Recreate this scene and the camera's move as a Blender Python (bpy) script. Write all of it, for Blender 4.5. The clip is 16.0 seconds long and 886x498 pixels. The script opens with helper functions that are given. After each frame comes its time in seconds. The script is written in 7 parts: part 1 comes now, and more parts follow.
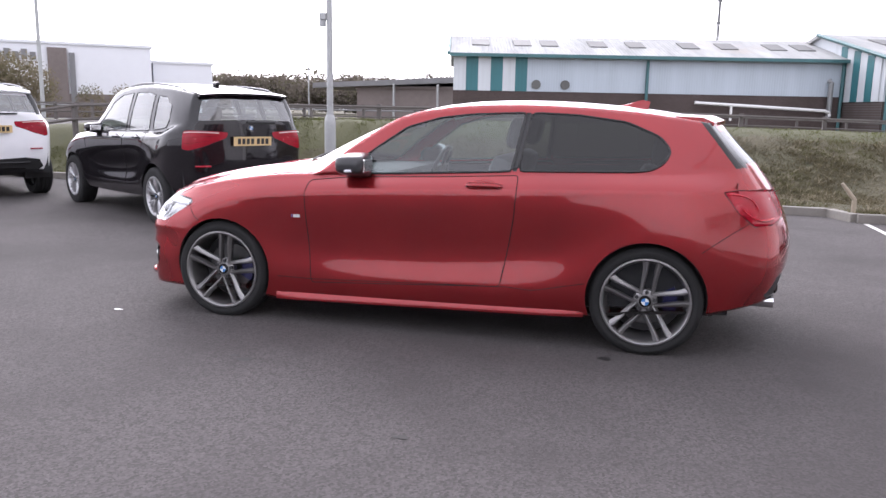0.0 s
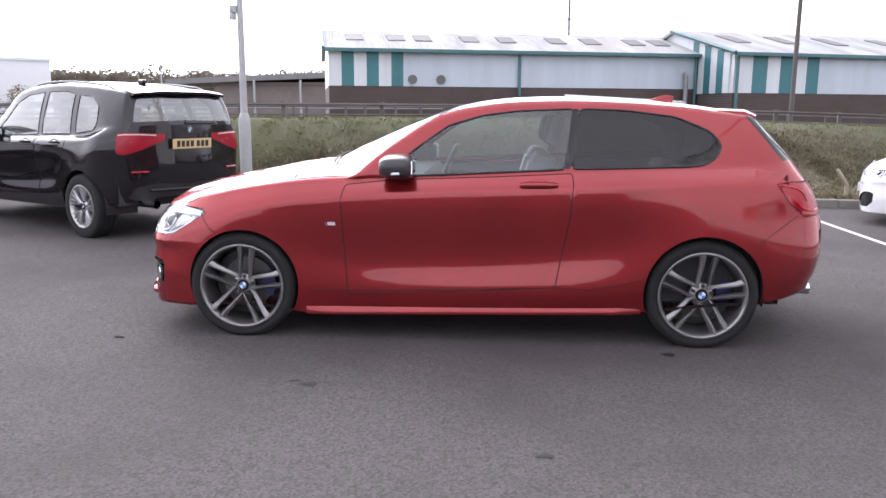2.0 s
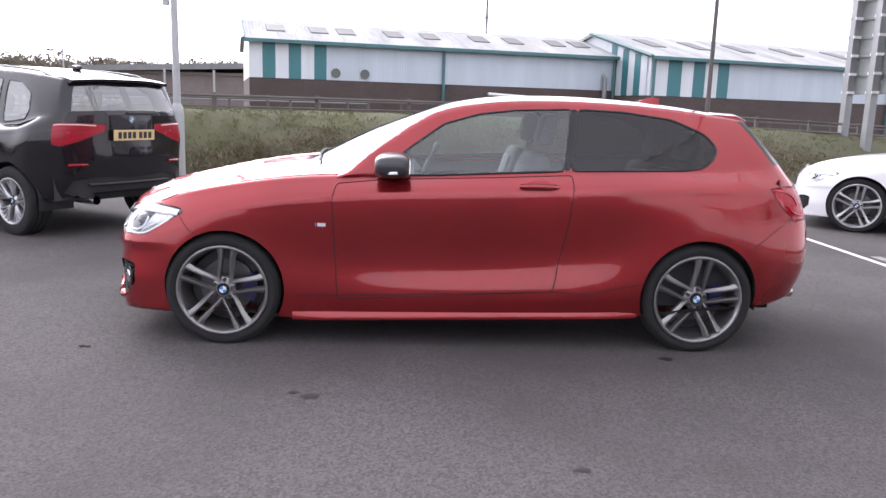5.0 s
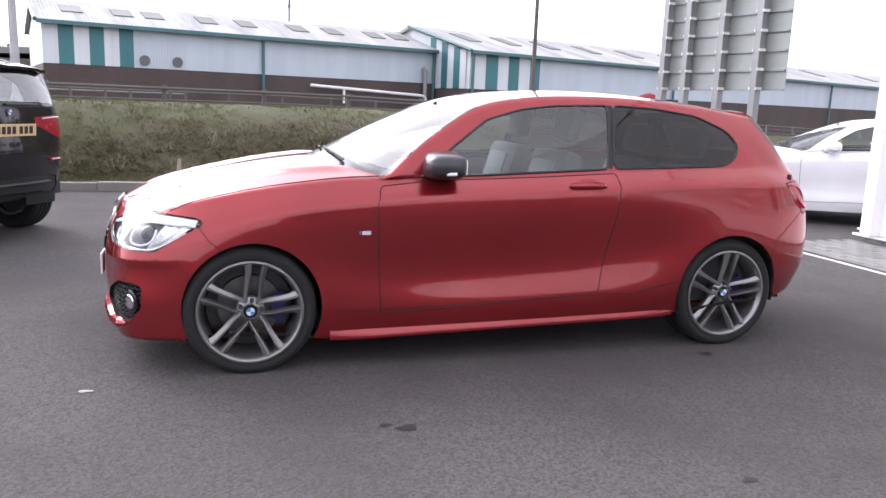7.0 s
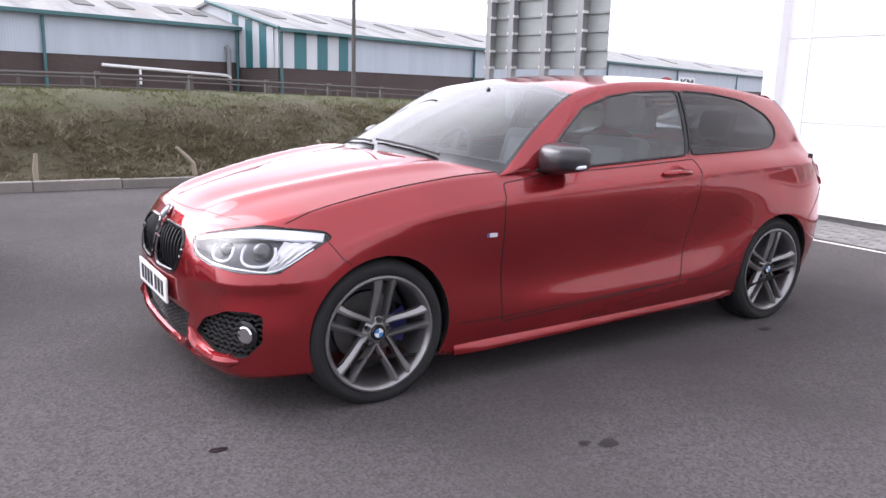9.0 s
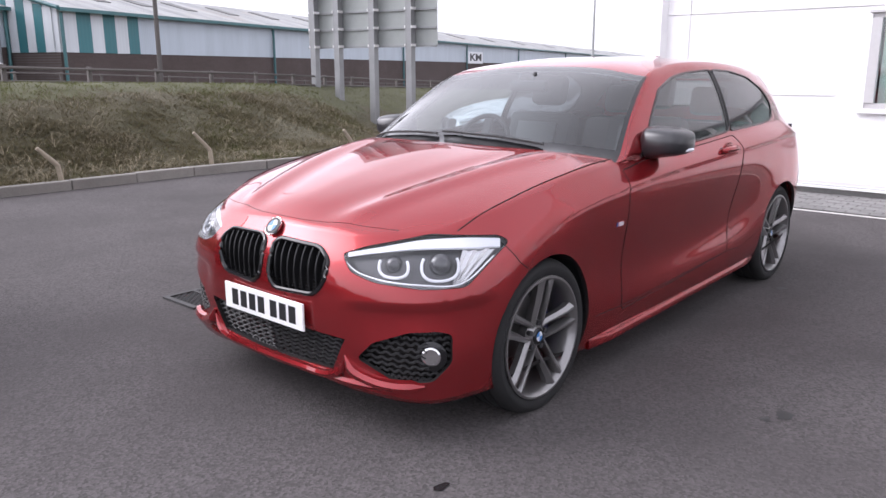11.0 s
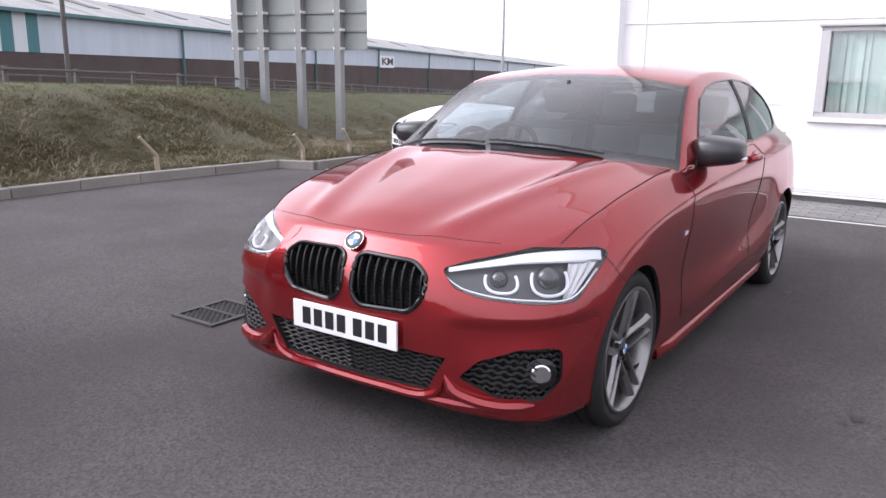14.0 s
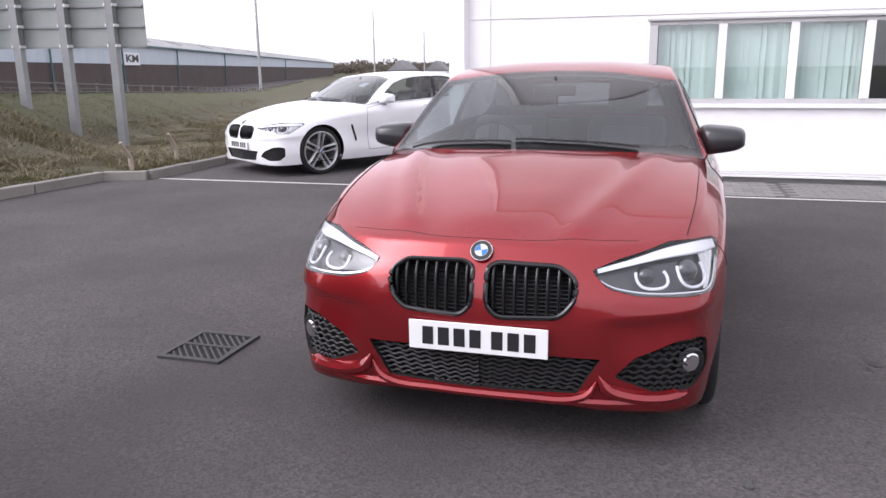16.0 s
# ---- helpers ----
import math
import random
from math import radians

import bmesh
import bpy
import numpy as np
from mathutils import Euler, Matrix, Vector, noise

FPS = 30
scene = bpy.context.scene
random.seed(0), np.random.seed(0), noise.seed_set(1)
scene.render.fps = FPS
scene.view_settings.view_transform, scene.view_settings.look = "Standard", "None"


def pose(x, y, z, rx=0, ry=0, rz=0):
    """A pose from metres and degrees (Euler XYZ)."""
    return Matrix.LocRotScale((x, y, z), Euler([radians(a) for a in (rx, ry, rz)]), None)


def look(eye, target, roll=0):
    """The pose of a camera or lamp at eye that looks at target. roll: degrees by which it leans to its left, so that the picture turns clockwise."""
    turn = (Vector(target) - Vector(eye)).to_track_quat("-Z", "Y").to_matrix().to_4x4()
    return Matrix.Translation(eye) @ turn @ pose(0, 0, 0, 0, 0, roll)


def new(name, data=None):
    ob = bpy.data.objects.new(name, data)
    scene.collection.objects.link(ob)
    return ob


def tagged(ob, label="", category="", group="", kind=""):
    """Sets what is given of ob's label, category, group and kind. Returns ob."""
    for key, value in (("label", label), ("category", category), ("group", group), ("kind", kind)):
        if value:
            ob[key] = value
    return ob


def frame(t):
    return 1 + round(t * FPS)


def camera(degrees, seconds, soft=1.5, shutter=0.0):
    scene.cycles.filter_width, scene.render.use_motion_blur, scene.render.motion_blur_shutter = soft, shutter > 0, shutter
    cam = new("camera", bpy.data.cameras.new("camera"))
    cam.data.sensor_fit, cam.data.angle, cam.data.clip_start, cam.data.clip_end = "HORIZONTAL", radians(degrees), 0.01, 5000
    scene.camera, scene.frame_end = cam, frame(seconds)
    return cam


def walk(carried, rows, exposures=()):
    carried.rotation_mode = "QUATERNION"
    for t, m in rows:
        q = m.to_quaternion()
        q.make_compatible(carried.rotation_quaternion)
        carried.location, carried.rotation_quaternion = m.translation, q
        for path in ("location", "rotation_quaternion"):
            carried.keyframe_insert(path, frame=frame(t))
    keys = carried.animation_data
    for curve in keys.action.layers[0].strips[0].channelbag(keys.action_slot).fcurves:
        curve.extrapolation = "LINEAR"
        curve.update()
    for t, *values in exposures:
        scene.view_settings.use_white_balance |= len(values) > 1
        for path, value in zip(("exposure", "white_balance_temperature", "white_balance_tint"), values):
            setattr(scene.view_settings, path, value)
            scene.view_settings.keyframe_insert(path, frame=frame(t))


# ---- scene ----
cam = camera(60.0, 16.0)
PATH = [
    (0, (1.311, -5.272, 1.36), (0.809, -3.368, 1.008), 1.1),
    (0.5, (1.026, -5.311, 1.333), (0.607, -3.388, 0.977), 0.7),
    (1, (0.726, -5.334, 1.355), (0.405, -3.393, 0.99), 0.6),
    (1.5, (0.427, -5.345, 1.369), (0.2, -3.392, 1.002), 0.4),
    (2, (0.176, -5.243, 1.362), (0.03, -3.281, 1.002), 0.3),
    (2.5, (-0.051, -5.191, 1.368), (-0.109, -3.224, 1.011), 0.5),
    (3, (-0.156, -5.172, 1.372), (-0.149, -3.205, 1.01), 0.5),
    (3.5, (-0.178, -5.212, 1.38), (-0.15, -3.246, 1.017), 0.7),
    (3.7, (-0.181, -5.182, 1.372), (-0.174, -3.216, 1.009), 0.7),
    (6, (-0.791, -4.951, 1.362), (-0.521, -3.003, 0.998), 2.6),
    (6.5, (-1.215, -4.769, 1.364), (-0.74, -2.86, 1.007), 0.9),
    (7, (-1.539, -4.559, 1.336), (-0.959, -2.682, 0.966), 2.2),
    (7.5, (-1.854, -4.346, 1.346), (-1.148, -2.512, 0.975), 1.8),
    (8, (-2.225, -4.129, 1.357), (-1.388, -2.353, 0.977), -0.2),
    (8.5, (-2.513, -3.888, 1.325), (-1.566, -2.171, 0.928), -0.8),
    (9, (-2.844, -3.614, 1.334), (-1.776, -1.972, 0.928), 1.6),
    (9.2, (-3.02, -3.518, 1.346), (-1.896, -1.915, 0.938), 0.6),
    (11.3, (-3.873, -2.377, 1.368), (-2.381, -1.126, 0.912), 0.1),
    (11.5, (-3.898, -2.307, 1.372), (-2.387, -1.079, 0.915), -0.0),
    (12, (-3.977, -2.182, 1.381), (-2.435, -0.995, 0.92), -0.4),
    (12.5, (-4.028, -2.156, 1.393), (-2.502, -0.95, 0.929), -0.7),
    (13, (-4.052, -2.139, 1.392), (-2.511, -0.949, 0.935), -0.1),
    (13.5, (-4.101, -2.085, 1.392), (-2.542, -0.916, 0.944), 0.6),
    (14, (-4.175, -1.883, 1.371), (-2.565, -0.782, 0.929), 0.7),
    (14.5, (-4.303, -1.608, 1.388), (-2.633, -0.603, 0.938), 2.9),
    (15, (-4.475, -1.251, 1.398), (-2.698, -0.451, 0.95), 0.6),
    (15.5, (-4.577, -0.925, 1.371), (-2.751, -0.243, 0.922), -1.2),
    (16, (-4.663, -0.63, 1.403), (-2.795, -0.082, 0.946), -0.6),
]
walk(cam, [(t, look(eye, target, roll)) for t, eye, target, roll in PATH], [(0, 1.42, 6150, 19), (1.5, 1.48, 6150, 19), (7.5, 1.47, 6150, 19), (9.0, 1.36, 6150, 19), (12.5, 1.09, 6150, 19), (14, 1.11, 6150, 19), (16, 0.99, 6200, 19)])

# ---- light ----
world = bpy.data.worlds.new("sky")
scene.world = world
world.use_nodes = True
wn, wl = world.node_tree.nodes, world.node_tree.links
wn.clear()
sky = wn.new("ShaderNodeTexSky")
sky.sky_type = 'NISHITA'
sky.sun_disc = False
SUN_EL, SUN_AZ = 36.0, 122.0      # elevation; direction towards the sun, degrees from +x towards +y
sky.sun_elevation = radians(SUN_EL)
sky.sun_rotation = radians(90.0 - SUN_AZ)
sky.air_density, sky.dust_density, sky.ozone_density = 1.0, 3.5, 1.0
pale = wn.new("ShaderNodeHueSaturation")
pale.inputs["Saturation"].default_value = 0.12
bg = wn.new("ShaderNodeBackground")
bg.inputs["Strength"].default_value = 0.15
wout = wn.new("ShaderNodeOutputWorld")
wl.new(sky.outputs[0], pale.inputs["Color"])
cloud = wn.new("ShaderNodeMix")          # a thin bright layer of cloud over the whole sky
cloud.data_type = 'RGBA'
cloud.inputs[0].default_value = 0.40
cloud.inputs[7].default_value = (7.9, 7.9, 8.1, 1)
wl.new(pale.outputs[0], cloud.inputs[6])
wl.new(cloud.outputs[2], bg.inputs["Color"])
wl.new(bg.outputs[0], wout.inputs["Surface"])

sun_data = bpy.data.lights.new("sun", 'SUN')
sun_data.energy, sun_data.angle, sun_data.color = 0.5, radians(45.0), (1.0, 0.96, 0.91)
sun = new("sun", sun_data)
ca, sa = math.cos(radians(SUN_AZ)), math.sin(radians(SUN_AZ))
ce, se = math.cos(radians(SUN_EL)), math.sin(radians(SUN_EL))
sun.matrix_world = look((20 * ca * ce, 20 * sa * ce, 20 * se), (0, 0, 0))


# ---- materials ----
def nodes_of(name):
    m = bpy.data.materials.new(name)
    m.use_nodes = True
    t = m.node_tree
    t.nodes.clear()
    out = t.nodes.new("ShaderNodeOutputMaterial")
    p = t.nodes.new("ShaderNodeBsdfPrincipled")
    t.links.new(p.outputs[0], out.inputs["Surface"])
    return m, t, p


def mixed(t, a, b, fac):
    """A colour mix node: a and b are colours or sockets, fac a number or a socket."""
    n = t.nodes.new("ShaderNodeMix")
    n.data_type = 'RGBA'
    for key, v in ((6, a), (7, b), (0, fac)):
        if hasattr(v, "links"):
            t.links.new(v, n.inputs[key])
        elif key == 0:
            n.inputs[0].default_value = v
        else:
            n.inputs[key].default_value = (*v, 1)
    return n.outputs[2]


def noise_of(t, scale, detail=4.0, rough=0.6, stretch=None, space="Object"):
    co = t.nodes.new("ShaderNodeTexCoord")
    n = t.nodes.new("ShaderNodeTexNoise")
    n.inputs["Scale"].default_value = scale
    n.inputs["Detail"].default_value = detail
    n.inputs["Roughness"].default_value = rough
    if stretch:
        mp = t.nodes.new("ShaderNodeMapping")
        mp.inputs["Scale"].default_value = stretch
        t.links.new(co.outputs[space], mp.inputs[0])
        t.links.new(mp.outputs[0], n.inputs["Vector"])
    else:
        t.links.new(co.outputs[space], n.inputs["Vector"])
    return n.outputs["Fac"]


def ramp(t, fac, lo, hi):
    r = t.nodes.new("ShaderNodeMapRange")
    r.inputs["From Min"].default_value, r.inputs["From Max"].default_value = lo, hi
    t.links.new(fac, r.inputs["Value"])
    return r.outputs[0]


def bumped(t, p, height, strength, distance):
    b = t.nodes.new("ShaderNodeBump")
    b.inputs["Strength"].default_value, b.inputs["Distance"].default_value = strength, distance
    t.links.new(height, b.inputs["Height"])
    t.links.new(b.outputs[0], p.inputs["Normal"])


def surface(name, color, rough=0.6, metal=0.0, dark=0.75, light=1.15, grain=40.0, blotch=1.2, bump=0.0, dist=0.003,
            rnd=0.0, coat=0.0, stretch=None, space="Object"):
    """A plain procedural surface: base colour varied by fine grain and broad blotches, with relief."""
    m, t, p = nodes_of(name)
    fine = noise_of(t, grain, 5, 0.65, stretch, space)
    wide = noise_of(t, blotch, 3, 0.55, None, space)
    c1 = tuple(c * dark for c in color)
    c2 = tuple(min(1, c * light) for c in color)
    a = mixed(t, c1, c2, ramp(t, fine, 0.25, 0.75))
    b = mixed(t, c1, c2, ramp(t, wide, 0.3, 0.7))
    c = mixed(t, a, b, 0.5)
    if rnd:
        info = t.nodes.new("ShaderNodeObjectInfo")
        hs = t.nodes.new("ShaderNodeHueSaturation")
        r = t.nodes.new("ShaderNodeMapRange")
        r.inputs["To Min"].default_value, r.inputs["To Max"].default_value = 1 - rnd, 1 + rnd
        t.links.new(info.outputs["Random"], r.inputs["Value"])
        t.links.new(r.outputs[0], hs.inputs["Value"])
        t.links.new(c, hs.inputs["Color"])
        c = hs.outputs[0]
    t.links.new(c, p.inputs["Base Color"])
    p.inputs["Metallic"].default_value = metal
    rr = t.nodes.new("ShaderNodeMapRange")
    rr.inputs["To Min"].default_value, rr.inputs["To Max"].default_value = max(0.02, rough * 0.85), min(1, rough * 1.15)
    t.links.new(wide, rr.inputs["Value"])
    t.links.new(rr.outputs[0], p.inputs["Roughness"])
    if coat:
        p.inputs["Coat Weight"].default_value, p.inputs["Coat Roughness"].default_value = coat, 0.03
    if bump:
        bumped(t, p, fine, bump, dist)
    return m


def pane_glass(name, tint, shine=0.08):
    """Thin glass: a see-through sheet under a gloss that grows towards grazing angles."""
    m, t, p = nodes_of(name)
    t.nodes.remove(p)
    out = [n for n in t.nodes if n.type == 'OUTPUT_MATERIAL'][0]
    tr = t.nodes.new("ShaderNodeBsdfTransparent")
    tr.inputs[0].default_value = (*tint, 1)
    gl = t.nodes.new("ShaderNodeBsdfGlossy")
    gl.inputs["Roughness"].default_value = 0.01
    fr = t.nodes.new("ShaderNodeLayerWeight")
    fr.inputs["Blend"].default_value = 0.5
    pw = t.nodes.new("ShaderNodeMath")
    pw.operation = 'POWER'
    pw.inputs[1].default_value = 4.0
    ad = t.nodes.new("ShaderNodeMath")
    ad.operation = 'MULTIPLY_ADD'
    ad.inputs[1].default_value, ad.inputs[2].default_value = 0.95, shine
    ad.use_clamp = True
    mx = t.nodes.new("ShaderNodeMixShader")
    t.links.new(fr.outputs["Facing"], pw.inputs[0])
    t.links.new(pw.outputs[0], ad.inputs[0])
    t.links.new(ad.outputs[0], mx.inputs[0])
    t.links.new(tr.outputs[0], mx.inputs[1])
    t.links.new(gl.outputs[0], mx.inputs[2])
    t.links.new(mx.outputs[0], out.inputs["Surface"])
    return m


def asphalt_material():
    m, t, p = nodes_of("asphalt")
    co = t.nodes.new("ShaderNodeTexCoord")
    vor = t.nodes.new("ShaderNodeTexVoronoi")
    vor.inputs["Scale"].default_value = 95.0
    t.links.new(co.outputs["Object"], vor.inputs["Vector"])
    chips = mixed(t, (0.052, 0.0478, 0.0480), (0.148, 0.1365, 0.1365), ramp(t, vor.outputs["Color"], 0.1, 0.95))
    fine = noise_of(t, 230.0, 4, 0.7)
    patch = noise_of(t, 0.55, 5, 0.6)
    drift = noise_of(t, 3.2, 4, 0.65)
    c = mixed(t, chips, (0.081, 0.0745, 0.0745), 0.40)
    c = mixed(t, c, (0.064, 0.0588, 0.0588), ramp(t, patch, 0.42, 0.72))
    c = mixed(t, c, (0.079, 0.074, 0.074), ramp(t, drift, 0.62, 0.85))
    c = mixed(t, c, (0.016, 0.015, 0.015), ramp(t, noise_of(t, 1.7, 6, 0.72), 0.69, 0.80))
    t.links.new(c, p.inputs["Base Color"])
    p.inputs["Roughness"].default_value = 0.92
    p.inputs["Specular IOR Level"].default_value = 0.12
    ht = t.nodes.new("ShaderNodeMath")
    ht.operation = 'ADD'
    t.links.new(vor.outputs["Distance"], ht.inputs[0])
    t.links.new(fine, ht.inputs[1])
    bumped(t, p, ht.outputs[0], 0.55, 0.004)
    return m


def grass_material():
    m, t, p = nodes_of("rough_grass")
    wide = noise_of(t, 0.9, 5, 0.65)
    fine = noise_of(t, 14.0, 5, 0.7)
    c = mixed(t, (0.062, 0.060, 0.029), (0.092, 0.079, 0.044), ramp(t, wide, 0.35, 0.62))
    c = mixed(t, c, (0.067, 0.056, 0.036), ramp(t, fine, 0.45, 0.8))
    t.links.new(c, p.inputs["Base Color"])
    p.inputs["Roughness"].default_value = 0.95
    bumped(t, p, fine, 0.9, 0.05)
    return m


def blade_material(name, a, b):
    m, t, p = nodes_of(name)
    g = t.nodes.new("ShaderNodeNewGeometry")
    wide = noise_of(t, 0.7, 4, 0.6)
    c = mixed(t, a, b, g.outputs["Random Per Island"])
    patch = noise_of(t, 0.45, 5, 0.7)
    c = mixed(t, c, tuple(0.5 * (x + y) for x, y in zip(a, b)), ramp(t, wide, 0.2, 0.8))
    c = mixed(t, c, (0.090, 0.094, 0.036), ramp(t, patch, 0.50, 0.66))
    c = mixed(t, c, (0.070, 0.056, 0.036), ramp(t, noise_of(t, 1.3, 4, 0.6), 0.60, 0.80))
    t.links.new(c, p.inputs["Base Color"])
    p.inputs["Roughness"].default_value = 0.9
    p.inputs["Specular IOR Level"].default_value = 0.2
    tl = t.nodes.new("ShaderNodeBsdfTranslucent")
    mx = t.nodes.new("ShaderNodeMixShader")
    mx.inputs[0].default_value = 0.45
    out = [n for n in t.nodes if n.type == 'OUTPUT_MATERIAL'][0]
    t.links.new(c, tl.inputs["Color"])
    t.links.new(p.outputs[0], mx.inputs[1])
    t.links.new(tl.outputs[0], mx.inputs[2])
    t.links.new(mx.outputs[0], out.inputs["Surface"])
    return m


def cladding_material(name, color, pitch=0.2, rough=0.45, axis=0):
    """Profiled sheet steel: upright ribs as relief, with streaks of dirt."""
    m, t, p = nodes_of(name)
    co = t.nodes.new("ShaderNodeTexCoord")
    wv = t.nodes.new("ShaderNodeTexWave")
    wv.bands_direction = 'XYZ'[axis]
    wv.inputs["Scale"].default_value = 0.314 / pitch
    t.links.new(co.outputs["Object"], wv.inputs["Vector"])
    streak = noise_of(t, 1.4, 4, 0.6, (1.0, 1.0, 0.12))
    c = mixed(t, tuple(x * 0.86 for x in color), color, ramp(t, streak, 0.35, 0.65))
    c = mixed(t, tuple(x * 0.96 for x in color), c, ramp(t, wv.outputs["Fac"], 0.0, 0.35))
    t.links.new(c, p.inputs["Base Color"])
    p.inputs["Roughness"].default_value = rough
    bumped(t, p, wv.outputs["Fac"], 0.2, 0.02)
    return m


def roofing_material():
    m, t, p = nodes_of("fibre_cement_roofing")
    co = t.nodes.new("ShaderNodeTexCoord")
    wv = t.nodes.new("ShaderNodeTexWave")
    wv.inputs["Scale"].default_value = 2.0
    t.links.new(co.outputs["Object"], wv.inputs["Vector"])
    streak = noise_of(t, 0.9, 5, 0.7, (1.0, 0.18, 0.3))
    c = mixed(t, (0.20, 0.205, 0.205), (0.40, 0.405, 0.40), ramp(t, streak, 0.3, 0.7))
    c = mixed(t, c, (0.33, 0.29, 0.25), ramp(t, noise_of(t, 0.35, 5, 0.7), 0.55, 0.75))
    t.links.new(c, p.inputs["Base Color"])
    p.inputs["Roughness"].default_value = 0.75
    bumped(t, p, wv.outputs["Fac"], 0.5, 0.04)
    return m


def brick_material():
    m, t, p = nodes_of("dark_brickwork")
    co = t.nodes.new("ShaderNodeTexCoord")
    mp = t.nodes.new("ShaderNodeMapping")
    mp.inputs["Rotation"].default_value = (radians(90), 0, 0)
    br = t.nodes.new("ShaderNodeTexBrick")
    br.inputs["Scale"].default_value = 4.4
    br.inputs["Color1"].default_value = (0.060, 0.042, 0.040, 1)
    br.inputs["Color2"].default_value = (0.080, 0.056, 0.052, 1)
    br.inputs["Mortar"].default_value = (0.10, 0.088, 0.084, 1)
    t.links.new(co.outputs["Object"], mp.inputs[0])
    t.links.new(mp.outputs[0], br.inputs["Vector"])
    c = mixed(t, br.outputs["Color"], (0.055, 0.040, 0.036), ramp(t, noise_of(t, 0.5, 4, 0.6), 0.4, 0.8))
    t.links.new(c, p.inputs["Base Color"])
    p.inputs["Roughness"].default_value = 0.9
    return m


ASPHALT = asphalt_material()
GRASS = grass_material()
TURF = surface("short_green_turf", (0.070, 0.070, 0.030), 0.95, dark=0.7, light=1.25, grain=25, blotch=1.5, bump=0.6, dist=0.03)
DRY_BLADE = blade_material("dry_grass_blades", (0.146, 0.124, 0.074), (0.098, 0.086, 0.048))
STRAW = surface("dead_straw", (0.200, 0.166, 0.106), 0.9, dark=0.7, light=1.2, grain=3, blotch=0.8)
GREEN_BLADE = blade_material("green_grass_blades", (0.084, 0.100, 0.030), (0.112, 0.116, 0.046))
CONCRETE = surface("kerb_concrete", (0.225, 0.21, 0.19), 0.9, dark=0.7, light=1.2, grain=70, blotch=3, bump=0.4, rnd=0.10)
ROAD_PAINT = surface("worn_road_paint", (0.62, 0.60, 0.57), 0.7, dark=0.7, light=1.1, grain=60, blotch=4, bump=0.2)
PAVER = surface("grey_block_paver", (0.20, 0.195, 0.19), 0.9, dark=0.75, light=1.15, grain=120, blotch=8, bump=0.4, rnd=0.16)
JOINT = surface("joint_sand", (0.085, 0.08, 0.075), 0.95, grain=200, bump=0.3)
WHITE_CLAD = surface("white_wall_panel", (0.80, 0.79, 0.79), 0.5, dark=0.95, light=1.03, grain=8, blotch=0.8)
WHITE_TRIM = surface("white_flashing", (0.78, 0.77, 0.77), 0.4, dark=0.92, light=1.04, grain=15)
PLINTH = surface("grey_plinth", (0.26, 0.255, 0.25), 0.85, grain=50, blotch=3, bump=0.3)
ALU = surface("grey_window_aluminium", (0.55, 0.54, 0.54), 0.4, 0.3, dark=0.9, light=1.05, grain=20)
BLIND = surface("pale_green_blind", (0.70, 0.79, 0.76), 0.85, dark=0.86, light=1.06, grain=6, blotch=1.5, stretch=(6, 6, 0.3))
ROOM_DIM = surface("dim_interior", (0.12, 0.125, 0.125), 0.9)
SHOP_GLASS = pane_glass("window_glass", (0.90, 0.94, 0.93), 0.10)
BLUE_CLAD = cladding_material("pale_blue_cladding", (0.45, 0.505, 0.565), 0.12)
TEAL_CLAD = cladding_material("teal_cladding", (0.030, 0.150, 0.170))
PALE_CLAD = cladding_material("white_cladding", (0.57, 0.60, 0.63))
TEAL_TRIM = surface("teal_gutter", (0.05, 0.14, 0.15), 0.5, grain=10)
ROOFING = roofing_material()
SKYLIGHT = surface("grimy_rooflight", (0.115, 0.115, 0.112), 0.6, grain=3, blotch=1)
BRICK = brick_material()
GALV = surface("galvanised_steel", (0.26, 0.265, 0.27), 0.5, 0.4, dark=0.8, light=1.1, grain=25, blotch=3)
SIGN_BACK = surface("sign_back_aluminium", (0.30, 0.32, 0.31), 0.55, 0.25, dark=0.88, light=1.08, grain=5, blotch=1.2)
LAMP_GREY = surface("grey_painted_steel", (0.36, 0.37, 0.37), 0.5, 0.1, dark=0.85, light=1.1, grain=20, blotch=2)
DARK_POLE = surface("dark_weathered_pole", (0.10, 0.092, 0.085), 0.8, grain=30, blotch=2)
RAIL_WOOD = surface("weathered_timber_rail", (0.115, 0.104, 0.098), 0.9, dark=0.7, light=1.3, grain=30, blotch=2, stretch=(1, 1, 8))
PEG = surface("weathered_timber_peg", (0.34, 0.29, 0.22), 0.9, dark=0.7, light=1.2, grain=40, bump=0.3)
IRON = surface("cast_iron", (0.045, 0.044, 0.044), 0.7, 0.0, grain=80, bump=0.3)
PIT_SHADE = surface("drain_pit_shade", (0.006, 0.006, 0.006), 1.0)
BLACK = surface("black_lettering", (0.012, 0.012, 0.014), 0.5)
STAIN = surface("oil_stain", (0.018, 0.017, 0.017), 0.6, grain=60)
FAR_WHITE = surface("distant_white_shed", (0.72, 0.73, 0.76), 0.6, dark=0.95, light=1.03, grain=1, blotch=0.1)
FAR_GREY = surface("distant_grey_shed", (0.20, 0.20, 0.205), 0.8, grain=1, blotch=0.2)
FAR_BROWN = surface("distant_brick_shed", (0.19, 0.160, 0.150), 0.9, grain=2, blotch=0.3)
# twig colours lightened to carry the haze of distance
FAR_LEAF = blade_material("hazy_woodland", (0.105, 0.092, 0.080), (0.20, 0.17, 0.145))
LEAF = blade_material("bare_bush_twigs", (0.24, 0.20, 0.14), (0.14, 0.125, 0.08))
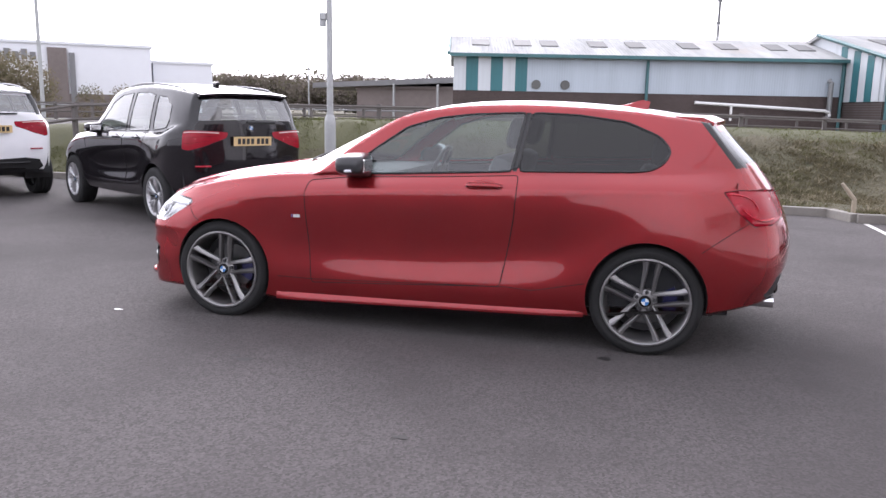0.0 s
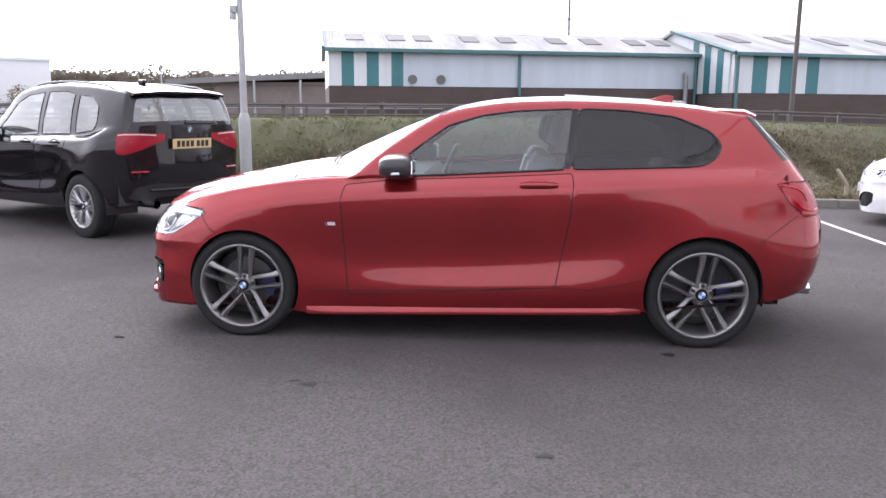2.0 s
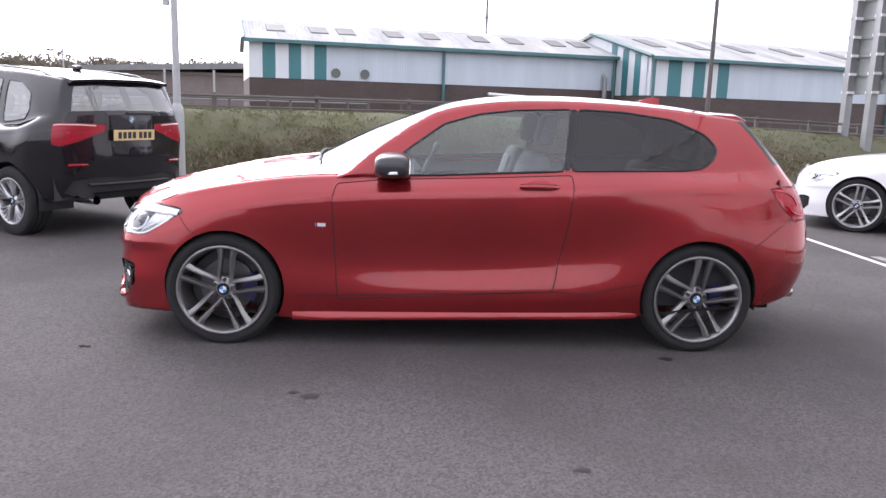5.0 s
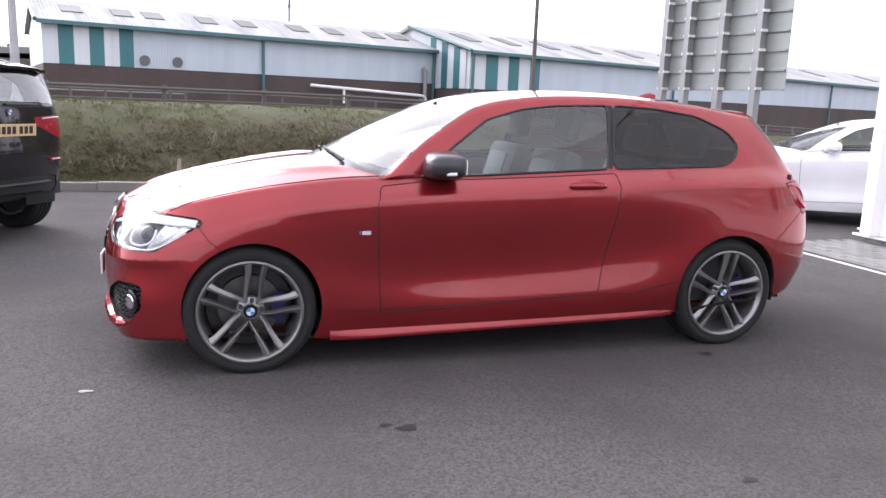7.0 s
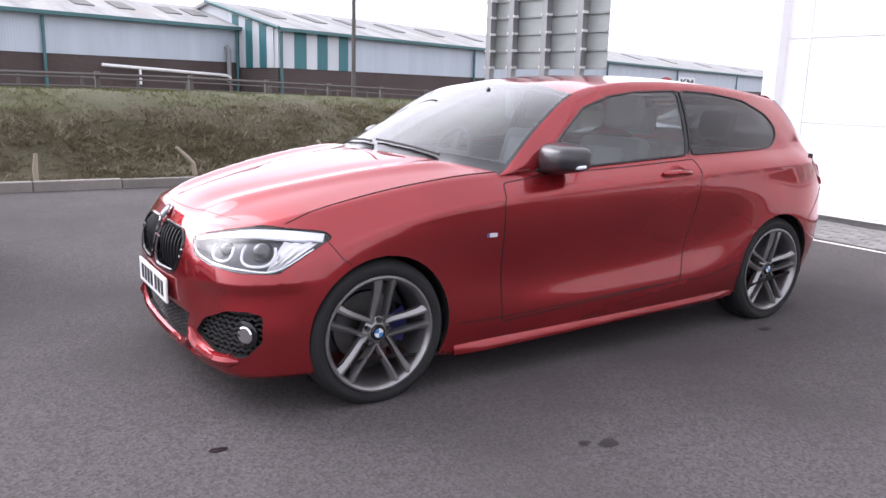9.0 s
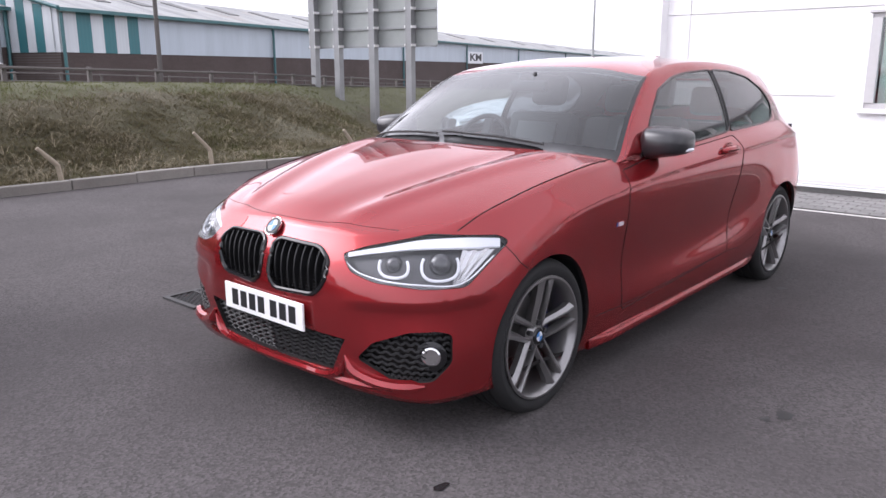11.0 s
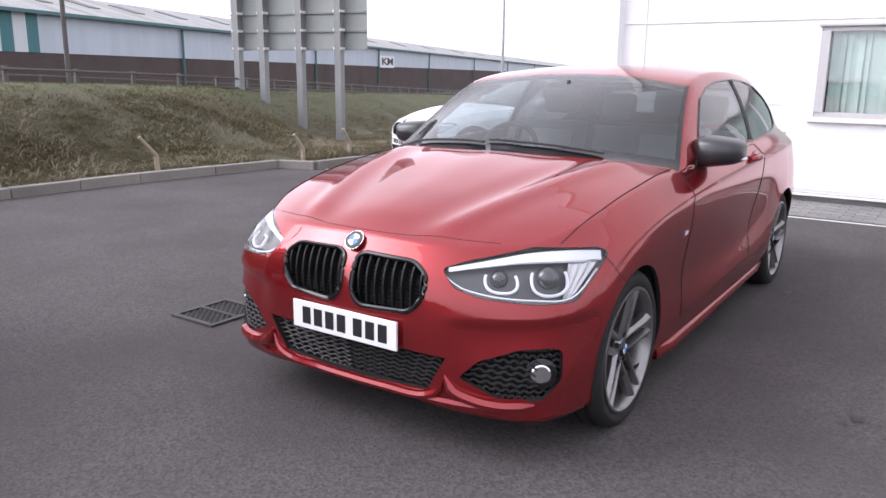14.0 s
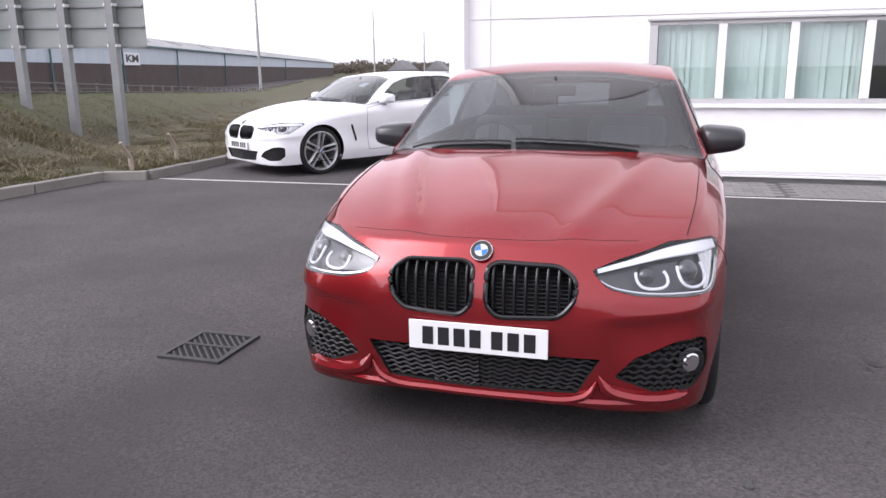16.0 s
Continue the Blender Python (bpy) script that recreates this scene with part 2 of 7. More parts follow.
WET = surface("wet_asphalt", (0.020, 0.019, 0.020), 0.10, grain=60, blotch=5, bump=0.1)


# ---- mesh helpers ----
def part(name, bm, material, parent=None, label="", smooth=False):
    """One bmesh as one mesh object; under parent if given. material may be a list."""
    me = bpy.data.meshes.new(name)
    bm.to_mesh(me)
    bm.free()
    for mt in (material if isinstance(material, (list, tuple)) else [material]):
        me.materials.append(mt)
    if smooth:
        me.shade_smooth()
        me.set_sharp_from_angle(angle=radians(smooth if smooth is not True else 40))
    ob = new(name, me)
    if parent:
        ob.parent = parent
    if label:
        ob["label"] = label
    return ob


def thing(name, m, label, category, group="", kind=""):
    ob = new(name)
    ob.matrix_world = m
    return tagged(ob, label, category, group, kind)


def box(bm, x0, x1, y0, y1, z0, z1, bevel=0.0, m=None):
    r = bmesh.ops.create_cube(bm, size=1.0)
    vs = r["verts"]
    for v in vs:
        v.co = Vector((x0 + (v.co.x + 0.5) * (x1 - x0), y0 + (v.co.y + 0.5) * (y1 - y0), z0 + (v.co.z + 0.5) * (z1 - z0)))
    if bevel:
        es = list({e for v in vs for e in v.link_edges})
        r2 = bmesh.ops.bevel(bm, geom=es, offset=bevel, segments=2, profile=0.5, affect='EDGES')
        vs = list({v for f in r2["faces"] for v in f.verts} | {v for v in vs if v.is_valid})
    if m is not None:
        bmesh.ops.transform(bm, matrix=m, verts=vs)
    return vs


def tube(bm, pts, radius, sides=8, caps=True, flat=1.0):
    """A pipe along pts; radius a number or one per point."""
    pts = [Vector(p) for p in pts]
    rad = radius if isinstance(radius, (list, tuple)) else [radius] * len(pts)
    rings = []
    up = Vector((0, 0, 1))
    for i, p in enumerate(pts):
        d = (pts[min(i + 1, len(pts) - 1)] - pts[max(i - 1, 0)]).normalized()
        ref = up if abs(d.z) < 0.95 else Vector((1, 0, 0))
        a = d.cross(ref).normalized()
        b = a.cross(d).normalized()
        rings.append([bm.verts.new(p + rad[i] * (math.cos(k * math.tau / sides) * a + flat * math.sin(k * math.tau / sides) * b)) for k in range(sides)])
    for r0, r1 in zip(rings, rings[1:]):
        for k in range(sides):
            bm.faces.new((r0[k], r0[(k + 1) % sides], r1[(k + 1) % sides], r1[k]))
    if caps:
        bm.faces.new(rings[0][::-1])
        bm.faces.new(rings[-1])
    return rings


def sheet(bm, pts):
    return bm.faces.new([bm.verts.new(p) for p in pts])


def prism(bm, poly, z0, z1):
    lo = [bm.verts.new((x, y, z0)) for x, y in poly]
    hi = [bm.verts.new((x, y, z1)) for x, y in poly]
    n = len(poly)
    for i in range(n):
        bm.faces.new((lo[i], lo[(i + 1) % n], hi[(i + 1) % n], hi[i]))
    bm.faces.new(hi)
    bm.faces.new(lo[::-1])


def lerp(a, b, t):
    return a + (b - a) * t


def poly_at(pts, x):
    """Height of a broken line at x."""
    if x <= pts[0][0]:
        return pts[0][1]
    for (x0, y0), (x1, y1) in zip(pts, pts[1:]):
        if x <= x1:
            return lerp(y0, y1, (x - x0) / (x1 - x0))
    return pts[-1][1]


def smooth01(t):
    t = min(1.0, max(0.0, t))
    return t * t * (3 - 2 * t)


# ---- ground, kerb, bank and road ----
DX, DY = math.cos(radians(22.5)), math.sin(radians(22.5))      # the road and the warehouses run this way
KERB = [(-60, 5.9), (-20, 6.55), (-3, 6.75), (0, 6.68), (1.6, 6.69), (3.82, 6.52)]
KERB_EAST = 5.96


def kerb_y(x):
    return poly_at(KERB, x) if x < 4.0 else KERB_EAST


def bank_crest(x):
    """Height of the top of the bank, falling gently to the east."""
    x = min(65.0, x)
    return 1.17 - 0.019 * max(0.0, x - 1) - 0.010 * max(0.0, x - 8)


def ground_height(x, y):
    """Height of the verge, bank and road north of the kerb."""
    np_ = -DY * x + DX * y
    k = kerb_y(x) + 0.14
    xe = max(0.0, min(40.0, x) - 4.3)
    base = 0.10 - min(0.62, 0.075 * xe) * smooth01((y - k) / 4.0) - 0.010 * max(0.0, xe - 8)
    crest = bank_crest(x)
    east = smooth01((x - 7.0) / 5.0)
    start = max(-DY * x + DX * k + 0.15, 5.6) + 2.0 * east
    end = max(10.1 + 1.1 * east, start + 2.0)
    h = base + (crest - base) * smooth01((np_ - start) / (end - start)) ** 0.9
    if np_ > 11.3:
        h = lerp(h, max(-0.70, crest - 0.30), smooth01((np_ - 11.3) / 1.6))
    if np_ > 24:
        h = lerp(h, 0.2 - 0.012 * min(60, max(-10, x)), smooth01((np_ - 24) / 5.0))
    return h


bm = bmesh.new()
sheet(bm, [(-1600, -1600, -0.75), (1600, -1600, -0.75), (1600, 1600, -0.75), (-1600, 1600, -0.75)])
tagged(part("ground", bm, GRASS), "rough open ground reaching to the horizon", "ground", kind="structure")

bm = bmesh.new()
lot = [(-60, 5.92), (-20, 6.62), (-3, 6.84), (0, 6.74), (1.6, 6.74), (3.82, 6.54), (4.05, 5.98), (60, 5.98), (60, -60), (-60, -60)]
prism(bm, lot, -0.5, 0.0)
tagged(part("car_park", bm, ASPHALT), "dark grey worn asphalt of a car park", "asphalt", kind="structure")

bm = bmesh.new()
xs = [-120, -90, -70, -50, -40, -32, -26] + [-22 + 0.45 * i for i in range(120)] + [33 + 1.2 * i for i in range(82)] + [145, 180, 250, 340, 420]
grid = []
for x in xs:
    col = []
    k = kerb_y(x) + 0.13
    ends = (DY * x + 36) / DX
    for j in range(76):
        f = (j / 75.0) ** 1.7
        y = k + (max(ends, k + 30) - k) * f
        h = ground_height(x, y)
        n = noise.noise(Vector((x * 0.8, y * 0.8, 0))) * 0.06 + noise.noise(Vector((x * 2.3, y * 2.3, 4))) * 0.035
        np_ = -DY * x + DX * y
        w = smooth01((y - k) / 0.5) * (1 - smooth01((np_ - 10.2) / 1.3))
        col.append(bm.verts.new((x, y, h + n * w)))
    grid.append(col)
for a, b in zip(grid, grid[1:]):
    for j in range(75):
        f = bm.faces.new((a[j], b[j], b[j + 1], a[j + 1]))
        c = f.calc_center_median()
        f.material_index = 1 if -DY * c.x + DX * c.y > 9.0 + 0.6 * noise.noise(Vector((c.x * 0.5, c.y * 0.5, 7))) else 0
tagged(part("grass_bank", bm, [GRASS, TURF], smooth=80), "rough grass bank rising from the kerb to the road", "grass bank", kind="structure")

bm = bmesh.new()
strip = []
for i in range(60):
    s = -90 + i * 9.0
    for o in (13.0, 20.5):
        x, y = s * DX - o * DY, s * DY + o * DX
        strip.append(bm.verts.new((x, y, ground_height(x, y) + 0.03)))
for i in range(59):
    bm.faces.new((strip[2 * i], strip[2 * i + 2], strip[2 * i + 3], strip[2 * i + 1]))
tagged(part("road", bm, ASPHALT), "asphalt road behind a timber rail on top of the bank", "road", kind="structure")

# kerb: stones laid end to end along the edge of the asphalt
kerb_edge = thing("kerb", Matrix.Identity(4), "pale concrete kerb stones edging the asphalt", "kerb", kind="structure")
stone_meshes = []
for k in range(4):
    b = bmesh.new()
    box(b, -0.455, 0.455, -0.062, 0.062, -0.2, 0.115 + 0.004 * (k % 3), 0.012)
    me = bpy.data.meshes.new("kerb_stone")
    b.to_mesh(me)
    b.free()
    me.materials.append(CONCRETE)
    stone_meshes.append(me)


def lay_kerb(p, q):
    p, q = Vector(p), Vector(q)
    n = max(1, round((q - p).length / 0.92))
    for i in range(n):
        c = p.lerp(q, (i + 0.5) / n)
        ob = new("kerb_stone", random.choice(stone_meshes))
        ob.parent = kerb_edge
        a = math.atan2(q.y - p.y, q.x - p.x)
        ob.matrix_basis = Matrix.Translation((c.x, c.y, random.uniform(-0.004, 0.004))) @ Matrix.Rotation(a + random.uniform(-0.006, 0.006), 4, 'Z') @ Matrix.Diagonal(((q - p).length / n / 0.918, 1, 1, 1))


for a, b in zip(KERB[1:], KERB[2:]):
    lay_kerb((a[0], a[1] + 0.062), (b[0], b[1] + 0.062))
lay_kerb((3.84, 6.56), (4.04, 6.03))
lay_kerb((4.06, KERB_EAST + 0.06), (22, KERB_EAST + 0.06))

# painted bay line on the asphalt
bm = bmesh.new()
line = [(4.15, 5.92), (4.165, 3.8), (4.18, 1.8), (4.20, -0.4), (4.22, -3.2), (4.22, -14.0)]
vs = []
for (x, y) in line:
    vs.append((bm.verts.new((x - 0.035, y, 0.004)), bm.verts.new((x + 0.035, y, 0.004))))
for a, b in zip(vs, vs[1:]):
    bm.faces.new((a[0], b[0], b[1], a[1]))
tagged(part("bay_line", bm, ROAD_PAINT), "thin worn white line painted on the asphalt", "road marking", kind="structure")

# ---- white building with the strip of windows ----
WX, WC, ROOF_Z = 5.44, 2.22, 8.0
building = thing("office_building", Matrix.Identity(4), "white panelled building with a strip of aluminium windows", "building")
WIN_Z0, WIN_Z1, WIN_Y1, PANE, MULL = 0.955, 1.945, -0.345, 0.705, 0.095
NPANE = 11
WIN_Y0 = WIN_Y1 - NPANE * (PANE + MULL) - MULL


def wall_piece(name, x0, x1, y0, y1, z0, z1, mt=None):
    b = bmesh.new()
    box(b, x0, x1, y0, y1, z0, z1)
    return part(name, b, mt or WHITE_CLAD, building)


wall_piece("wall", WX, WX + 0.25, -34, WC, 0.10, WIN_Z0)
wall_piece("wall", WX, WX + 0.25, -34, WC, WIN_Z1, ROOF_Z)
wall_piece("wall", WX, WX + 0.25, WIN_Y1, WC, WIN_Z0, WIN_Z1)
wall_piece("wall", WX, WX + 0.25, -34, WIN_Y0, WIN_Z0, WIN_Z1)
FOOTPRINT = [(WX, -34), (30, -34), (30, -8.2), (WX, WC)]
for a, c in zip(FOOTPRINT, FOOTPRINT[1:]):
    b = bmesh.new()
    d = (Vector(c) - Vector(a)).normalized() * 0.25
    prism(b, [a, c, (c[0] - d.y, c[1] + d.x), (a[0] - d.y, a[1] + d.x)], 0.10, ROOF_Z)
    part("wall", b, WHITE_CLAD, building)
b = bmesh.new()
prism(b, [(WX - 0.04, -34.04), (30.04, -34.04), (30.04, -8.16), (WX - 0.04, WC + 0.04)], ROOF_Z, ROOF_Z + 0.15)
part("roof", b, WHITE_TRIM, building)
b = bmesh.new()
prism(b, [(WX + 0.03, -33.97), (29.97, -33.97), (29.97, -8.25), (WX + 0.03, WC - 0.06)], -0.3, 0.10)
part("plinth", b, PLINTH, building)
wall_piece("flashing", WX - 0.05, WX - 0.002, -34, WC + 0.05, 0.072, 0.095, WHITE_TRIM)
wall_piece("flashing", WX - 0.02, WX - 0.002, -34, WC + 0.02, 0.135, 0.155, WHITE_TRIM)
wall_piece("joint_strip", WX - 0.012, WX - 0.002, -34, WC + 0.01, 2.020, 2.037, WHITE_TRIM)
wall_piece("joint_strip", WX - 0.012, WX - 0.002, -34, WC + 0.01, 3.9, 3.925, WHITE_TRIM)
wall_piece("joint_strip", WX - 0.010, WX - 0.002, 1.66, 1.685, 0.2, ROOF_Z, WHITE_TRIM)
wall_piece("joint_strip", WX - 0.012, WX - 0.002, -0.05, WC + 0.01, 1.085, 1.099, WHITE_TRIM)
# added dark sheet: the dimness of the rooms is put into its colour
wall_piece("dim_backdrop", WX + 1.6, WX + 1.7, -33.7, WC - 1.4, 0.10, ROOF_Z, ROOM_DIM)
win = new("window_strip")
win.parent = building
b = bmesh.new()
box(b, WX + 0.02, WX + 0.09, WIN_Y0, WIN_Y1, WIN_Z1 - 0.05, WIN_Z1)
box(b, WX + 0.02, WX + 0.09, WIN_Y0, WIN_Y1, WIN_Z0, WIN_Z0 + 0.06)
part("frame", b, ALU, win)
b = bmesh.new()
box(b, WX - 0.06, WX + 0.02, WIN_Y0 - 0.05, WIN_Y1 + 0.05, WIN_Z0 - 0.05, WIN_Z0, 0.006)
part("sill", b, WHITE_TRIM, win)
b = bmesh.new()
box(b, WX - 0.03, WX + 0.02, WIN_Y0 - 0.03, WIN_Y1 + 0.03, WIN_Z1, WIN_Z1 + 0.03, 0.004)
part("head_trim", b, ALU, win)
for i in range(NPANE + 1):
    y = WIN_Y1 - i * (PANE + MULL)
    b = bmesh.new()
    box(b, WX + 0.0, WX + 0.08, y - MULL, y, WIN_Z0 + 0.06, WIN_Z1 - 0.05, 0.004)
    part("mullion", b, WHITE_TRIM if i else ALU, win)
for i in range(NPANE):
    y1 = WIN_Y1 - MULL - i * (PANE + MULL)
    y0 = y1 - PANE
    b = bmesh.new()
    box(b, WX + 0.045, WX + 0.051, y0, y1, WIN_Z0 + 0.06, WIN_Z1 - 0.05)
    pane = part("pane", b, SHOP_GLASS, win)
    pane.visible_shadow = False
    if i in (3, 8):
        continue
    b = bmesh.new()
    n = 11
    for k in range(n):
        ya = y1 - 0.01 - (PANE - 0.02) * k / n
        yb = y1 - 0.01 - (PANE - 0.02) * (k + 1) / n - 0.012
        tilt = random.uniform(-0.012, 0.022)
        vs = [b.verts.new(q) for q in ((WX + 0.13 + tilt, ya, WIN_Z0), (WX + 0.13 - tilt, yb, WIN_Z0), (WX + 0.13 - tilt, yb, WIN_Z1), (WX + 0.13 + tilt, ya, WIN_Z1))]
        b.faces.new(vs)
    part("blind", b, BLIND, win, "pale green vertical blind")

# unseen block closing the space behind the walk, pale to brighten the flank
bm = bmesh.new()
box(bm, -40, 30, -26, -17, 0, 6.5)
tagged(part("unseen_pale_wall", bm, FAR_WHITE), "unseen plain pale block added to brighten reflections in the car flank", "building", kind="structure")

# ---- warehouses beyond the road ----


def warehouse(name, label, origin, turn, s1, depth, eave, ridge_back, ridge, brick_top, stripes, pipes, lights, base):
    s0 = o0 = 0.0
    w = thing(name, Matrix.Translation(origin) @ Matrix.Rotation(radians(turn), 4, 'Z'), label, "warehouse")
    b = bmesh.new()
    box(b, s0, s1, o0, o0 + depth, base, brick_top)
    part("brick_base", b, BRICK, w)
    for a, c, mt in stripes:
        b = bmesh.new()
        box(b, a, c, o0 - 0.03, o0 + 0.25, brick_top, eave)
        part("panel", b, mt, w)
    for s in (s0, s1):      # gable ends
        b = bmesh.new()
        d = 0.25 if s == s0 else -0.25
        pr = [(o0 + 0.26, brick_top), (o0 + depth, brick_top), (o0 + depth, eave), (o0 + ridge_back, ridge - 0.05), (o0 + 0.26, eave + 0.02)]
        f0 = [b.verts.new((s, o, z)) for o, z in pr]
        f1 = [b.verts.new((s + d, o, z)) for o, z in pr]
        b.faces.new(f0)
        b.faces.new(f1[::-1])
        for i in range(len(pr)):
            b.faces.new((f0[i], f1[i], f1[(i + 1) % len(pr)], f0[(i + 1) % len(pr)]))
        bmesh.ops.recalc_face_normals(b, faces=b.faces[:])
        part("gable", b, PALE_CLAD, w)
    b = bmesh.new()
    pr = [(o0 - 0.35, eave), (o0 + ridge_back, ridge), (o0 + depth + 0.3, eave), (o0 + depth + 0.3, eave - 0.15), (o0 + ridge_back, ridge - 0.18), (o0 - 0.35, eave - 0.12)]
    f0 = [b.verts.new((s0 - 0.2, o, z)) for o, z in pr]
    f1 = [b.verts.new((s1 + 0.2, o, z)) for o, z in pr]
    for i in range(6):
        b.faces.new((f0[i], f1[i], f1[(i + 1) % 6], f0[(i + 1) % 6]))
    b.faces.new(f0[::-1])
    b.faces.new(f1)
    bmesh.ops.recalc_face_normals(b, faces=b.faces[:])
    part("roof", b, ROOFING, w)
    b = bmesh.new()
    box(b, s0 - 0.2, s1 + 0.2, o0 - 0.47, o0 - 0.35, eave - 0.17, eave - 0.01)
    part("gutter", b, TEAL_TRIM, w)
    for s in (s0 - 0.24, s1 + 0.24):        # verge trim along the gable
        b = bmesh.new()
        tube(b, [(s, o0 - 0.4, eave - 0.03), (s, o0 + ridge_back, ridge - 0.03)], 0.09, 6)
        part("verge", b, TEAL_TRIM, w)
    slope = (ridge - eave) / (ridge_back + 0.35)
    for s in lights:
        b = bmesh.new()
        oa, ob_ = o0 - 0.35 + 0.45 * ridge_back, o0 - 0.35 + 0.80 * ridge_back
        za, zb = eave + slope * (oa - o0 + 0.35) + 0.05, eave + slope * (ob_ - o0 + 0.35) + 0.05
        lo = [b.verts.new(q) for q in ((s, oa, za - 0.1), (s + 0.85, oa, za - 0.1), (s + 0.85, ob_, zb - 0.1), (s, ob_, zb - 0.1))]
        hi = [b.verts.new(q) for q in ((s, oa, za), (s + 0.85, oa, za), (s + 0.85, ob_, zb), (s, ob_, zb))]
        b.faces.new(hi)
        for i in range(4):
            b.faces.new((lo[i], lo[(i + 1) % 4], hi[(i + 1) % 4], hi[i]))
        part("rooflight", b, SKYLIGHT, w)
    for s in pipes:
        b = bmesh.new()
        tube(b, [(s, o0 - 0.16, base), (s, o0 - 0.16, eave - 0.2)], 0.075, 8)
        part("downpipe", b, TEAL_TRIM, w)
    return w


stripes = [(0, .60, PALE_CLAD), (.60, 1.19, TEAL_CLAD), (1.19, 1.79, PALE_CLAD), (1.79, 2.37, TEAL_CLAD), (2.37, 2.97, PALE_CLAD), (2.97, 3.55, TEAL_CLAD), (3.55, 9.28, BLUE_CLAD), (9.28, 18.62, BLUE_CLAD)]
shed = warehouse("warehouse", "long pale blue warehouse with teal stripes and a dark brick base", (-8.02, 31.46, 0), 14.0, 18.70, 8.6, 4.15, 3.8, 5.32, 2.41, stripes,
                 (9.28, 18.55), (0.90, 2.99, 4.32, 6.75, 8.65, 11.3, 13.2, 15.6, 17.0), -0.6)
for s in (3.99, 5.38):
    b = bmesh.new()
    tube(b, [(s, -0.11, 2.74), (s, 0.05, 2.74)], 0.22, 18)
    part("round_vent", b, SKYLIGHT, shed)
b = bmesh.new()
tube(b, [(11.55, -0.4, 2.02), (11.9, -0.4, 2.0), (17.75, -0.4, 1.74), (17.95, -0.4, 1.66), (18.0, -0.4, 1.5)], 0.075, 8)
tube(b, [(13.3, -0.4, 1.2), (13.3, -0.4, 1.95)], 0.06, 8)
part("steel_duct", b, WHITE_TRIM, shed, "pale steel pipe along the wall")
b = bmesh.new()
tube(b, [(17.98, -0.3, 1.4), (17.98, -0.3, 3.05), (17.98, -0.1, 3.15)], 0.12, 8)
part("vent_pipe", b, GALV, shed, "grey vertical vent pipe")
stripes = [(0, 1.01, PALE_CLAD), (1.01, 1.83, TEAL_CLAD), (1.83, 2.54, PALE_CLAD), (2.54, 3.27, TEAL_CLAD), (3.27, 4.05, PALE_CLAD), (4.05, 4.76, TEAL_CLAD)]
edges = [4.76, 16.0, 34.9, 50.1, 68.2, 92.6, 120, 152, 185, 229, 272]
stripes += [(a, c, BLUE_CLAD) for a, c in zip(edges, edges[1:])]
shed2 = warehouse("warehouse", "very long pale blue warehouse with striped gable and brick base", (11.13, 33.06, 0), 19.0, 272, 10.8, 4.06, 5.4, 5.55, 2.17, stripes,
                  (0.1, 16.0, 34.9, 50.1, 68.2, 92.6, 120, 152), (1.5, 4.4, 7.4, 10.9, 14.8, 19.2, 24.5, 30, 37, 45.8, 54.5, 65, 78, 94, 109, 129, 152), -1.75)
for k in range(7):      # stripes on the gable that faces west
    b = bmesh.new()
    o = 0.27 + k * 0.535
    box(b, -0.05, -0.01, o, o + 0.51, 2.17, 4.10 + 0.14 * k)
    part("panel", b, TEAL_CLAD if k % 2 else PALE_CLAD, shed2)
b = bmesh.new()
box(b, 50.5, 54.9, -0.16, -0.06, 2.06, 3.26)
part("name_board", b, FAR_WHITE, shed2, "white board lettered in black")
txt = bpy.data.curves.new("lettering", 'FONT')
txt.body, txt.size, txt.align_x, txt.align_y, txt.extrude, txt.offset = "KM", 1.22, 'CENTER', 'CENTER', 0.01, 0.035
txt.materials.append(BLACK)
ob = new("lettering", txt)
ob.parent = shed2
ob.matrix_basis = Matrix.Translation((52.7, -0.18, 2.66)) @ pose(0, 0, 0, 90, 0, 0) @ Matrix.Diagonal((2.1, 0.8, 1, 1))


# ---- street furniture and distance ----
SIGN_Z, SIGN_W, PLANK = 2.03, 4.67, 0.50
SIGN_M = Matrix.Translation((11.925, 16.924, 0)) @ Matrix.Rotation(radians(-79.7), 4, 'Z')
sign = thing("road_sign", SIGN_M, "ribbed grey back of a large road sign on steel posts", "road sign")
for u in (0.36, 1.28, 2.58, 3.87):      # along the sign; its back looks towards local -y
    b = bmesh.new()
    foot = SIGN_M @ Vector((u, -0.2, 0))
    g = min(ground_height(foot.x, foot.y), 0.5) - 0.6
    box(b, u - 0.095, u - 0.075, -0.27, -0.06, g, 7.2)
    box(b, u + 0.075, u + 0.095, -0.27, -0.06, g, 7.2)
    box(b, u - 0.075, u + 0.075, -0.27, -0.255, g, 7.2)
    part("post", b, GALV, sign)
    for k in range(11):
        z = SIGN_Z + 0.035 + PLANK * k
        for ua in (u - 0.125, u + 0.098):
            b = bmesh.new()
            box(b, ua, ua + 0.027, -0.285, -0.05, z - 0.035, z + 0.035)
            part("clamp", b, WHITE_TRIM, sign)
for k in range(11):
    z0 = SIGN_Z + PLANK * k
    b = bmesh.new()
    box(b, 0, SIGN_W, 0, 0.014, z0 + 0.004, z0 + PLANK - 0.004)
    part("sign_plank", b, SIGN_BACK, sign)
    b = bmesh.new()
    box(b, 0.02, SIGN_W - 0.02, -0.06, -0.001, z0 - 0.014, z0 + 0.034)
    part("rail", b, GALV, sign)


def road_point(s, o, dz=0.0):
    x, y = s * DX - o * DY, s * DY + o * DX
    return Vector((x, y, ground_height(x, y) + dz))


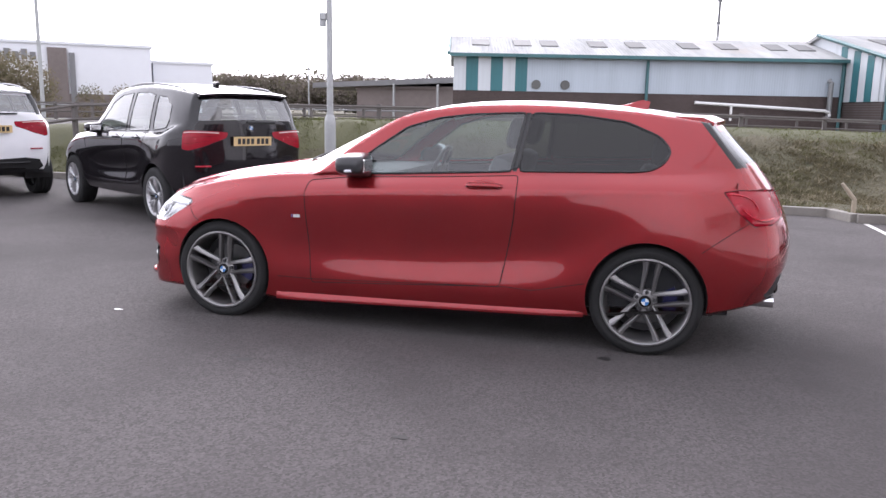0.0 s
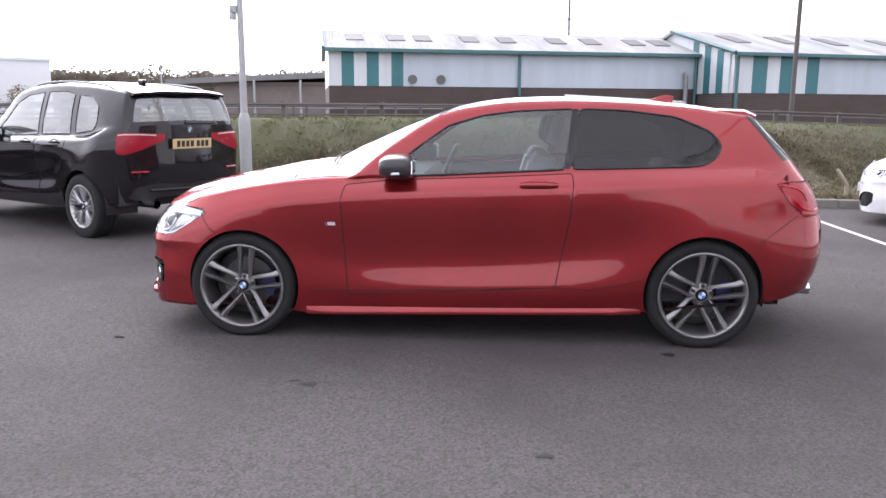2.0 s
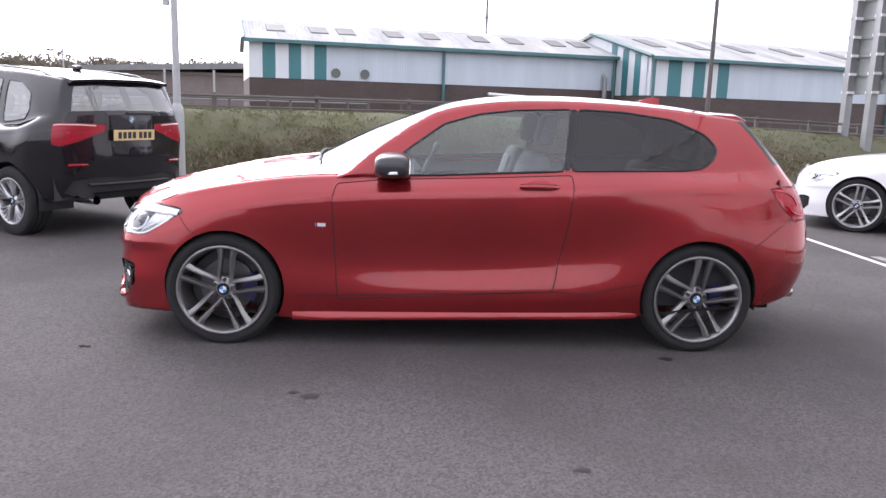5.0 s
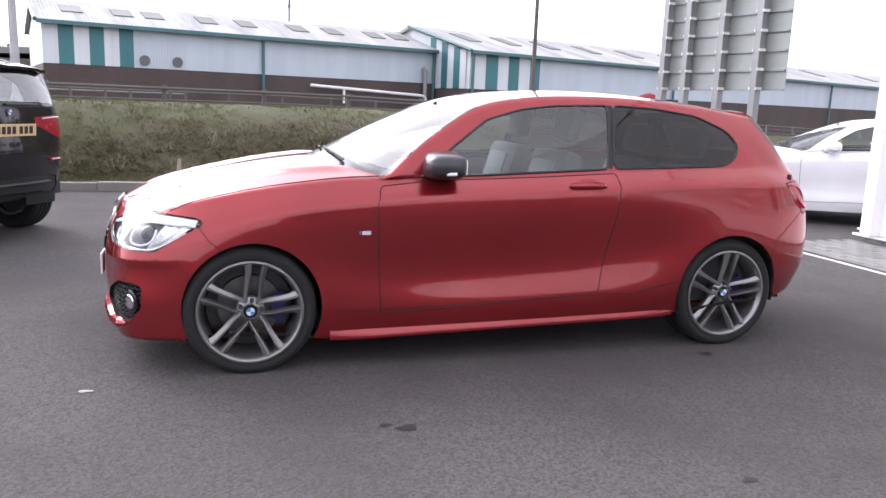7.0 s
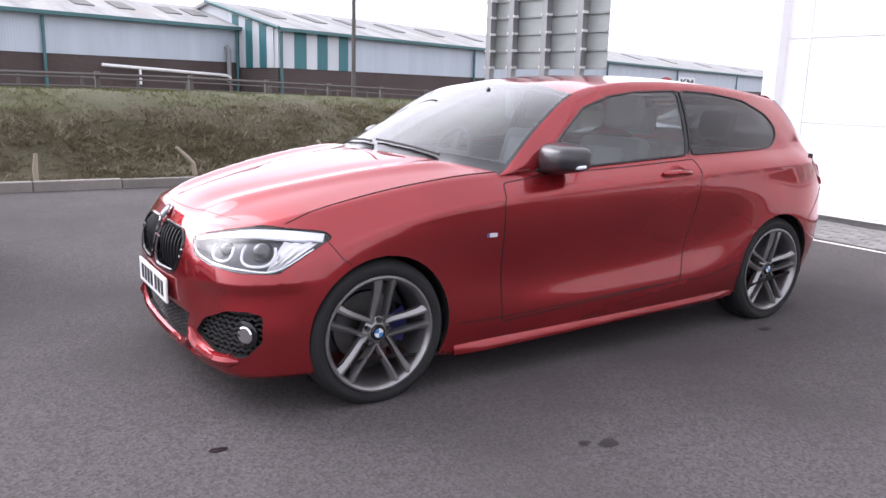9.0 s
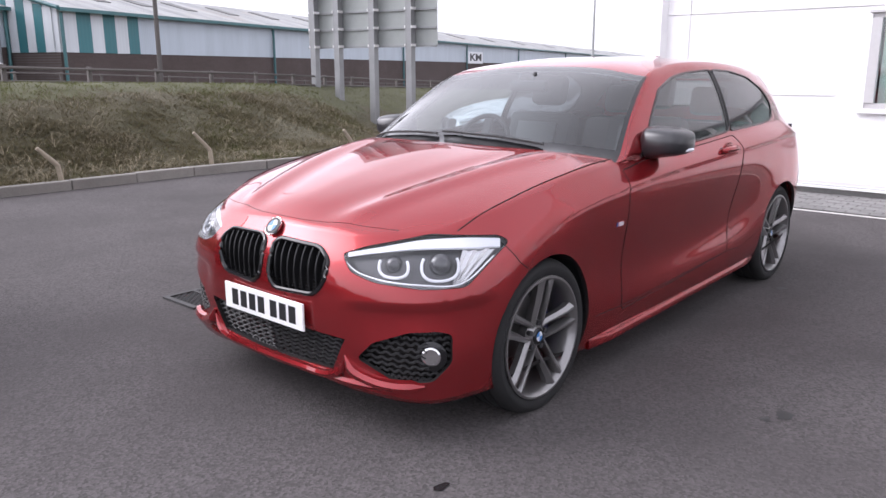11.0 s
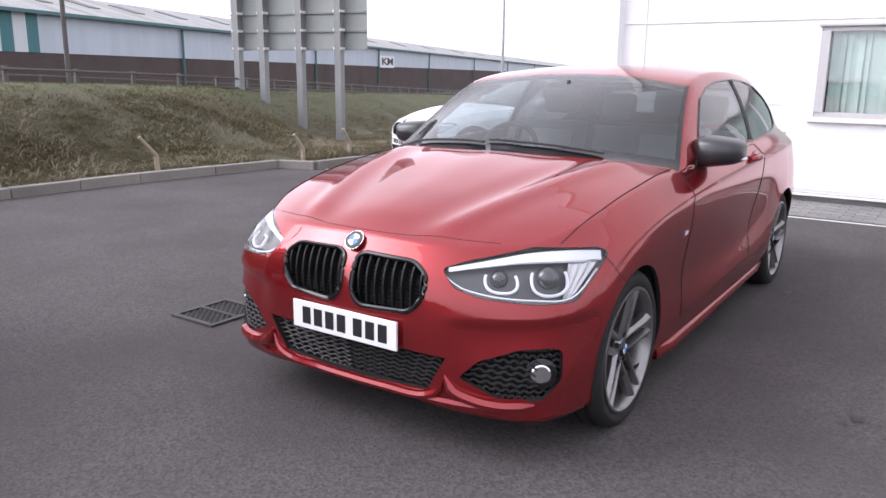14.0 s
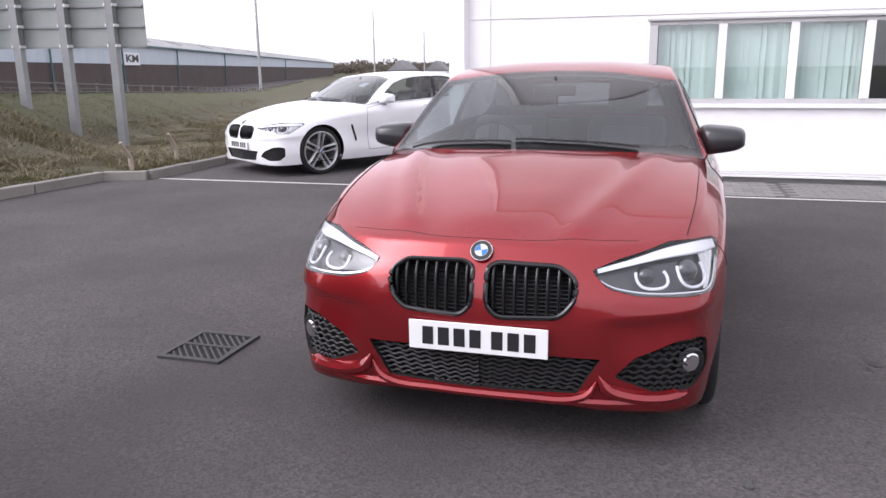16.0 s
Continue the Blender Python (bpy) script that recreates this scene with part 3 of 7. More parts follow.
for o, step, s0, s1, lab in ((10.84, 2.0, -30, 140, "weathered timber post and rail fence beside the road"), (21.5, 2.0, -26, 76, "weathered timber rail on the far side of the road")):
    fence = thing("rail_fence", Matrix.Identity(4), lab, "fence", "roadside rails")
    n = int((s1 - s0) / step)
    drop = 0.0 if o < 15 else 0.02
    for i in range(n + 1):
        s = s0 + i * step
        p = road_point(s, o)
        top = min(bank_crest(p.x) + 0.30, p.z + 0.95) - drop
        b = bmesh.new()
        box(b, p.x - 0.042, p.x + 0.042, p.y - 0.042, p.y + 0.042, p.z - 0.3, top + 0.02, 0.008)
        part("post", b, RAIL_WOOD, fence)
        if i < n:
            q = road_point(s + step, o)
            topq = min(bank_crest(q.x) + 0.30, q.z + 0.95) - drop
            for dz in (0.0, -0.27):
                b = bmesh.new()
                tube(b, [(p.x + DY * 0.07, p.y - DX * 0.07, top + dz - 0.035), (q.x + DY * 0.07, q.y - DX * 0.07, topq + dz - 0.035)], 0.032, 6)
                part("rail", b, RAIL_WOOD, fence)

# lamp post with a camera, near the kerb
lamp = thing("lamp_post", Matrix.Translation((-3.95, 7.0, ground_height(-3.95, 7.0))), "grey steel lamp post with a thick base", "lamp post")
h0 = 1.22 - ground_height(-3.95, 7.0)
b = bmesh.new()
tube(b, [(0, 0, -0.4), (0, 0, h0 - 0.10), (0, 0, h0), (0, 0, h0 + 0.06)], [0.095, 0.095, 0.085, 0.058], 16)
part("base_section", b, LAMP_GREY, lamp, smooth=True)
b = bmesh.new()
tube(b, [(0, 0, h0 + 0.05), (0, 0, 5.6)], [0.056, 0.040], 14)
part("column", b, LAMP_GREY, lamp, smooth=True)
b = bmesh.new()
box(b, -0.16, -0.04, -0.06, 0.06, 2.72, 2.84, 0.015)
tube(b, [(-0.12, 0, 2.72), (-0.12, 0, 2.62)], 0.055, 12)
part("camera_housing", b, LAMP_GREY, lamp)


def plain_pole(x, y, z, height, r, mt, label, arm=0.0):
    p = thing("pole", Matrix.Translation((x, y, z)), label, "pole", "roadside poles")
    b = bmesh.new()
    tube(b, [(0, 0, -0.4), (0, 0, height * 0.5), (0, 0, height)], [r, r * 0.85, r * 0.6], 10)
    part("shaft", b, mt, p, smooth=True)
    if arm:
        b = bmesh.new()
        tube(b, [(0, 0, height - 0.1), (arm * 0.6, 0, height + 0.1), (arm, 0, height + 0.12)], 0.05, 6)
        part("lamp_arm", b, mt, p)
    return p


plain_pole(10.5, 23.5, ground_height(10.5, 23.5), 9.0, 0.085, DARK_POLE, "tall dark weathered telegraph pole by the road")
plain_pole(-37.6, 37.8, 0.2, 12, 0.14, LAMP_GREY, "tall grey street light column in the distance")
plain_pole(68.6, 40.5, -0.75, 12, 0.16, LAMP_GREY, "tall grey street light column by the road")
plain_pole(105.4, 42.0, -0.75, 10.5, 0.13, LAMP_GREY, "tall grey street light column by the road")
plain_pole(119.3, 38.6, -0.75, 8.1, 0.13, LAMP_GREY, "tall grey street light column by the road")
plain_pole(-35.5, 74.7, 0, 8.3, 0.09, LAMP_GREY, "thin distant street light column")
x, y, h = 8.7, 99.5, 22.8
mast = thing("lattice_mast", Matrix.Translation((x, y, 0)) @ Matrix.Diagonal((0.72, 0.72, 0.72, 1)), "thin distant radio mast with aerials", "mast")
b = bmesh.new()
for k in range(3):
    a = k * math.tau / 3
    tube(b, [(0.25 * math.cos(a), 0.25 * math.sin(a), 0), (0.12 * math.cos(a), 0.12 * math.sin(a), h)], 0.11, 5)
for z in range(1, int(h)):
    tube(b, [(0.2, 0, z), (-0.1, 0.17, z + 0.5), (-0.1, -0.17, z + 1)], 0.035, 4)
part("lattice", b, FAR_GREY, mast)
for dz, w in ((0.0, 0.5), (-1.1, 0.4), (-4.8, 0.35)):
    b = bmesh.new()
    box(b, -w, w, -0.08, 0.08, h + dz - 0.25, h + dz + 0.15)
    part("aerial", b, FAR_GREY, mast)

# short timber pegs along the kerb, most of them leaning or broken
for x, dy, lean, h, bend in ((-1.95, 0.22, 0.02, 0.34, 0.0), (-0.02, 0.18, -0.16, 0.40, -0.10), (1.98, 0.18, -0.10, 0.46, -0.16), (4.08, 0.34, -0.02, 0.40, -0.16), (5.25, 0.45, -0.02, 0.42, -0.14)):
    y = kerb_y(x) + dy
    z = ground_height(x, y)
    bm = bmesh.new()
    tube(bm, [(0, 0, -0.15), (lean * 0.3, 0, h * 0.45), (lean * 0.5 + bend * 0.3, 0, h * 0.62), (lean + bend, 0, h)], [0.034, 0.032, 0.030, 0.022], 8)
    ob = part("timber_peg", bm, PEG)
    ob.location = (x, y, z)
    tagged(ob, "weathered timber peg leaning beside the kerb" if bend else "short upright timber peg beside the kerb", "peg", "pegs along the kerb")

# drain grate
drain = thing("drain_grate", Matrix.Translation((-1.375, 1.605, 0)) @ Matrix.Diagonal((0.92, 0.80, 1, 1)), "dark cast iron drain grate set into the asphalt", "drain grate")
# flush slab whose near-black colour stands in for the unlit pit
b = bmesh.new()
box(b, -0.19, 0.19, -0.19, 0.19, -0.02, 0.005)
part("shade_slab", b, PIT_SHADE, drain)
b = bmesh.new()
for x0, x1, y0, y1 in ((-0.22, 0.22, -0.22, -0.185), (-0.22, 0.22, 0.185, 0.22), (-0.22, -0.185, -0.185, 0.185), (0.185, 0.22, -0.185, 0.185), (-0.012, 0.012, -0.185, 0.185)):
    box(b, x0, x1, y0, y1, -0.02, 0.014)
part("frame", b, IRON, drain)
for k in range(-7, 8):
    c = 0.05 * k
    lo, hi = max(-0.185, c - 0.185), min(0.185, c + 0.185)
    if hi - lo < 0.05:
        continue
    b = bmesh.new()
    tube(b, [(lo, lo - c, 0.004), (hi, hi - c, 0.004)], 0.009, 4)
    part("bar", b, IRON, drain)

# stains and a wet patch on the asphalt
def blot(x, y, r, mt, name, label, seed, squash=0.6, lift=0.003):
    b = bmesh.new()
    rim = []
    for k in range(22):
        a = k * math.tau / 22
        rr = r * (0.75 + 0.5 * noise.noise(Vector((math.cos(a) * 1.3, math.sin(a) * 1.3, seed))))
        rim.append(b.verts.new((x + rr * math.cos(a), y + rr * squash * math.sin(a), lift)))
    b.faces.new(rim)
    tagged(part(name, b, mt), label, "stain" if mt is STAIN else "puddle")


for i, (x, y, r) in enumerate(((-0.76, -1.645, 0.06), (0.38, -2.36, 0.045), (-0.85, -1.60, 0.035), (1.14, -1.00, 0.06))):
    blot(x, y, r, STAIN, "oil_stain", "small dark oil stain soaked into asphalt", i)
blot(-2.09, -0.96, 0.045, WET, "wet_patch", "small shallow wet patch shining on the asphalt", 9.5, 0.5, 0.004)

# ---- far west: sheds, trees and skyline ----
FAR_WEST = Matrix.Translation((1.311, -5.272, 0)) @ Matrix.Rotation(radians(-4.2), 4, 'Z') @ Matrix.Translation((-1.665, 5.131, 0))
WEST = FAR_WEST @ Matrix.Translation((-62, 72, 0)) @ Matrix.Rotation(radians(43.4), 4, 'Z')


def far_shed(name, label, x0, x1, y0, y1, z1, mt, turn=None):
    t_ = thing(name, turn or FAR_WEST, label, "building")
    b = bmesh.new()
    box(b, x0, x1, y0, y1, -0.75, z1)
    part("wall", b, mt, t_)
    b = bmesh.new()
    box(b, x0 - 0.2, x1 + 0.2, y0 - 0.2, y1 + 0.2, z1, z1 + 0.3)
    part("roof_edge", b, mt, t_)
    return t_


w = far_shed("white_shed", "big distant white shed with a dark door and grey base", -24, 0, 0, 30, 8.1, FAR_WHITE, WEST)
for x0, x1, z0, z1, mt, nm in ((-11.0, -9.0, 0, 7.7, FAR_BROWN, "door"), (-8.8, -8.2, 0, 7.2, FAR_GREY, "door"), (-13.0, 0.2, -0.4, 2.6, FAR_BROWN, "base_panel")):
    b = bmesh.new()
    box(b, x0, x1, -0.3 if nm == "door" else -0.2, -0.02, z0, z1)
    part(nm, b, mt, w)
for k in range(6):
    b = bmesh.new()
    box(b, -17.0 + 0.85 * k, -16.4 + 0.85 * k, -0.25, -0.02, 6.3, 7.4 - 0.3 * (k % 2))
    part("lettering_bar", b, FAR_GREY, w)
w = far_shed("white_shed", "low white shed behind the big one", 0.4, 7.4, 3, 25, 6.6, FAR_WHITE, WEST)
w = far_shed("low_shed", "long low brown shed with a shallow dark roof", -36, -12, 74, 92, 3.7, FAR_BROWN)
b = bmesh.new()
pr = [(-41, 4.3), (-10.5, 5.5), (-10.5, 4.9), (-41, 3.75)]
f0 = [b.verts.new((x, 73, z)) for x, z in pr]
f1 = [b.verts.new((x, 93, z)) for x, z in pr]
b.faces.new(f0)
b.faces.new(f1[::-1])
for i in range(4):
    b.faces.new((f0[i], f1[i], f1[(i + 1) % 4], f0[(i + 1) % 4]))
bmesh.ops.recalc_face_normals(b, faces=b.faces[:])
part("roof", b, FAR_GREY, w)
for x in (-31, -26, -21, -15.5):
    b = bmesh.new()
    box(b, x, x + 0.18, 72.3, 72.5, 0, 4.2)
    part("column", b, LAMP_GREY, w)
b = bmesh.new()
tube(b, [(-11.8, 72.5, 5.2), (-11.0, 72.2, 4.3), (-10.0, 72.2, 4.6), (-10.2, 72.2, 6.2)], 0.5, 10)
part("duct", b, GALV, w)

# palisade beyond the road on the west side
pal = thing("palisade_fence", Matrix.Identity(4), "dark mesh fence on concrete posts beyond the road", "fence")
for i in range(26):
    s = -46 + i * 2.2
    p = road_point(s, 28)
    b = bmesh.new()
    box(b, p.x - 0.05, p.x + 0.05, p.y - 0.05, p.y + 0.05, 0, 1.6)
    part("post", b, RAIL_WOOD, pal)
    if i < 25:
        q = road_point(s + 2.2, 28)
        for z in (0.8, 1.35):
            b = bmesh.new()
            tube(b, [(p.x, p.y, z), (q.x, q.y, z)], 0.03, 4)
            part("wire", b, FAR_GREY, pal)


def wood(name, label, spots, mt, size, seed, m=None):
    """Many small leaf clumps in uneven crowns, as one mass."""
    rnd = random.Random(seed)
    vs, fs = [], []
    for cx, cy, cz, rx, rz, n in spots:
        for _ in range(n):
            u = Vector((rnd.uniform(-1, 1), rnd.uniform(-1, 1), rnd.uniform(-1, 1)))
            if u.length > 1 - 0.25 * rnd.random():
                continue
            c = Vector((cx + u.x * rx, cy + u.y * rx, cz + u.z * rz))
            if c.z < 0:
                continue
            a = Vector((rnd.uniform(-1, 1), rnd.uniform(-1, 1), rnd.uniform(-1, 1))).normalized() * size * rnd.uniform(0.5, 1.3)
            d = Vector((rnd.uniform(-1, 1), rnd.uniform(-1, 1), rnd.uniform(-1, 1))).normalized() * size * rnd.uniform(0.4, 1.0)
            i = len(vs)
            vs += [c - a, c + d, c + a, c - d]
            fs.append((i, i + 1, i + 2, i + 3))
    me = bpy.data.meshes.new(name)
    me.from_pydata(vs, [], fs)
    me.materials.append(mt)
    ob = tagged(new(name, me), label, "trees", kind="stuff")
    if m:
        ob.matrix_world = m


rnd = random.Random(5)
spots = []
for i in range(230):
    a = radians(rnd.uniform(91, 126))
    r = rnd.uniform(330, 420)
    spots.append((r * math.cos(a), r * math.sin(a), rnd.uniform(6, 12), rnd.uniform(8, 15), rnd.uniform(5, 9), 1500))
for i in range(110):
    a = radians(rnd.uniform(5.5, 28.5))
    r = rnd.uniform(330, 430)
    spots.append((r * math.cos(a), r * math.sin(a), rnd.uniform(-2, 3), rnd.uniform(7, 13), rnd.uniform(2, 4.5), 900))
wood("distant_wood", "line of bare winter trees on the skyline", spots, FAR_LEAF, 0.75, 7)
wood("bush", "brown leafless bush beside the white shed", [(-62.5, 52.5, 2.6, 4.6, 4.0, 30000), (-66.5, 50, 3.8, 5, 4.2, 36000), (-70, 48, 3.2, 5, 3.8, 24000)], LEAF, 0.14, 8, FAR_WEST)
wood("shrub", "thin leafless shrubs before the white shed", [(-60 + 2.2 * k, 60 + 2.2 * k, 1.2, 1.7, 2.6, 5000) for k in range(4)], LEAF, 0.11, 9, FAR_WEST)

rnd = random.Random(12)
for k in range(5):       # houses on the eastern skyline
    hs = thing("house", Matrix.Translation((266 + 16 * k, 93 - 8.5 * k, -4)) @ Matrix.Rotation(rnd.uniform(-0.3, 0.3), 4, 'Z'), "distant house with a pitched roof among trees", "house", "houses on the skyline")
    b = bmesh.new()
    box(b, -5, 5, -4, 4, 0, 5 + rnd.uniform(-0.5, 1))
    part("wall", b, FAR_WHITE if k % 2 else FAR_BROWN, hs)
    b = bmesh.new()
    f0 = [b.verts.new(q) for q in ((-5.3, -4.3, 5), (-5.3, 4.3, 5), (-5.3, 0, 8.4))]
    f1 = [b.verts.new(q) for q in ((5.3, -4.3, 5), (5.3, 4.3, 5), (5.3, 0, 8.4))]
    b.faces.new(f0)
    b.faces.new(f1[::-1])
    for i in range(3):
        b.faces.new((f0[i], f1[i], f1[(i + 1) % 3], f0[(i + 1) % 3]))
    bmesh.ops.recalc_face_normals(b, faces=b.faces[:])
    part("roof", b, FAR_GREY, hs)


# ---- grass on the bank ----
def grass(name, label, mt, n, seed, height, pick):
    rnd = random.Random(seed)
    vs, fs = [], []
    while len(fs) < n:
        x = rnd.uniform(-19, 24) if rnd.random() < 0.86 else rnd.uniform(24, 46)
        k = kerb_y(x) + 0.15
        top = (DY * x + 11.2) / DX
        y = k + (top - k) * rnd.random()
        np_ = -DY * x + DX * y
        g = pick(x, y, np_, k, rnd)
        if g <= 0:
            continue
        z = ground_height(x, y) - 0.02
        for _ in range(3):
            ang, ln = rnd.uniform(0, math.tau), height * g * rnd.uniform(0.5, 1.3)
            out = ln * rnd.uniform(0.9, 2.3)
            bx, by = x + rnd.uniform(-0.06, 0.06), y + rnd.uniform(-0.06, 0.06)
            wx, wy = -math.sin(ang) * 0.0042, math.cos(ang) * 0.0042
            mx, my = bx + math.cos(ang) * out * 0.45, by + math.sin(ang) * out * 0.45
            i = len(vs)
            vs += [(bx - wx, by - wy, z), (bx + wx, by + wy, z), (mx + wx, my + wy, z + ln * 0.55), (mx - wx, my - wy, z + ln * 0.55),
                   (bx + math.cos(ang) * out, by + math.sin(ang) * out, z + ln * rnd.uniform(0.3, 0.8))]
            fs += [(i, i + 1, i + 2, i + 3), (i + 3, i + 2, i + 4)]
    me = bpy.data.meshes.new(name)
    me.from_pydata(vs, [], fs)
    me.materials.append(mt)
    tagged(new(name, me), label, "grass", kind="stuff")


def clump(x, y):
    return noise.noise(Vector((x * 0.7, y * 0.9, 11.0))) + 0.5 * noise.noise(Vector((x * 2.0, y * 2.2, 3.0)))


grass("dry_grass", "long dry tangled grass on the bank", DRY_BLADE, 430000, 3, 0.115,
      lambda x, y, n, k, r: 0 if n > 9.3 or (n > 8.1 and r.random() < (n - 8.1) / 1.2) else 0.65 + 0.6 * max(0, clump(x, y)))
grass("green_grass", "short green grass along the top of the bank and by the kerb", GREEN_BLADE, 110000, 4, 0.07,
      lambda x, y, n, k, r: 1.1 if n > 8.6 + 0.8 * clump(x, y) else (0.8 if y - k < 0.35 else (0.9 if clump(x, y) < 0.02 and r.random() < 0.25 else 0)))

grass("straw", "pale dead stalks lying through the grass on the bank", STRAW, 40000, 6, 0.15,
      lambda x, y, n, k, r: 0 if n > 8.8 or clump(x, y) < -0.1 else 0.8 + 0.5 * r.random())

# ---- block paving beside the office ----
paving = thing("block_paving", Matrix.Identity(4), "grey concrete block paving between the line and the wall", "paving", kind="structure")
b = bmesh.new()
box(b, 4.27, WX + 0.03, -14.0, 2.32, -0.05, 0.006)
part("sand_bed", b, JOINT, paving)
brick_meshes = []
for k in range(3):
    b = bmesh.new()
    box(b, -0.098, 0.098, -0.048, 0.048, -0.02, 0.006 + 0.001 * k, 0.004)
    me = bpy.data.meshes.new("paver")
    b.to_mesh(me)
    b.free()
    me.materials.append(PAVER)
    brick_meshes.append(me)
rnd = random.Random(21)
count = 0
far_b = bmesh.new()
for i in range(36):
    for j in range(20):
        x = 4.33 + 0.1 * i
        y = 2.20 - 0.205 * j - (0.1 if i % 2 else 0)
        if x > WX - 0.06:
            continue
        if count < 300 and y > -1.8:
            ob = new("paver", brick_meshes[rnd.randrange(3)])
            ob.parent = paving
            ob.matrix_basis = Matrix.Translation((x, y, rnd.uniform(0.003, 0.007))) @ Matrix.Rotation(radians(90), 4, 'Z')
            count += 1
        else:
            box(far_b, x - 0.048, x + 0.048, y - 0.098, y + 0.098, -0.02, 0.011 + rnd.uniform(0, 0.003))
for i in range(18):
    for j in range(60):
        x, y = 4.33 + 0.1 * i, -2.04 - 0.205 * j - (0.1 if i % 2 else 0)
        if x > WX - 0.06:
            continue
        box(far_b, x - 0.048, x + 0.048, y - 0.098, y + 0.098, -0.02, 0.011 + rnd.uniform(0, 0.003))
tagged(part("paver_field", far_b, PAVER, paving), kind="stuff")


# ---- cars ----
from mathutils.bvhtree import BVHTree


def paint_material(name, base, second, metal=0.65, rough=0.30, coat=1.0, edge=(1, 1, 1)):
    """Metallic lacquer: fine flake under a clear coat."""
    m, t, p = nodes_of(name)
    flake = noise_of(t, 900.0, 2, 0.6)
    wide = noise_of(t, 2.0, 3, 0.5)
    lw = t.nodes.new("ShaderNodeLayerWeight")
    lw.inputs["Blend"].default_value = 0.35
    c = mixed(t, base, tuple(min(1, x * 1.12) for x in base), ramp(t, flake, 0.3, 0.7))
    c = mixed(t, c, tuple(x * 0.94 for x in second), ramp(t, wide, 0.35, 0.9))
    t.links.new(c, p.inputs["Base Color"])
    p.inputs["Metallic"].default_value = metal
    rr = t.nodes.new("ShaderNodeMapRange")
    rr.inputs["To Min"].default_value, rr.inputs["To Max"].default_value = rough * 1.1, rough * 0.8
    t.links.new(lw.outputs["Facing"], rr.inputs["Value"])
    t.links.new(rr.outputs[0], p.inputs["Roughness"])
    p.inputs["Specular IOR Level"].default_value = 0.15
    p.inputs["Specular Tint"].default_value = (*edge, 1)
    p.inputs["Coat Weight"].default_value = coat
    p.inputs["Coat Roughness"].default_value = 0.02
    p.inputs["Coat IOR"].default_value = 1.53
    return m


RED_PAINT = paint_material("orange_red_metallic_paint", (0.248, 0.0160, 0.0185), (0.232, 0.0138, 0.0180), 0.62, 0.27, 1.0, (0.85, 0.18, 0.27))
BLACK_PAINT = paint_material("black_metallic_paint", (0.011, 0.0095, 0.0115), (0.010, 0.0085, 0.0105), 0.0, 0.12, 0.7)
WHITE_PAINT = paint_material("white_paint", (0.78, 0.78, 0.80), (0.74, 0.74, 0.76), 0.0, 0.35)
GLOSS_BLACK = surface("gloss_black_trim", (0.010, 0.010, 0.011), 0.12, dark=0.9, light=1.1)
SATIN_BLACK = surface("satin_black_plastic", (0.018, 0.018, 0.019), 0.55, dark=0.8, light=1.2, grain=200, bump=0.15, dist=0.001)
# near-black colour in place of the shade in shut lines and openings
GAP = surface("gap_and_intake_shade", (0.006, 0.004, 0.004), 0.9)
RUBBER = surface("tyre_rubber", (0.0085, 0.0085, 0.009), 0.85, dark=0.8, light=1.25, grain=90, blotch=6, bump=0.2, dist=0.001)
RIM_GREY = surface("ferric_grey_alloy", (0.255, 0.25, 0.25), 0.30, 0.8, dark=0.9, light=1.08, grain=60, blotch=8)
RIM_SILVER = surface("silver_alloy", (0.50, 0.50, 0.51), 0.35, 0.75, dark=0.9, light=1.06, grain=60, blotch=8)
RIM_DARK = surface("wheel_barrel", (0.045, 0.045, 0.047), 0.5, 0.5, grain=40)
DISC = surface("brake_disc_steel", (0.13, 0.13, 0.13), 0.4, 0.9, grain=30)
CALIPER = surface("blue_brake_caliper", (0.018, 0.018, 0.10), 0.35, grain=30)
CHROME = surface("chrome", (0.72, 0.72, 0.73), 0.08, 1.0, dark=0.97, light=1.02)
LAMP_SHELL = surface("lamp_reflector", (0.62, 0.62, 0.63), 0.25, 0.8, dark=0.85, light=1.1, grain=12)
LAMP_DARK = surface("lamp_bezel", (0.085, 0.085, 0.09), 0.30, 0.5, dark=0.85, light=1.1)
LAMP_BAR = surface("white_light_guide", (0.74, 0.75, 0.80), 0.3, dark=0.97, light=1.02)
LENS = pane_glass("lamp_lens", (0.95, 0.96, 0.97), 0.04)
RED_LENS = surface("red_tail_lens", (0.30, 0.0015, 0.014), 0.26, 0.0, dark=0.8, light=1.15, grain=25, blotch=8)
BRIGHT_RED = surface("bright_red_light_bar", (0.60, 0.012, 0.030), 0.3)
PALE_LENS = surface("pale_tail_lens", (0.75, 0.62, 0.62), 0.15, 0.1, dark=0.9, light=1.05, coat=1.0)
SCREEN = pane_glass("windscreen_glass", (0.47, 0.54, 0.56), 0.09)
SIDE_GLASS = pane_glass("side_window_glass", (0.70, 0.78, 0.78), 0.10)
CLEAR_GLASS = pane_glass("clear_car_glass", (0.80, 0.86, 0.87), 0.20)
DARK_GLASS = pane_glass("privacy_glass", (0.20, 0.21, 0.215), 0.05)
CABIN = surface("dark_cabin_trim", (0.030, 0.031, 0.034), 0.8, grain=60, blotch=4)
HEADLINER = surface("grey_headlining", (0.30, 0.30, 0.295), 0.95, grain=80)
LEATHER = surface("dark_seat_cloth", (0.055, 0.055, 0.06), 0.75, grain=90, blotch=5, bump=0.2)
SEAT_PALE = surface("pale_seat_panel", (0.12, 0.12, 0.125), 0.7, grain=60, blotch=5)
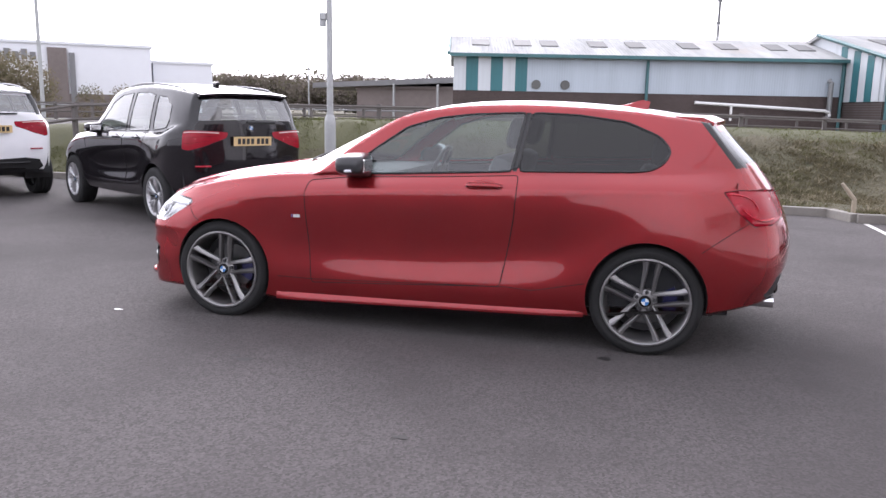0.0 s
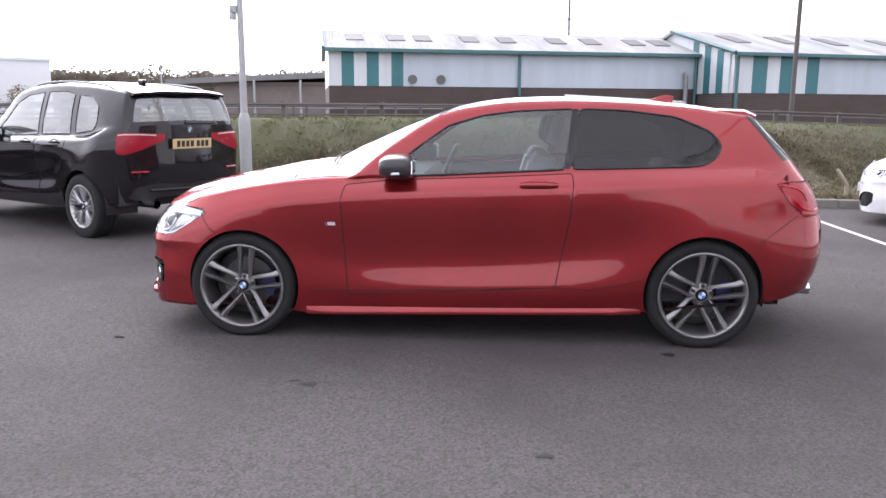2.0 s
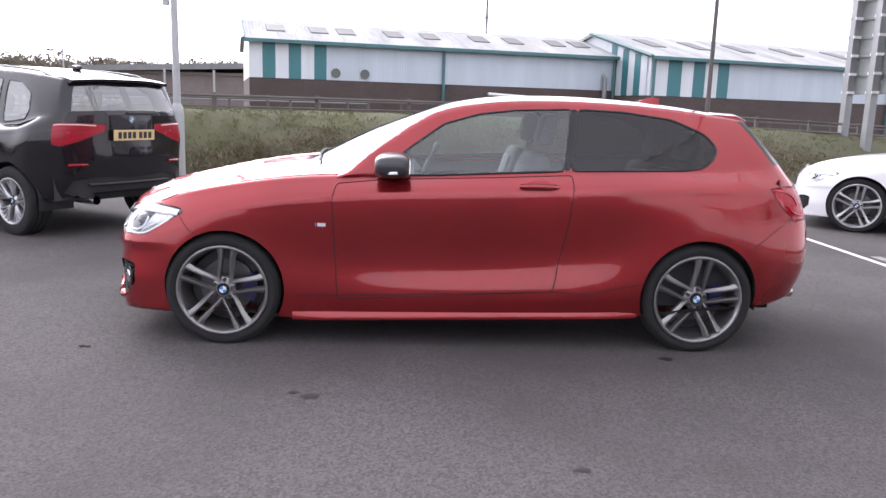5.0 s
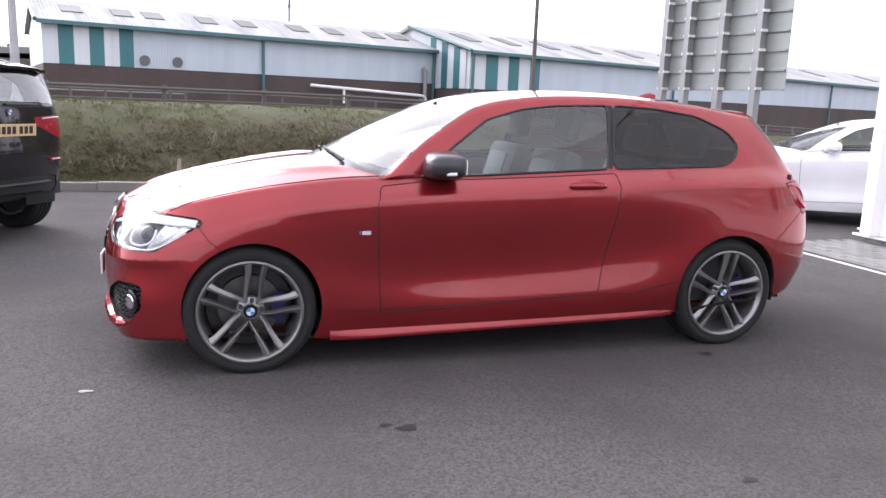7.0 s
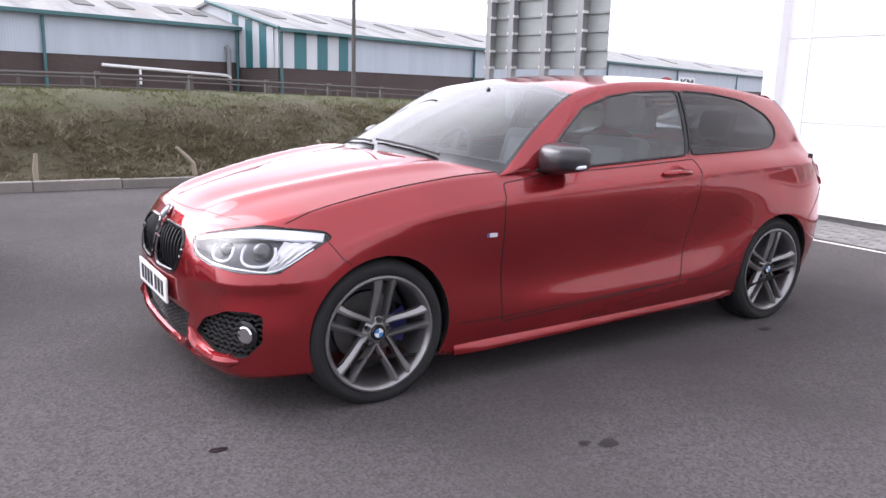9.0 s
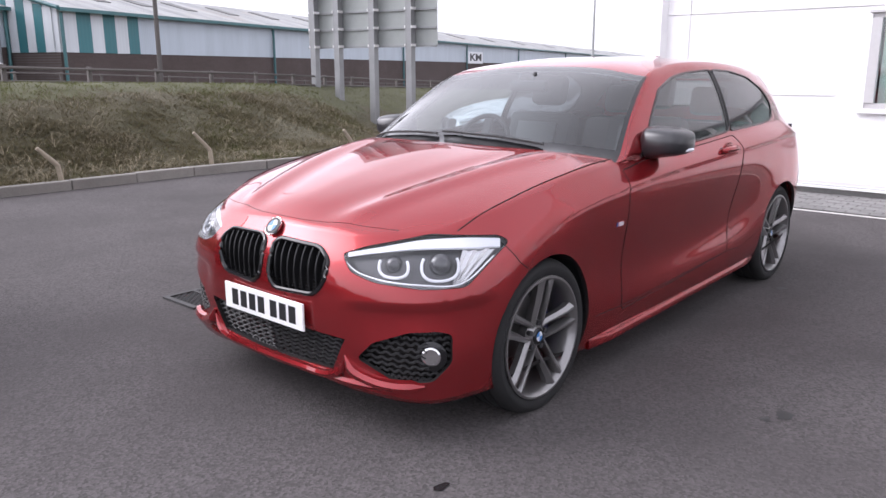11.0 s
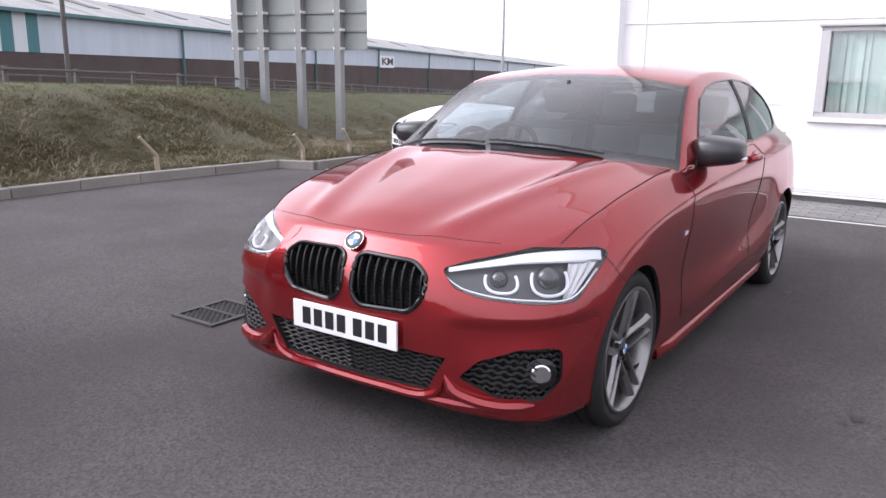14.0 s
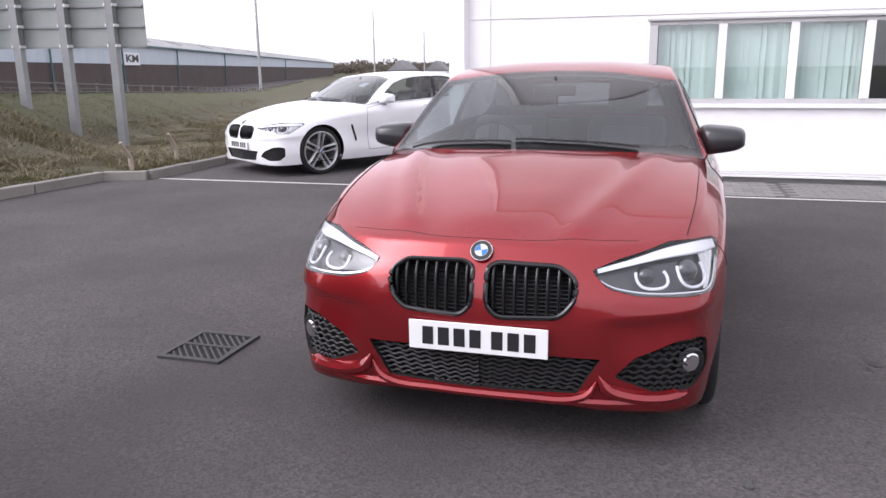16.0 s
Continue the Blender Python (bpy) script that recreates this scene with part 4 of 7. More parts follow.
PLATE_WHITE = surface("white_number_plate", (0.78, 0.78, 0.78), 0.35, dark=0.97, light=1.02)
PLATE_YELLOW = surface("yellow_number_plate", (0.60, 0.44, 0.22), 0.35, dark=0.97, light=1.02)
BADGE_BLUE = surface("blue_badge_enamel", (0.03, 0.16, 0.42), 0.35)
BADGE_WHITE = surface("white_badge_enamel", (0.62, 0.62, 0.64), 0.35)
MIRROR = surface("mirror_glass", (0.85, 0.86, 0.87), 0.01, 1.0, dark=0.99, light=1.0)
CARBON = surface("dark_mirror_cap", (0.022, 0.022, 0.025), 0.30, 0.0, dark=0.8, light=1.2, grain=160, coat=0.25)
PROJECTOR = surface("projector_lens", (0.035, 0.035, 0.04), 0.06, 0.2, dark=0.9, light=1.1, coat=1.0)
SLAT = surface("satin_grille_slat", (0.012, 0.012, 0.013), 0.32, dark=0.9, light=1.1)
STICKER = surface("paper_sticker", (0.70, 0.74, 0.76), 0.6)

SUB, LSUB = 9, 9          # samples between stations and between levels


def hermite(pts, sub, mirror=(False, False)):
    """A smooth curve through pts (n x 3), sub steps a span, by chord lengths. mirror: the ends lie on the car's middle plane."""
    p = np.array(pts, float)
    n = len(p)
    ext = [2 * p[0] - p[1]] + list(p) + [2 * p[-1] - p[-2]]
    if mirror[0]:
        ext[0] = p[1] * (1, -1, 1)
    if mirror[1]:
        ext[-1] = p[-2] * (1, -1, 1)
    ext = np.array(ext)
    d = np.maximum(np.linalg.norm(np.diff(ext, axis=0), axis=1), 1e-6) ** 0.75
    out = []
    for i in range(1, n):
        h0, h1, h2 = d[i - 1], d[i], d[i + 1]
        v = (ext[i + 1] - ext[i]) / h1
        m0 = (v * h0 + (ext[i] - ext[i - 1]) / h0 * h1) / (h0 + h1)
        m1 = (v * h2 + (ext[i + 2] - ext[i + 1]) / h2 * h1) / (h1 + h2)
        for k in range(sub):
            t = k / sub
            out.append((2 * t ** 3 - 3 * t * t + 1) * ext[i] + (t ** 3 - 2 * t * t + t) * h1 * m0 + (3 * t * t - 2 * t ** 3) * ext[i + 1] + (t ** 3 - t * t) * h1 * m1)
    out.append(ext[n])
    return np.array(out)


def resample(pts, n):
    """n + 1 points evenly along a smooth curve through pts."""
    c = hermite(pts, 12)
    s = np.concatenate([[0], np.cumsum(np.linalg.norm(np.diff(c, axis=0), axis=1))])
    t = np.linspace(0, s[-1], n + 1)
    return np.stack([np.interp(t, s, c[:, k]) for k in range(3)], 1)


def coons(c0, c1, d0, d1):
    """Patch from four edges: c0, c1 run along u at v = 0 and 1; d0, d1 along v at u = 0 and 1."""
    nu, nv = len(c0) - 1, len(d0) - 1
    u = np.linspace(0, 1, nu + 1)[:, None, None]
    v = np.linspace(0, 1, nv + 1)[None, :, None]
    return (1 - v) * c0[:, None] + v * c1[:, None] + (1 - u) * d0[None] + u * d1[None] - (
        (1 - u) * (1 - v) * c0[0] + u * (1 - v) * c0[-1] + (1 - u) * v * c1[0] + u * v * c1[-1])


def add_grid(bm, g, flip=False, mat=0):
    vs = [[bm.verts.new(p) for p in row] for row in g]
    for a, b in zip(vs, vs[1:]):
        for j in range(len(a) - 1):
            q = (a[j], b[j], b[j + 1], a[j + 1])
            q = q[::-1] if flip else q
            if len({tuple(round(c, 5) for c in w.co) for w in q}) < 3:
                continue
            f = bm.faces.new(q)
            f.material_index = mat
    return vs


def inside(poly, x, y):
    hit = False
    for (x0, y0), (x1, y1) in zip(poly, poly[1:] + poly[:1]):
        if (y0 > y) != (y1 > y) and x < (x1 - x0) * (y - y0) / (y1 - y0) + x0:
            hit = not hit
    return hit


def carve(bm, poly, axes, where=None):
    """Cuts the outline poly, thrown along axes[3], into the skin of bm and returns what it encloses as a new bmesh; bm keeps the hole."""
    O, U, V, N = axes
    lo = [min(q[k] for q in poly) - 0.02 for k in (0, 1)]
    hi = [max(q[k] for q in poly) + 0.02 for k in (0, 1)]

    def near(f):
        if where and not where(f.calc_center_median()):
            return False
        if f.normal.dot(N) < 0.02:
            return False
        a = [(v.co - O).dot(U) for v in f.verts]
        b = [(v.co - O).dot(V) for v in f.verts]
        return max(a) > lo[0] and min(a) < hi[0] and max(b) > lo[1] and min(b) < hi[1]

    bm.normal_update()
    faces = [f for f in bm.faces if near(f)]
    for (x0, y0), (x1, y1) in zip(poly, poly[1:] + poly[:1]):
        e = U * (x1 - x0) + V * (y1 - y0)
        if e.length < 1e-6:
            continue
        geom = list({x for f in faces for x in (f, *f.edges, *f.verts)})
        r = bmesh.ops.bisect_plane(bm, geom=geom, dist=1e-5, plane_co=O + U * x0 + V * y0, plane_no=e.cross(N).normalized())
        faces = [g for g in r["geom"] if isinstance(g, bmesh.types.BMFace)]
    got = []
    for f in faces:
        c = f.calc_center_median() - O
        if inside(poly, c.dot(U), c.dot(V)):
            got.append(f)
    return lift(bm, got)


def lift(bm, faces):
    """Moves faces out of bm into a bmesh of their own."""
    out = bmesh.new()
    made = {}
    for f in faces:
        vs = []
        for v in f.verts:
            if v not in made:
                made[v] = out.verts.new(v.co)
            vs.append(made[v])
        out.faces.new(vs).material_index = 0
    bmesh.ops.delete(bm, geom=faces, context='FACES')
    out.normal_update()
    return out


def shrink(bm, d):
    """Draws the open edge of a piece inwards by d, for a shut line."""
    bm.normal_update()
    move = {}
    for e in bm.edges:
        if e.is_boundary and e.calc_length() > 1e-7:
            f = e.link_faces[0]
            mid = (e.verts[0].co + e.verts[1].co) / 2
            t = (e.verts[1].co - e.verts[0].co).normalized()
            n = f.normal.cross(t)
            if n.dot(f.calc_center_median() - mid) < 0:
                n = -n
            for v in e.verts:
                move.setdefault(v, []).append(n)
    for v, ns in move.items():
        s = sum(ns, Vector())
        if s.length > 1e-6:
            v.co += s.normalized() * d


def rim_in(bm, depth, skip=None, mat=0):
    """Turns the open edges of a skin inwards, so that it has thickness."""
    bm.normal_update()
    nor = {v: v.normal.copy() for v in bm.verts}
    es = [e for e in bm.edges if e.is_boundary and not (skip and skip(e))]
    r = bmesh.ops.extrude_edge_only(bm, edges=es)
    for v in [g for g in r["geom"] if isinstance(g, bmesh.types.BMVert)]:
        base = min((o for e in v.link_edges for o in [e.other_vert(v)] if o in nor), key=lambda o: (o.co - v.co).length, default=None)
        if base:
            v.co = base.co - nor[base] * depth
    for f in [g for g in r["geom"] if isinstance(g, bmesh.types.BMFace)]:
        f.material_index = mat
    bmesh.ops.recalc_face_normals(bm, faces=[g for g in r["geom"] if isinstance(g, bmesh.types.BMFace)])


def offset_copy(bm, d, lift_dir=None):
    b = bm.copy()
    b.normal_update()
    ns = {v: v.normal.copy() for v in b.verts}
    for v in b.verts:
        v.co += (lift_dir if lift_dir else ns[v]) * d
    return b


def outline(bm):
    """Closed loops of open-edge points of a piece."""
    left = {e for e in bm.edges if e.is_boundary}
    loops = []
    while left:
        e = left.pop()
        loop = [e.verts[0], e.verts[1]]
        while True:
            nx = [g for g in loop[-1].link_edges if g in left]
            if not nx:
                break
            left.discard(nx[0])
            loop.append(nx[0].other_vert(loop[-1]))
        loops.append([v.co.copy() for v in loop])
    pts = max(loops, key=len) if loops else []
    for _ in range(3):      # without sharp hooks
        pts = [p for k, p in enumerate(pts) if k in (0, len(pts) - 1) or (p - pts[k - 1]).dot(pts[k + 1] - p) >= -1e-9]
    return pts


def thin(pts, gap):
    out = [pts[0]]
    for p in pts[1:]:
        if (p - out[-1]).length >= gap:
            out.append(p)
    return out


def mirrored(bm):
    b = bm.copy()
    for v in b.verts:
        v.co.y = -v.co.y
    bmesh.ops.reverse_faces(b, faces=b.faces[:])
    return b


class Skin:
    """The smooth outer form of a car, from which the normals of its cut pieces are taken."""

    def __init__(self, half):
        full = half.copy()
        m = mirrored(half)
        me = bpy.data.meshes.new("form")
        m.to_mesh(me)
        m.free()
        full.from_mesh(me)
        bpy.data.meshes.remove(me)
        bmesh.ops.remove_doubles(full, verts=full.verts[:], dist=2e-4)
        bmesh.ops.recalc_face_normals(full, faces=full.faces[:])
        if sum(f.normal.dot(f.calc_center_median() - Vector((0, 0, 0.7))) * f.calc_area() for f in full.faces) < 0:
            bmesh.ops.reverse_faces(full, faces=full.faces[:])
        full.normal_update()
        full.verts.ensure_lookup_table()
        full.faces.ensure_lookup_table()
        self.co = [v.co.copy() for v in full.verts]
        self.no = [v.normal.copy() for v in full.verts]
        self.fc = [[v.index for v in f.verts] for f in full.faces]
        self.tree = BVHTree.FromPolygons(self.co, self.fc)
        full.free()

    def normal(self, p):
        hit, n, i, d = self.tree.find_nearest(p)
        if i is None or d > 0.012:
            return None
        s = Vector()
        for k in self.fc[i]:
            s += self.no[k] / ((self.co[k] - p).length + 1e-4)
        return s.normalized()

    def ray(self, o, d):
        return self.tree.ray_cast(Vector(o), Vector(d))[0]


def skin_part(name, bm, mats, parent, skin, label="", least=0.55):
    """A piece of the skin with the normals of the whole form."""
    ob = part(name, bm, mats, parent, label)
    me = ob.data
    me.shade_smooth()
    cache = {}
    out = []
    for pl in me.polygons:
        fn = Vector(pl.normal)
        for vi in pl.vertices:
            if vi not in cache:
                cache[vi] = skin.normal(me.vertices[vi].co)
            n = cache[vi]
            out.append(n if n is not None and n.dot(fn) > least else fn)
    me.normals_split_custom_set(out)
    return ob


def rounded(poly, r, n=4):
    """Rounds the corners of an outline."""
    out = []
    k = len(poly)
    for i in range(k):
        a, b, c = Vector(poly[i - 1]), Vector(poly[i]), Vector(poly[(i + 1) % k])
        d0, d1 = (a - b), (c - b)
        rr = min(r, d0.length * 0.45, d1.length * 0.45)
        p, q = b + d0.normalized() * rr, b + d1.normalized() * rr
        for j in range(n + 1):
            t = j / n
            out.append(tuple((1 - t) ** 2 * p + 2 * t * (1 - t) * b + t * t * q))
    return out


SIDE_AXES = (Vector((0, 0, 0)), Vector((-1, 0, 0)), Vector((0, 0, 1)), Vector((0, 1, 0)))
FRONT_AXES = (Vector((0, 0, 0)), Vector((0, -1, 0)), Vector((0, 0, 1)), Vector((-1, 0, 0)))
REAR_AXES = (Vector((0, 0, 0)), Vector((0, 1, 0)), Vector((0, 0, 1)), Vector((1, 0, 0)))


def corner_axes(o, n):
    n = Vector(n).normalized()
    u = Vector((0, 0, 1)).cross(n).normalized()
    v = n.cross(u)
    return Vector(o), u, v, n


def flat_on(axes, pts):
    O, U, V, N = axes
    return [((Vector(p) - O).dot(U), (Vector(p) - O).dot(V)) for p in pts]


# ---- wheel ----
def wheel(parent, x, y, z, side, radius, rim, width, rim_mat, style, caliper=None, badge=True):
    """A wheel; side +1 or -1 is the way its face looks along y."""
    w = new("wheel")
    w.parent = parent
    w.matrix_basis = Matrix.Translation((x, y, z)) @ (Matrix.Identity(4) if side < 0 else Matrix.Rotation(math.pi, 4, 'Z'))
    # built with its face towards -y
    def lathe(prof, n, mt, name, ang0=0.0, lab=""):
        b = bmesh.new()
        rings = []
        for k in range(n):
            a = ang0 + k * math.tau / n
            rings.append([b.verts.new((r * math.cos(a), yy, r * math.sin(a))) for r, yy in prof])
        for k in range(n):
            p, q = rings[k], rings[(k + 1) % n]
            for j in range(len(prof) - 1):
                b.faces.new((p[j], p[j + 1], q[j + 1], q[j]))
        bmesh.ops.recalc_face_normals(b, faces=b.faces[:])
        return part(name, b, mt, w, lab, smooth=35)
    h = width / 2
    R, r = radius, rim
    tread = [(r - 0.012, -h + 0.02), (r + 0.004, -h + 0.006), (r + 0.012, -h + 0.001), (r + 0.035, -h - 0.003), (R - 0.030, -h - 0.002), (R - 0.012, -h + 0.010), (R - 0.003, -h + 0.028)]
    for g in (-0.055, 0.0, 0.055):
        tread += [(R, g - 0.008), (R - 0.007, g - 0.006), (R - 0.007, g + 0.006), (R, g + 0.008)]
    tread += [(R - 0.003, h - 0.028), (R - 0.012, h - 0.010), (R - 0.03, h + 0.002), (r + 0.02, h - 0.004), (r - 0.012, h - 0.02)]
    lathe(tread, 72, RUBBER, "tyre")
    lathe([(r + 0.002, -h + 0.004), (r + 0.001, -h - 0.002), (r - 0.008, -h - 0.003), (r - 0.016, -h + 0.004), (r - 0.026, -h + 0.030), (r - 0.04, h - 0.05), (r - 0.02, h)], 64, rim_mat, "rim")
    lathe([(0.0, 0.03), (0.155, 0.03), (0.158, 0.034), (0.158, 0.052), (0.0, 0.052)], 40, DISC, "brake_disc")
    lathe([(0.0, 0.055), (r - 0.045, 0.06), (r - 0.04, 0.085)], 32, RIM_DARK, "backing")
    if caliper:
        b = bmesh.new()
        prof = []
        for k in range(9):
            a = radians(-28 + 7 * k)
            prof.append(a)
        lo = []
        for yy in (-0.012, 0.07):
            lo.append([[b.verts.new((rr * math.cos(a), yy, rr * math.sin(a))) for a in prof] for rr in (0.10, 0.178)])
        for s in (0, 1):
            for j in range(8):
                b.faces.new((lo[s][0][j], lo[s][1][j], lo[s][1][j + 1], lo[s][0][j + 1]))
        for rr in (0, 1):
            for j in range(8):
                b.faces.new((lo[0][rr][j], lo[1][rr][j], lo[1][rr][j + 1], lo[0][rr][j + 1]))
        bmesh.ops.recalc_face_normals(b, faces=b.faces[:])
        part("caliper", b, caliper, w, "blue brake caliper")
    hub_y = -h + 0.030
    lathe([(0.0, hub_y - 0.002), (0.040, hub_y), (0.050, hub_y + 0.010), (0.066, hub_y + 0.016), (0.070, hub_y + 0.05), (0.0, hub_y + 0.06)], 30, rim_mat, "hub")
    rounds = style["n"]
    for k in range(rounds):
        base = math.tau * k / rounds + math.pi / 2 - 0.13
        for sgn in style["fan"]:
            b = bmesh.new()
            rings = []
            for t in (0.0, 0.08, 0.18, 0.34, 0.5, 0.75, 1.0):
                rr = lerp(0.050, r - 0.010, t)
                ang = base + sgn * style["ang"](t)
                wd = lerp(style["w0"], style["w1"], t) * (1 + 0.5 * max(0, t - 0.8) * 5 * 0.4)
                yy = hub_y + 0.004 - 0.010 * math.sin(math.pi * t * 0.9) + (-0.026 + 0.0) * t ** 2
                c = Vector((rr * math.cos(ang), 0, rr * math.sin(ang)))
                side_v = Vector((-math.sin(base), 0, math.cos(base)))
                rings.append([b.verts.new(c + side_v * q * wd + Vector((0, yy + dy, 0))) for q, dy in ((-0.5, 0.010), (-0.16 * sgn - 0.14, -0.004), (-0.16 * sgn + 0.14, -0.004), (0.5, 0.010), (0.42, 0.038), (-0.42, 0.038))])
            for p, q in zip(rings, rings[1:]):
                for j in range(6):
                    b.faces.new((p[j], p[(j + 1) % 6], q[(j + 1) % 6], q[j]))
            b.faces.new(rings[0][::-1])
            b.faces.new(rings[-1])
            bmesh.ops.recalc_face_normals(b, faces=b.faces[:])
            part("spoke", b, rim_mat, w, smooth=30)
        a = base
        b = bmesh.new()
        tube(b, [(0.054 * math.cos(a), hub_y + 0.016, 0.054 * math.sin(a)), (0.054 * math.cos(a), hub_y - 0.004, 0.054 * math.sin(a))], 0.011, 8)
        part("wheel_bolt", b, RIM_DARK, w)
    if badge:
        lathe([(0.0, hub_y - 0.008), (0.030, hub_y - 0.008), (0.034, hub_y - 0.003), (0.036, hub_y + 0.002)], 28, GLOSS_BLACK, "centre_cap")
        for q, mt in ((0, BADGE_WHITE), (1, BADGE_BLUE), (2, BADGE_WHITE), (3, BADGE_BLUE)):
            b = bmesh.new()
            vs = [b.verts.new((0, hub_y - 0.0095, 0))] + [b.verts.new((0.021 * math.cos(q * math.pi / 2 + j * math.pi / 12), hub_y - 0.0095, 0.021 * math.sin(q * math.pi / 2 + j * math.pi / 12))) for j in range(7)]
            b.faces.new(vs)
            bmesh.ops.recalc_face_normals(b, faces=b.faces[:])
            part("cap_quarter", b, mt, w)
    return w


FIVE_DOUBLE = dict(n=5, fan=(-1, 1), ang=lambda t: float(np.interp(t, [0, .08, .18, .34, .5, .75, 1], [.62, .50, .40, .285, .22, .168, .158])), w0=0.020, w1=0.036)
TEN_V = dict(n=5, fan=(-1, -0.35, 0.35, 1), ang=lambda t: lerp(0.10, 0.42, t ** 0.8), w0=0.020, w1=0.016)


def badge(parent, m, r=0.041):
    """A round car badge with a dark ring and blue and white quarters, facing local +z."""
    bd = new("badge")
    bd.parent = parent
    bd.matrix_basis = m
    def disc(rr, z0, z1, mt, name, a0=0.0, a1=math.tau, n=32):
        b = bmesh.new()
        rim = [b.verts.new((rr * math.cos(lerp(a0, a1, k / n)), rr * math.sin(lerp(a0, a1, k / n)), z1)) for k in range(n + (1 if a1 - a0 < 6 else 0))]
        if a1 - a0 < 6:
            rim.append(b.verts.new((0, 0, z1)))
        b.faces.new(rim)
        r2 = bmesh.ops.extrude_face_region(b, geom=b.faces[:])
        for v in [g for g in r2["geom"] if isinstance(g, bmesh.types.BMVert)]:
            v.co.z = z0
        bmesh.ops.recalc_face_normals(b, faces=b.faces[:])
        part(name, b, mt, bd)
    disc(r, -0.004, 0.004, CHROME, "chrome_ring")
    disc(r * 0.95, 0.0, 0.0055, SATIN_BLACK, "dark_ring")
    disc(r * 0.60, 0.0, 0.0062, CHROME, "inner_ring")
    for q in range(4):
        disc(r * 0.57, 0.0, 0.0075, BADGE_BLUE if q % 2 else BADGE_WHITE, "quarter", q * math.pi / 2 + 0.25, (q + 1) * math.pi / 2 + 0.25, 8)
    return bd


def number_plate(parent, m, mt, w=0.52, h=0.111):
    """A plate facing local -y, with plain bars for its characters."""
    pl = new("number_plate")
    pl.parent = parent
    pl.matrix_basis = m
    b = bmesh.new()
    box(b, -w / 2, w / 2, -0.005, 0.005, -h / 2, h / 2, 0.003)
    part("plate", b, mt, pl)
    for i, x in enumerate((-0.186, -0.126, -0.066, -0.006, 0.075, 0.135, 0.195)):
        b = bmesh.new()
        box(b, x - 0.021, x + 0.021, -0.0065, -0.0049, -h * 0.31, h * 0.31)
        part("character_bar", b, BLACK, pl)
    return pl


